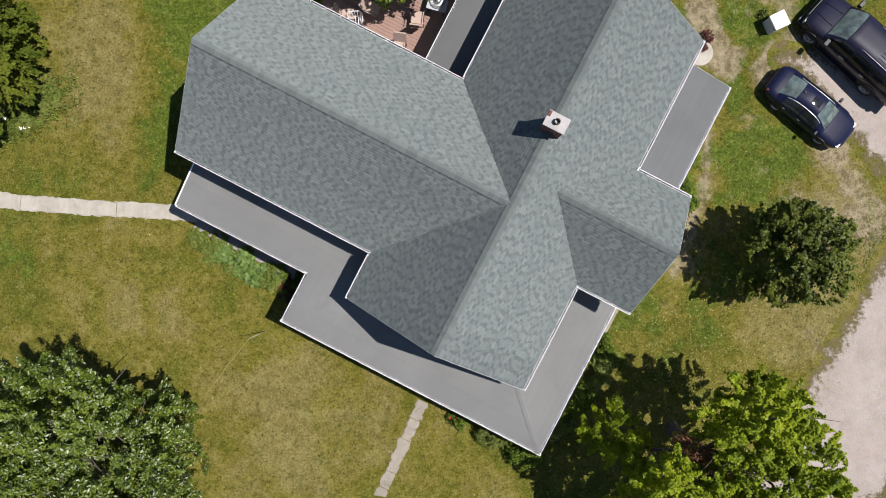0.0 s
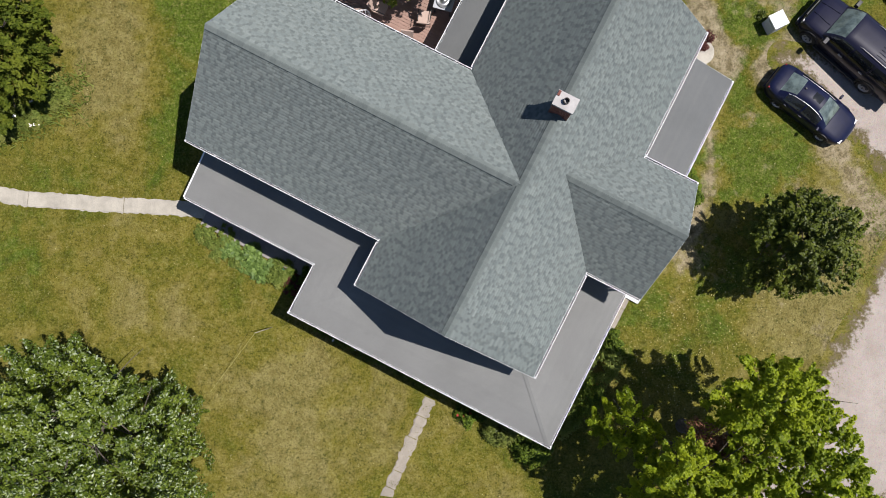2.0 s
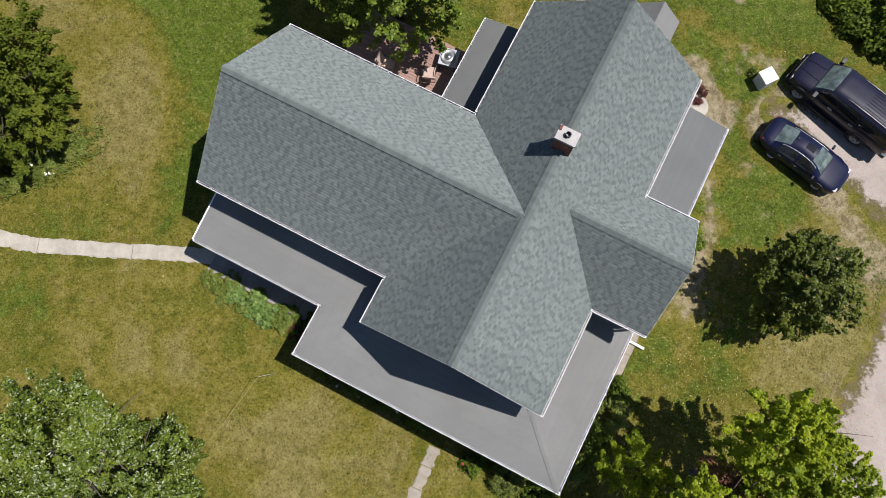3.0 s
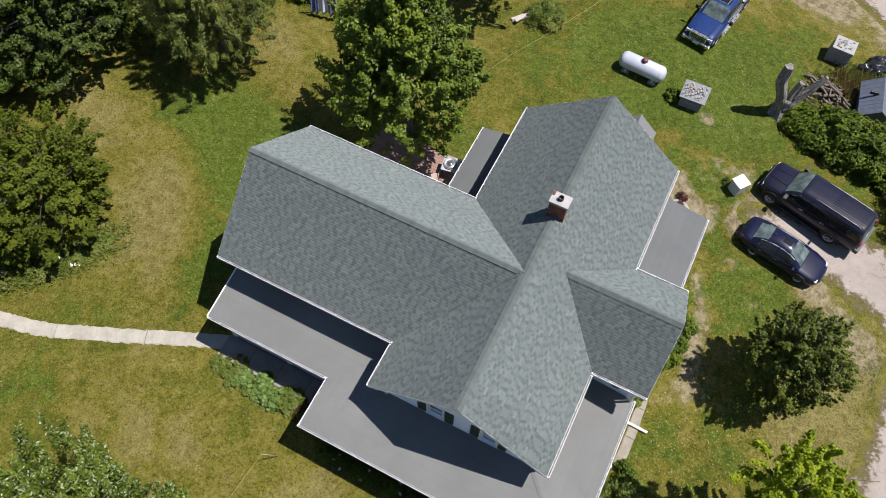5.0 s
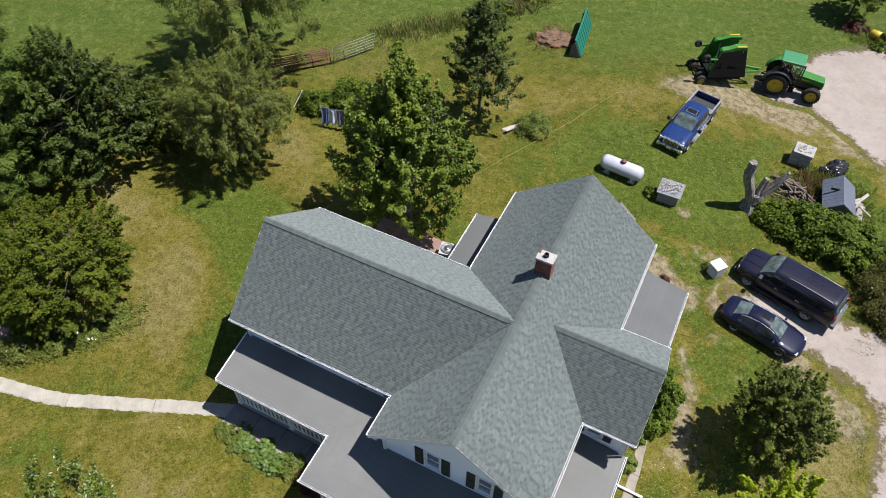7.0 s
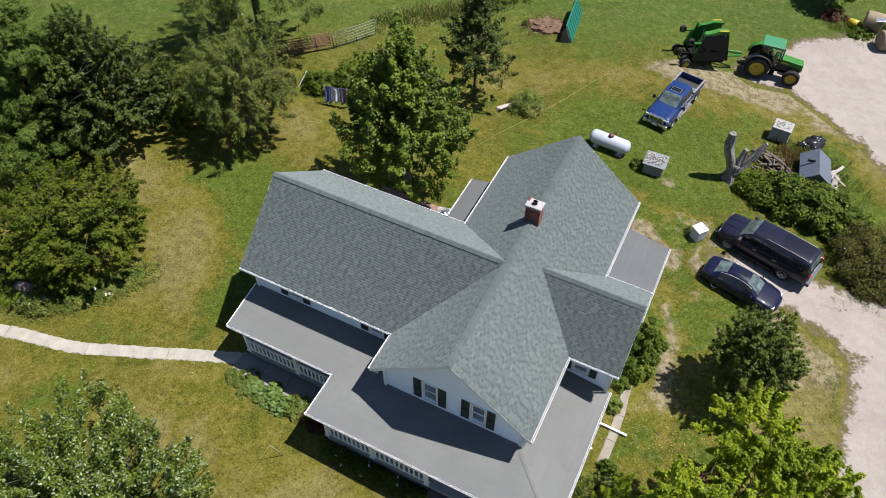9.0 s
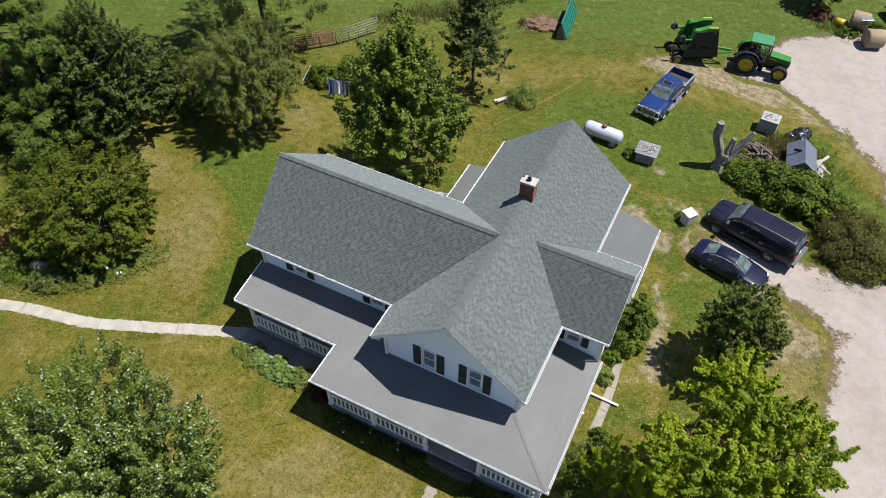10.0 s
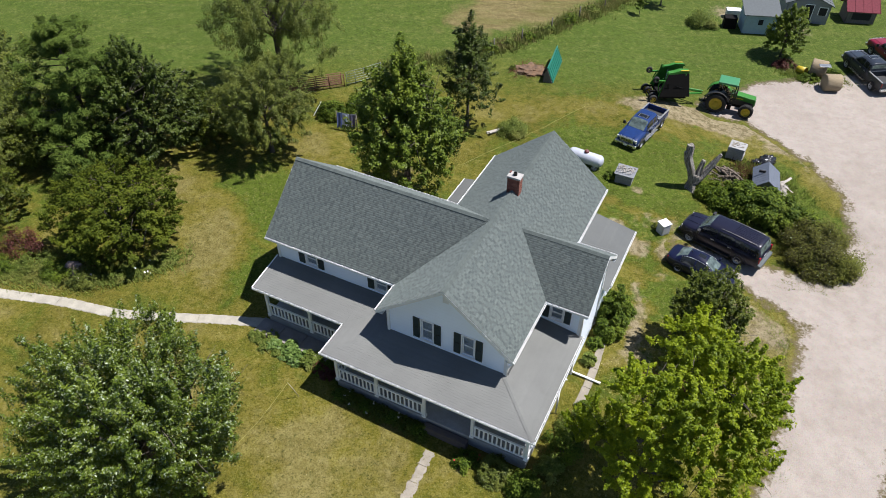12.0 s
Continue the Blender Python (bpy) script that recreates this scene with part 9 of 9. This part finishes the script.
# ---------------------------------------------------------------- back deck
DECK_Z = 0.16
deck = thing("deck", HOUSE_M @ pose(-7.1, 7.7, DECK_Z), "pinkish-brown weathered plank deck behind the house", "deck", kind="structure")
part("joists", boxes(*[(q, q + 0.05, -2.0, 2.36, -0.6, -0.04) for q in (-2.6, -1.6, -0.6, 0.4, 1.4, 2.5)]), DARK, deck)


def garden_chair(m, label):
    t = thing("garden_chair", m, label, "chair", "deck chairs")
    part("seat", boxes((-0.27, 0.27, -0.27, 0.27, 0.40, 0.46), bevel=0.03), CUSHION, t)
    part("backrest", boxes((-0.27, 0.27, -0.03, 0.03, 0.0, 0.62), bevel=0.025, m=pose(0, 0.30, 0.42, -18, 0, 0)), CUSHION, t)
    for x in (-0.27, 0.27):
        for y in (-0.25, 0.25):
            bm = bmesh.new()
            tube(bm, [(x, y, 0.0), (x, y * 0.95, 0.42)], 0.016, 6)
            part("leg", bm, BLACK, t)
        bm = bmesh.new()
        tube(bm, [(x, -0.27, 0.40), (x, -0.28, 0.64), (x, 0.28, 0.66)], 0.018, 6)
        part("armrest", bm, BLACK, t)
    return t


def on_deck(u, v, turn):
    return HOUSE_M @ pose(u, v, DECK_Z + 0.006, 0, 0, turn)


garden_chair(on_deck(-5.78, 8.25, 200), "tan cushioned garden chair on the deck")
garden_chair(on_deck(-7.62, 7.72, 95), "tan cushioned garden chair turned sideways on the deck")
garden_chair(on_deck(-5.88, 6.74, 20), "tan cushioned garden chair close to the house wall")
garden_chair(on_deck(-8.45, 7.0, 120), "tan cushioned garden chair beside the white one")


def wire_chair(m):
    t = thing("wire_chair", m, "white wire-framed garden chair on the deck", "chair", "deck chairs")
    bm = bmesh.new()
    tube(bm, [(0.3 * math.cos(a), 0.3 * math.sin(a), 0.44) for a in [k * math.pi / 10 for k in range(21)]], 0.018, 6)
    part("seat_ring", bm, TRIM, t)
    for k in range(5):
        q = -0.22 + 0.11 * k
        bm = bmesh.new()
        tube(bm, [(q, -math.sqrt(0.09 - q * q), 0.44), (q, math.sqrt(0.09 - q * q), 0.44), (q * 1.05, 0.36, 0.86)], 0.012, 5)
        part("seat_wire", bm, TRIM, t)
    for k in range(4):
        a = radians(45 + 90 * k)
        bm = bmesh.new()
        tube(bm, [(0.27 * math.cos(a), 0.27 * math.sin(a), 0.44), (0.33 * math.cos(a), 0.33 * math.sin(a), 0)], 0.016, 6)
        part("leg", bm, TRIM, t)
    bm = bmesh.new()
    tube(bm, [(-0.3, 0.05, 0.46), (-0.3, 0.33, 0.7), (-0.2, 0.38, 0.88), (0.2, 0.38, 0.88), (0.3, 0.33, 0.7), (0.3, 0.05, 0.46)], 0.018, 6)
    part("back_rail", bm, TRIM, t)


wire_chair(on_deck(-7.98, 6.82, 30))


def grill(m):
    t = thing("fire_pit_table", m, "square steel fire table with a round bowl on the deck", "fire pit")
    bm = boxes((-0.42, 0.42, -0.42, 0.42, 0.62, 0.68), bevel=0.03)
    part("table_top", bm, BOXGREY, t)
    bm = bmesh.new()
    lathe(bm, [(0.34, 0.682), (0.36, 0.72), (0.33, 0.72), (0.26, 0.695), (0.12, 0.69), (0.10, 0.75), (0, 0.76)], 28)
    part("bowl", bm, STEEL, t, "round steel bowl", smooth=True)
    for x in (-0.34, 0.34):
        for y in (-0.34, 0.34):
            part("leg", boxes((x - 0.03, x + 0.03, y - 0.03, y + 0.03, 0, 0.62)), BLACK, t)


grill(on_deck(-5.30, 9.20, 12))
shrub("shrub", "light green fern at the deck's edge", -6.05, 10.65, 0.4, 0.5, LEAF_LIME, 700, 0.12, 106)

# ---------------------------------------------------------------- pieces of walls, roofs and pavements
for g, a, d, length, o, size in GUTTERS:
    k = max(2, int(length / 0.62))
    for i in range(k + 1):
        ob = new("hanger", hm)
        ob.parent = g
        ob.matrix_local = Matrix.Translation(a + d * (0.03 + (length - 0.06) * i / k)) @ Matrix((d, o, Vector((0, 0, 1)))).transposed().to_4x4() @ Matrix.Diagonal((1, size / 0.13, 1, 1))


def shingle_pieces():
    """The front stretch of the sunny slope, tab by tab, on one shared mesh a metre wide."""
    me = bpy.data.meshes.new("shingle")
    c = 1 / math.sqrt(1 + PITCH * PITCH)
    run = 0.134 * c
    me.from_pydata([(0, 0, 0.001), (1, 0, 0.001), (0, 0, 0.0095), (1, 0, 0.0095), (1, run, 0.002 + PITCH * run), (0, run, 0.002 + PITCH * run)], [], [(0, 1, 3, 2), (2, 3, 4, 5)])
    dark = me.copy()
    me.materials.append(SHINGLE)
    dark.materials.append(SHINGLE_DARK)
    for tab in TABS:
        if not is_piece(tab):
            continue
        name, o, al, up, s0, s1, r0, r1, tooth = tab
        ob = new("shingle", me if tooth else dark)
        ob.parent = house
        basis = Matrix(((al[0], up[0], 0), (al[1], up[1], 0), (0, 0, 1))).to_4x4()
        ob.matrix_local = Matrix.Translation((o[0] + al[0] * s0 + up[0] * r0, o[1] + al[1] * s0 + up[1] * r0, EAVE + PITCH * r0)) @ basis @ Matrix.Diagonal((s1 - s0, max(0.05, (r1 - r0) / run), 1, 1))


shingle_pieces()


def brick_pieces():
    me = bpy.data.meshes.new("brick")
    bm = boxes((0, 0.19, -0.008, 0.09, 0, 0.057), bevel=0.004)
    bm.to_mesh(me)
    bm.free()
    me.materials.append(BRICK)
    z, i = 6.55, 0
    while z < 8.30:
        for side, (o, ang, length) in enumerate((((C0, D0), 0, C1 - C0), ((C1, D0), 90, D1 - D0), ((C1, D1), 180, C1 - C0), ((C0, D1), 270, D1 - D0))):
            s = 0.0 if (i + side) % 2 else -0.1
            while s < length - 0.02:
                a, b = max(0.0, s), min(s + 0.19, length)
                if b - a > 0.03:
                    ob = new("brick", me)
                    ob.parent = chimney
                    ob.matrix_local = pose(o[0], o[1], z, 0, 0, ang) @ Matrix.Translation((a, 0, 0)) @ Matrix.Diagonal(((b - a) / 0.19, 1, 1, 1))
                s += 0.2
        z += 0.067
        i += 1


brick_pieces()


def deck_boards():
    me = bpy.data.meshes.new("plank")
    bm = boxes((-2.72, 2.72, 0, 0.135, -0.035, 0), bevel=0.004)
    bm.to_mesh(me)
    bm.free()
    me.materials.append(DECK)
    rng = random.Random(6)
    for k in range(31):
        ob = new("plank", me)
        ob.parent = deck
        ob.matrix_local = pose(rng.uniform(-0.01, 0.01), -2.05 + 0.143 * k, rng.uniform(-0.002, 0.003))


deck_boards()


def ridge_cap_pieces():
    """Overlapping bent cap shingles along the three ridges, on one shared mesh."""
    bm = bmesh.new()
    rows_v = []
    for x, h in ((0.0, 0.026), (0.26, 0.036)):
        rows_v.append([bm.verts.new((x, w * 0.15, h - abs(w) * 0.15 * PITCH)) for w in (-1, -0.12, 0.12, 1)])
        rows_v.append([bm.verts.new(v.co - Vector((0, 0, 0.016))) for v in rows_v[-1]])
    q1, q0, e1, e0 = rows_v
    for k in range(3):
        bm.faces.new((q1[k], e1[k], e1[k + 1], q1[k + 1]))
        bm.faces.new((e0[k], e0[k + 1], e1[k + 1], e1[k]))
    for k in (0, 3):
        bm.faces.new((q0[k], e0[k], e1[k], q1[k]))
    bmesh.ops.recalc_face_normals(bm, faces=bm.faces[:])
    me = bpy.data.meshes.new("ridge_cap")
    bm.to_mesh(me)
    bm.free()
    me.materials.append(RIDGE)
    for p0, p1 in (((RU, VS, RIDGE_Z), (RU, VN, RIDGE_Z)), ((WW, RV, RIDGE_Z), (RU - 0.15, RV, RIDGE_Z)), ((EE, RVE, RIDGE_E), (RU + (RIDGE_Z - RIDGE_E) / PITCH - 0.1, RVE, RIDGE_E))):
        a, b = Vector(p0), Vector(p1)
        d = (b - a).normalized()
        for i in range(int((b - a).length / 0.2)):
            ob = new("ridge_cap", me)
            ob.parent = house
            ob.matrix_local = Matrix.Translation(a + d * (0.2 * i)) @ Matrix.Rotation(math.atan2(d.y, d.x), 4, 'Z')


ridge_cap_pieces()
for args in COURSES:
    lay_courses(*args)
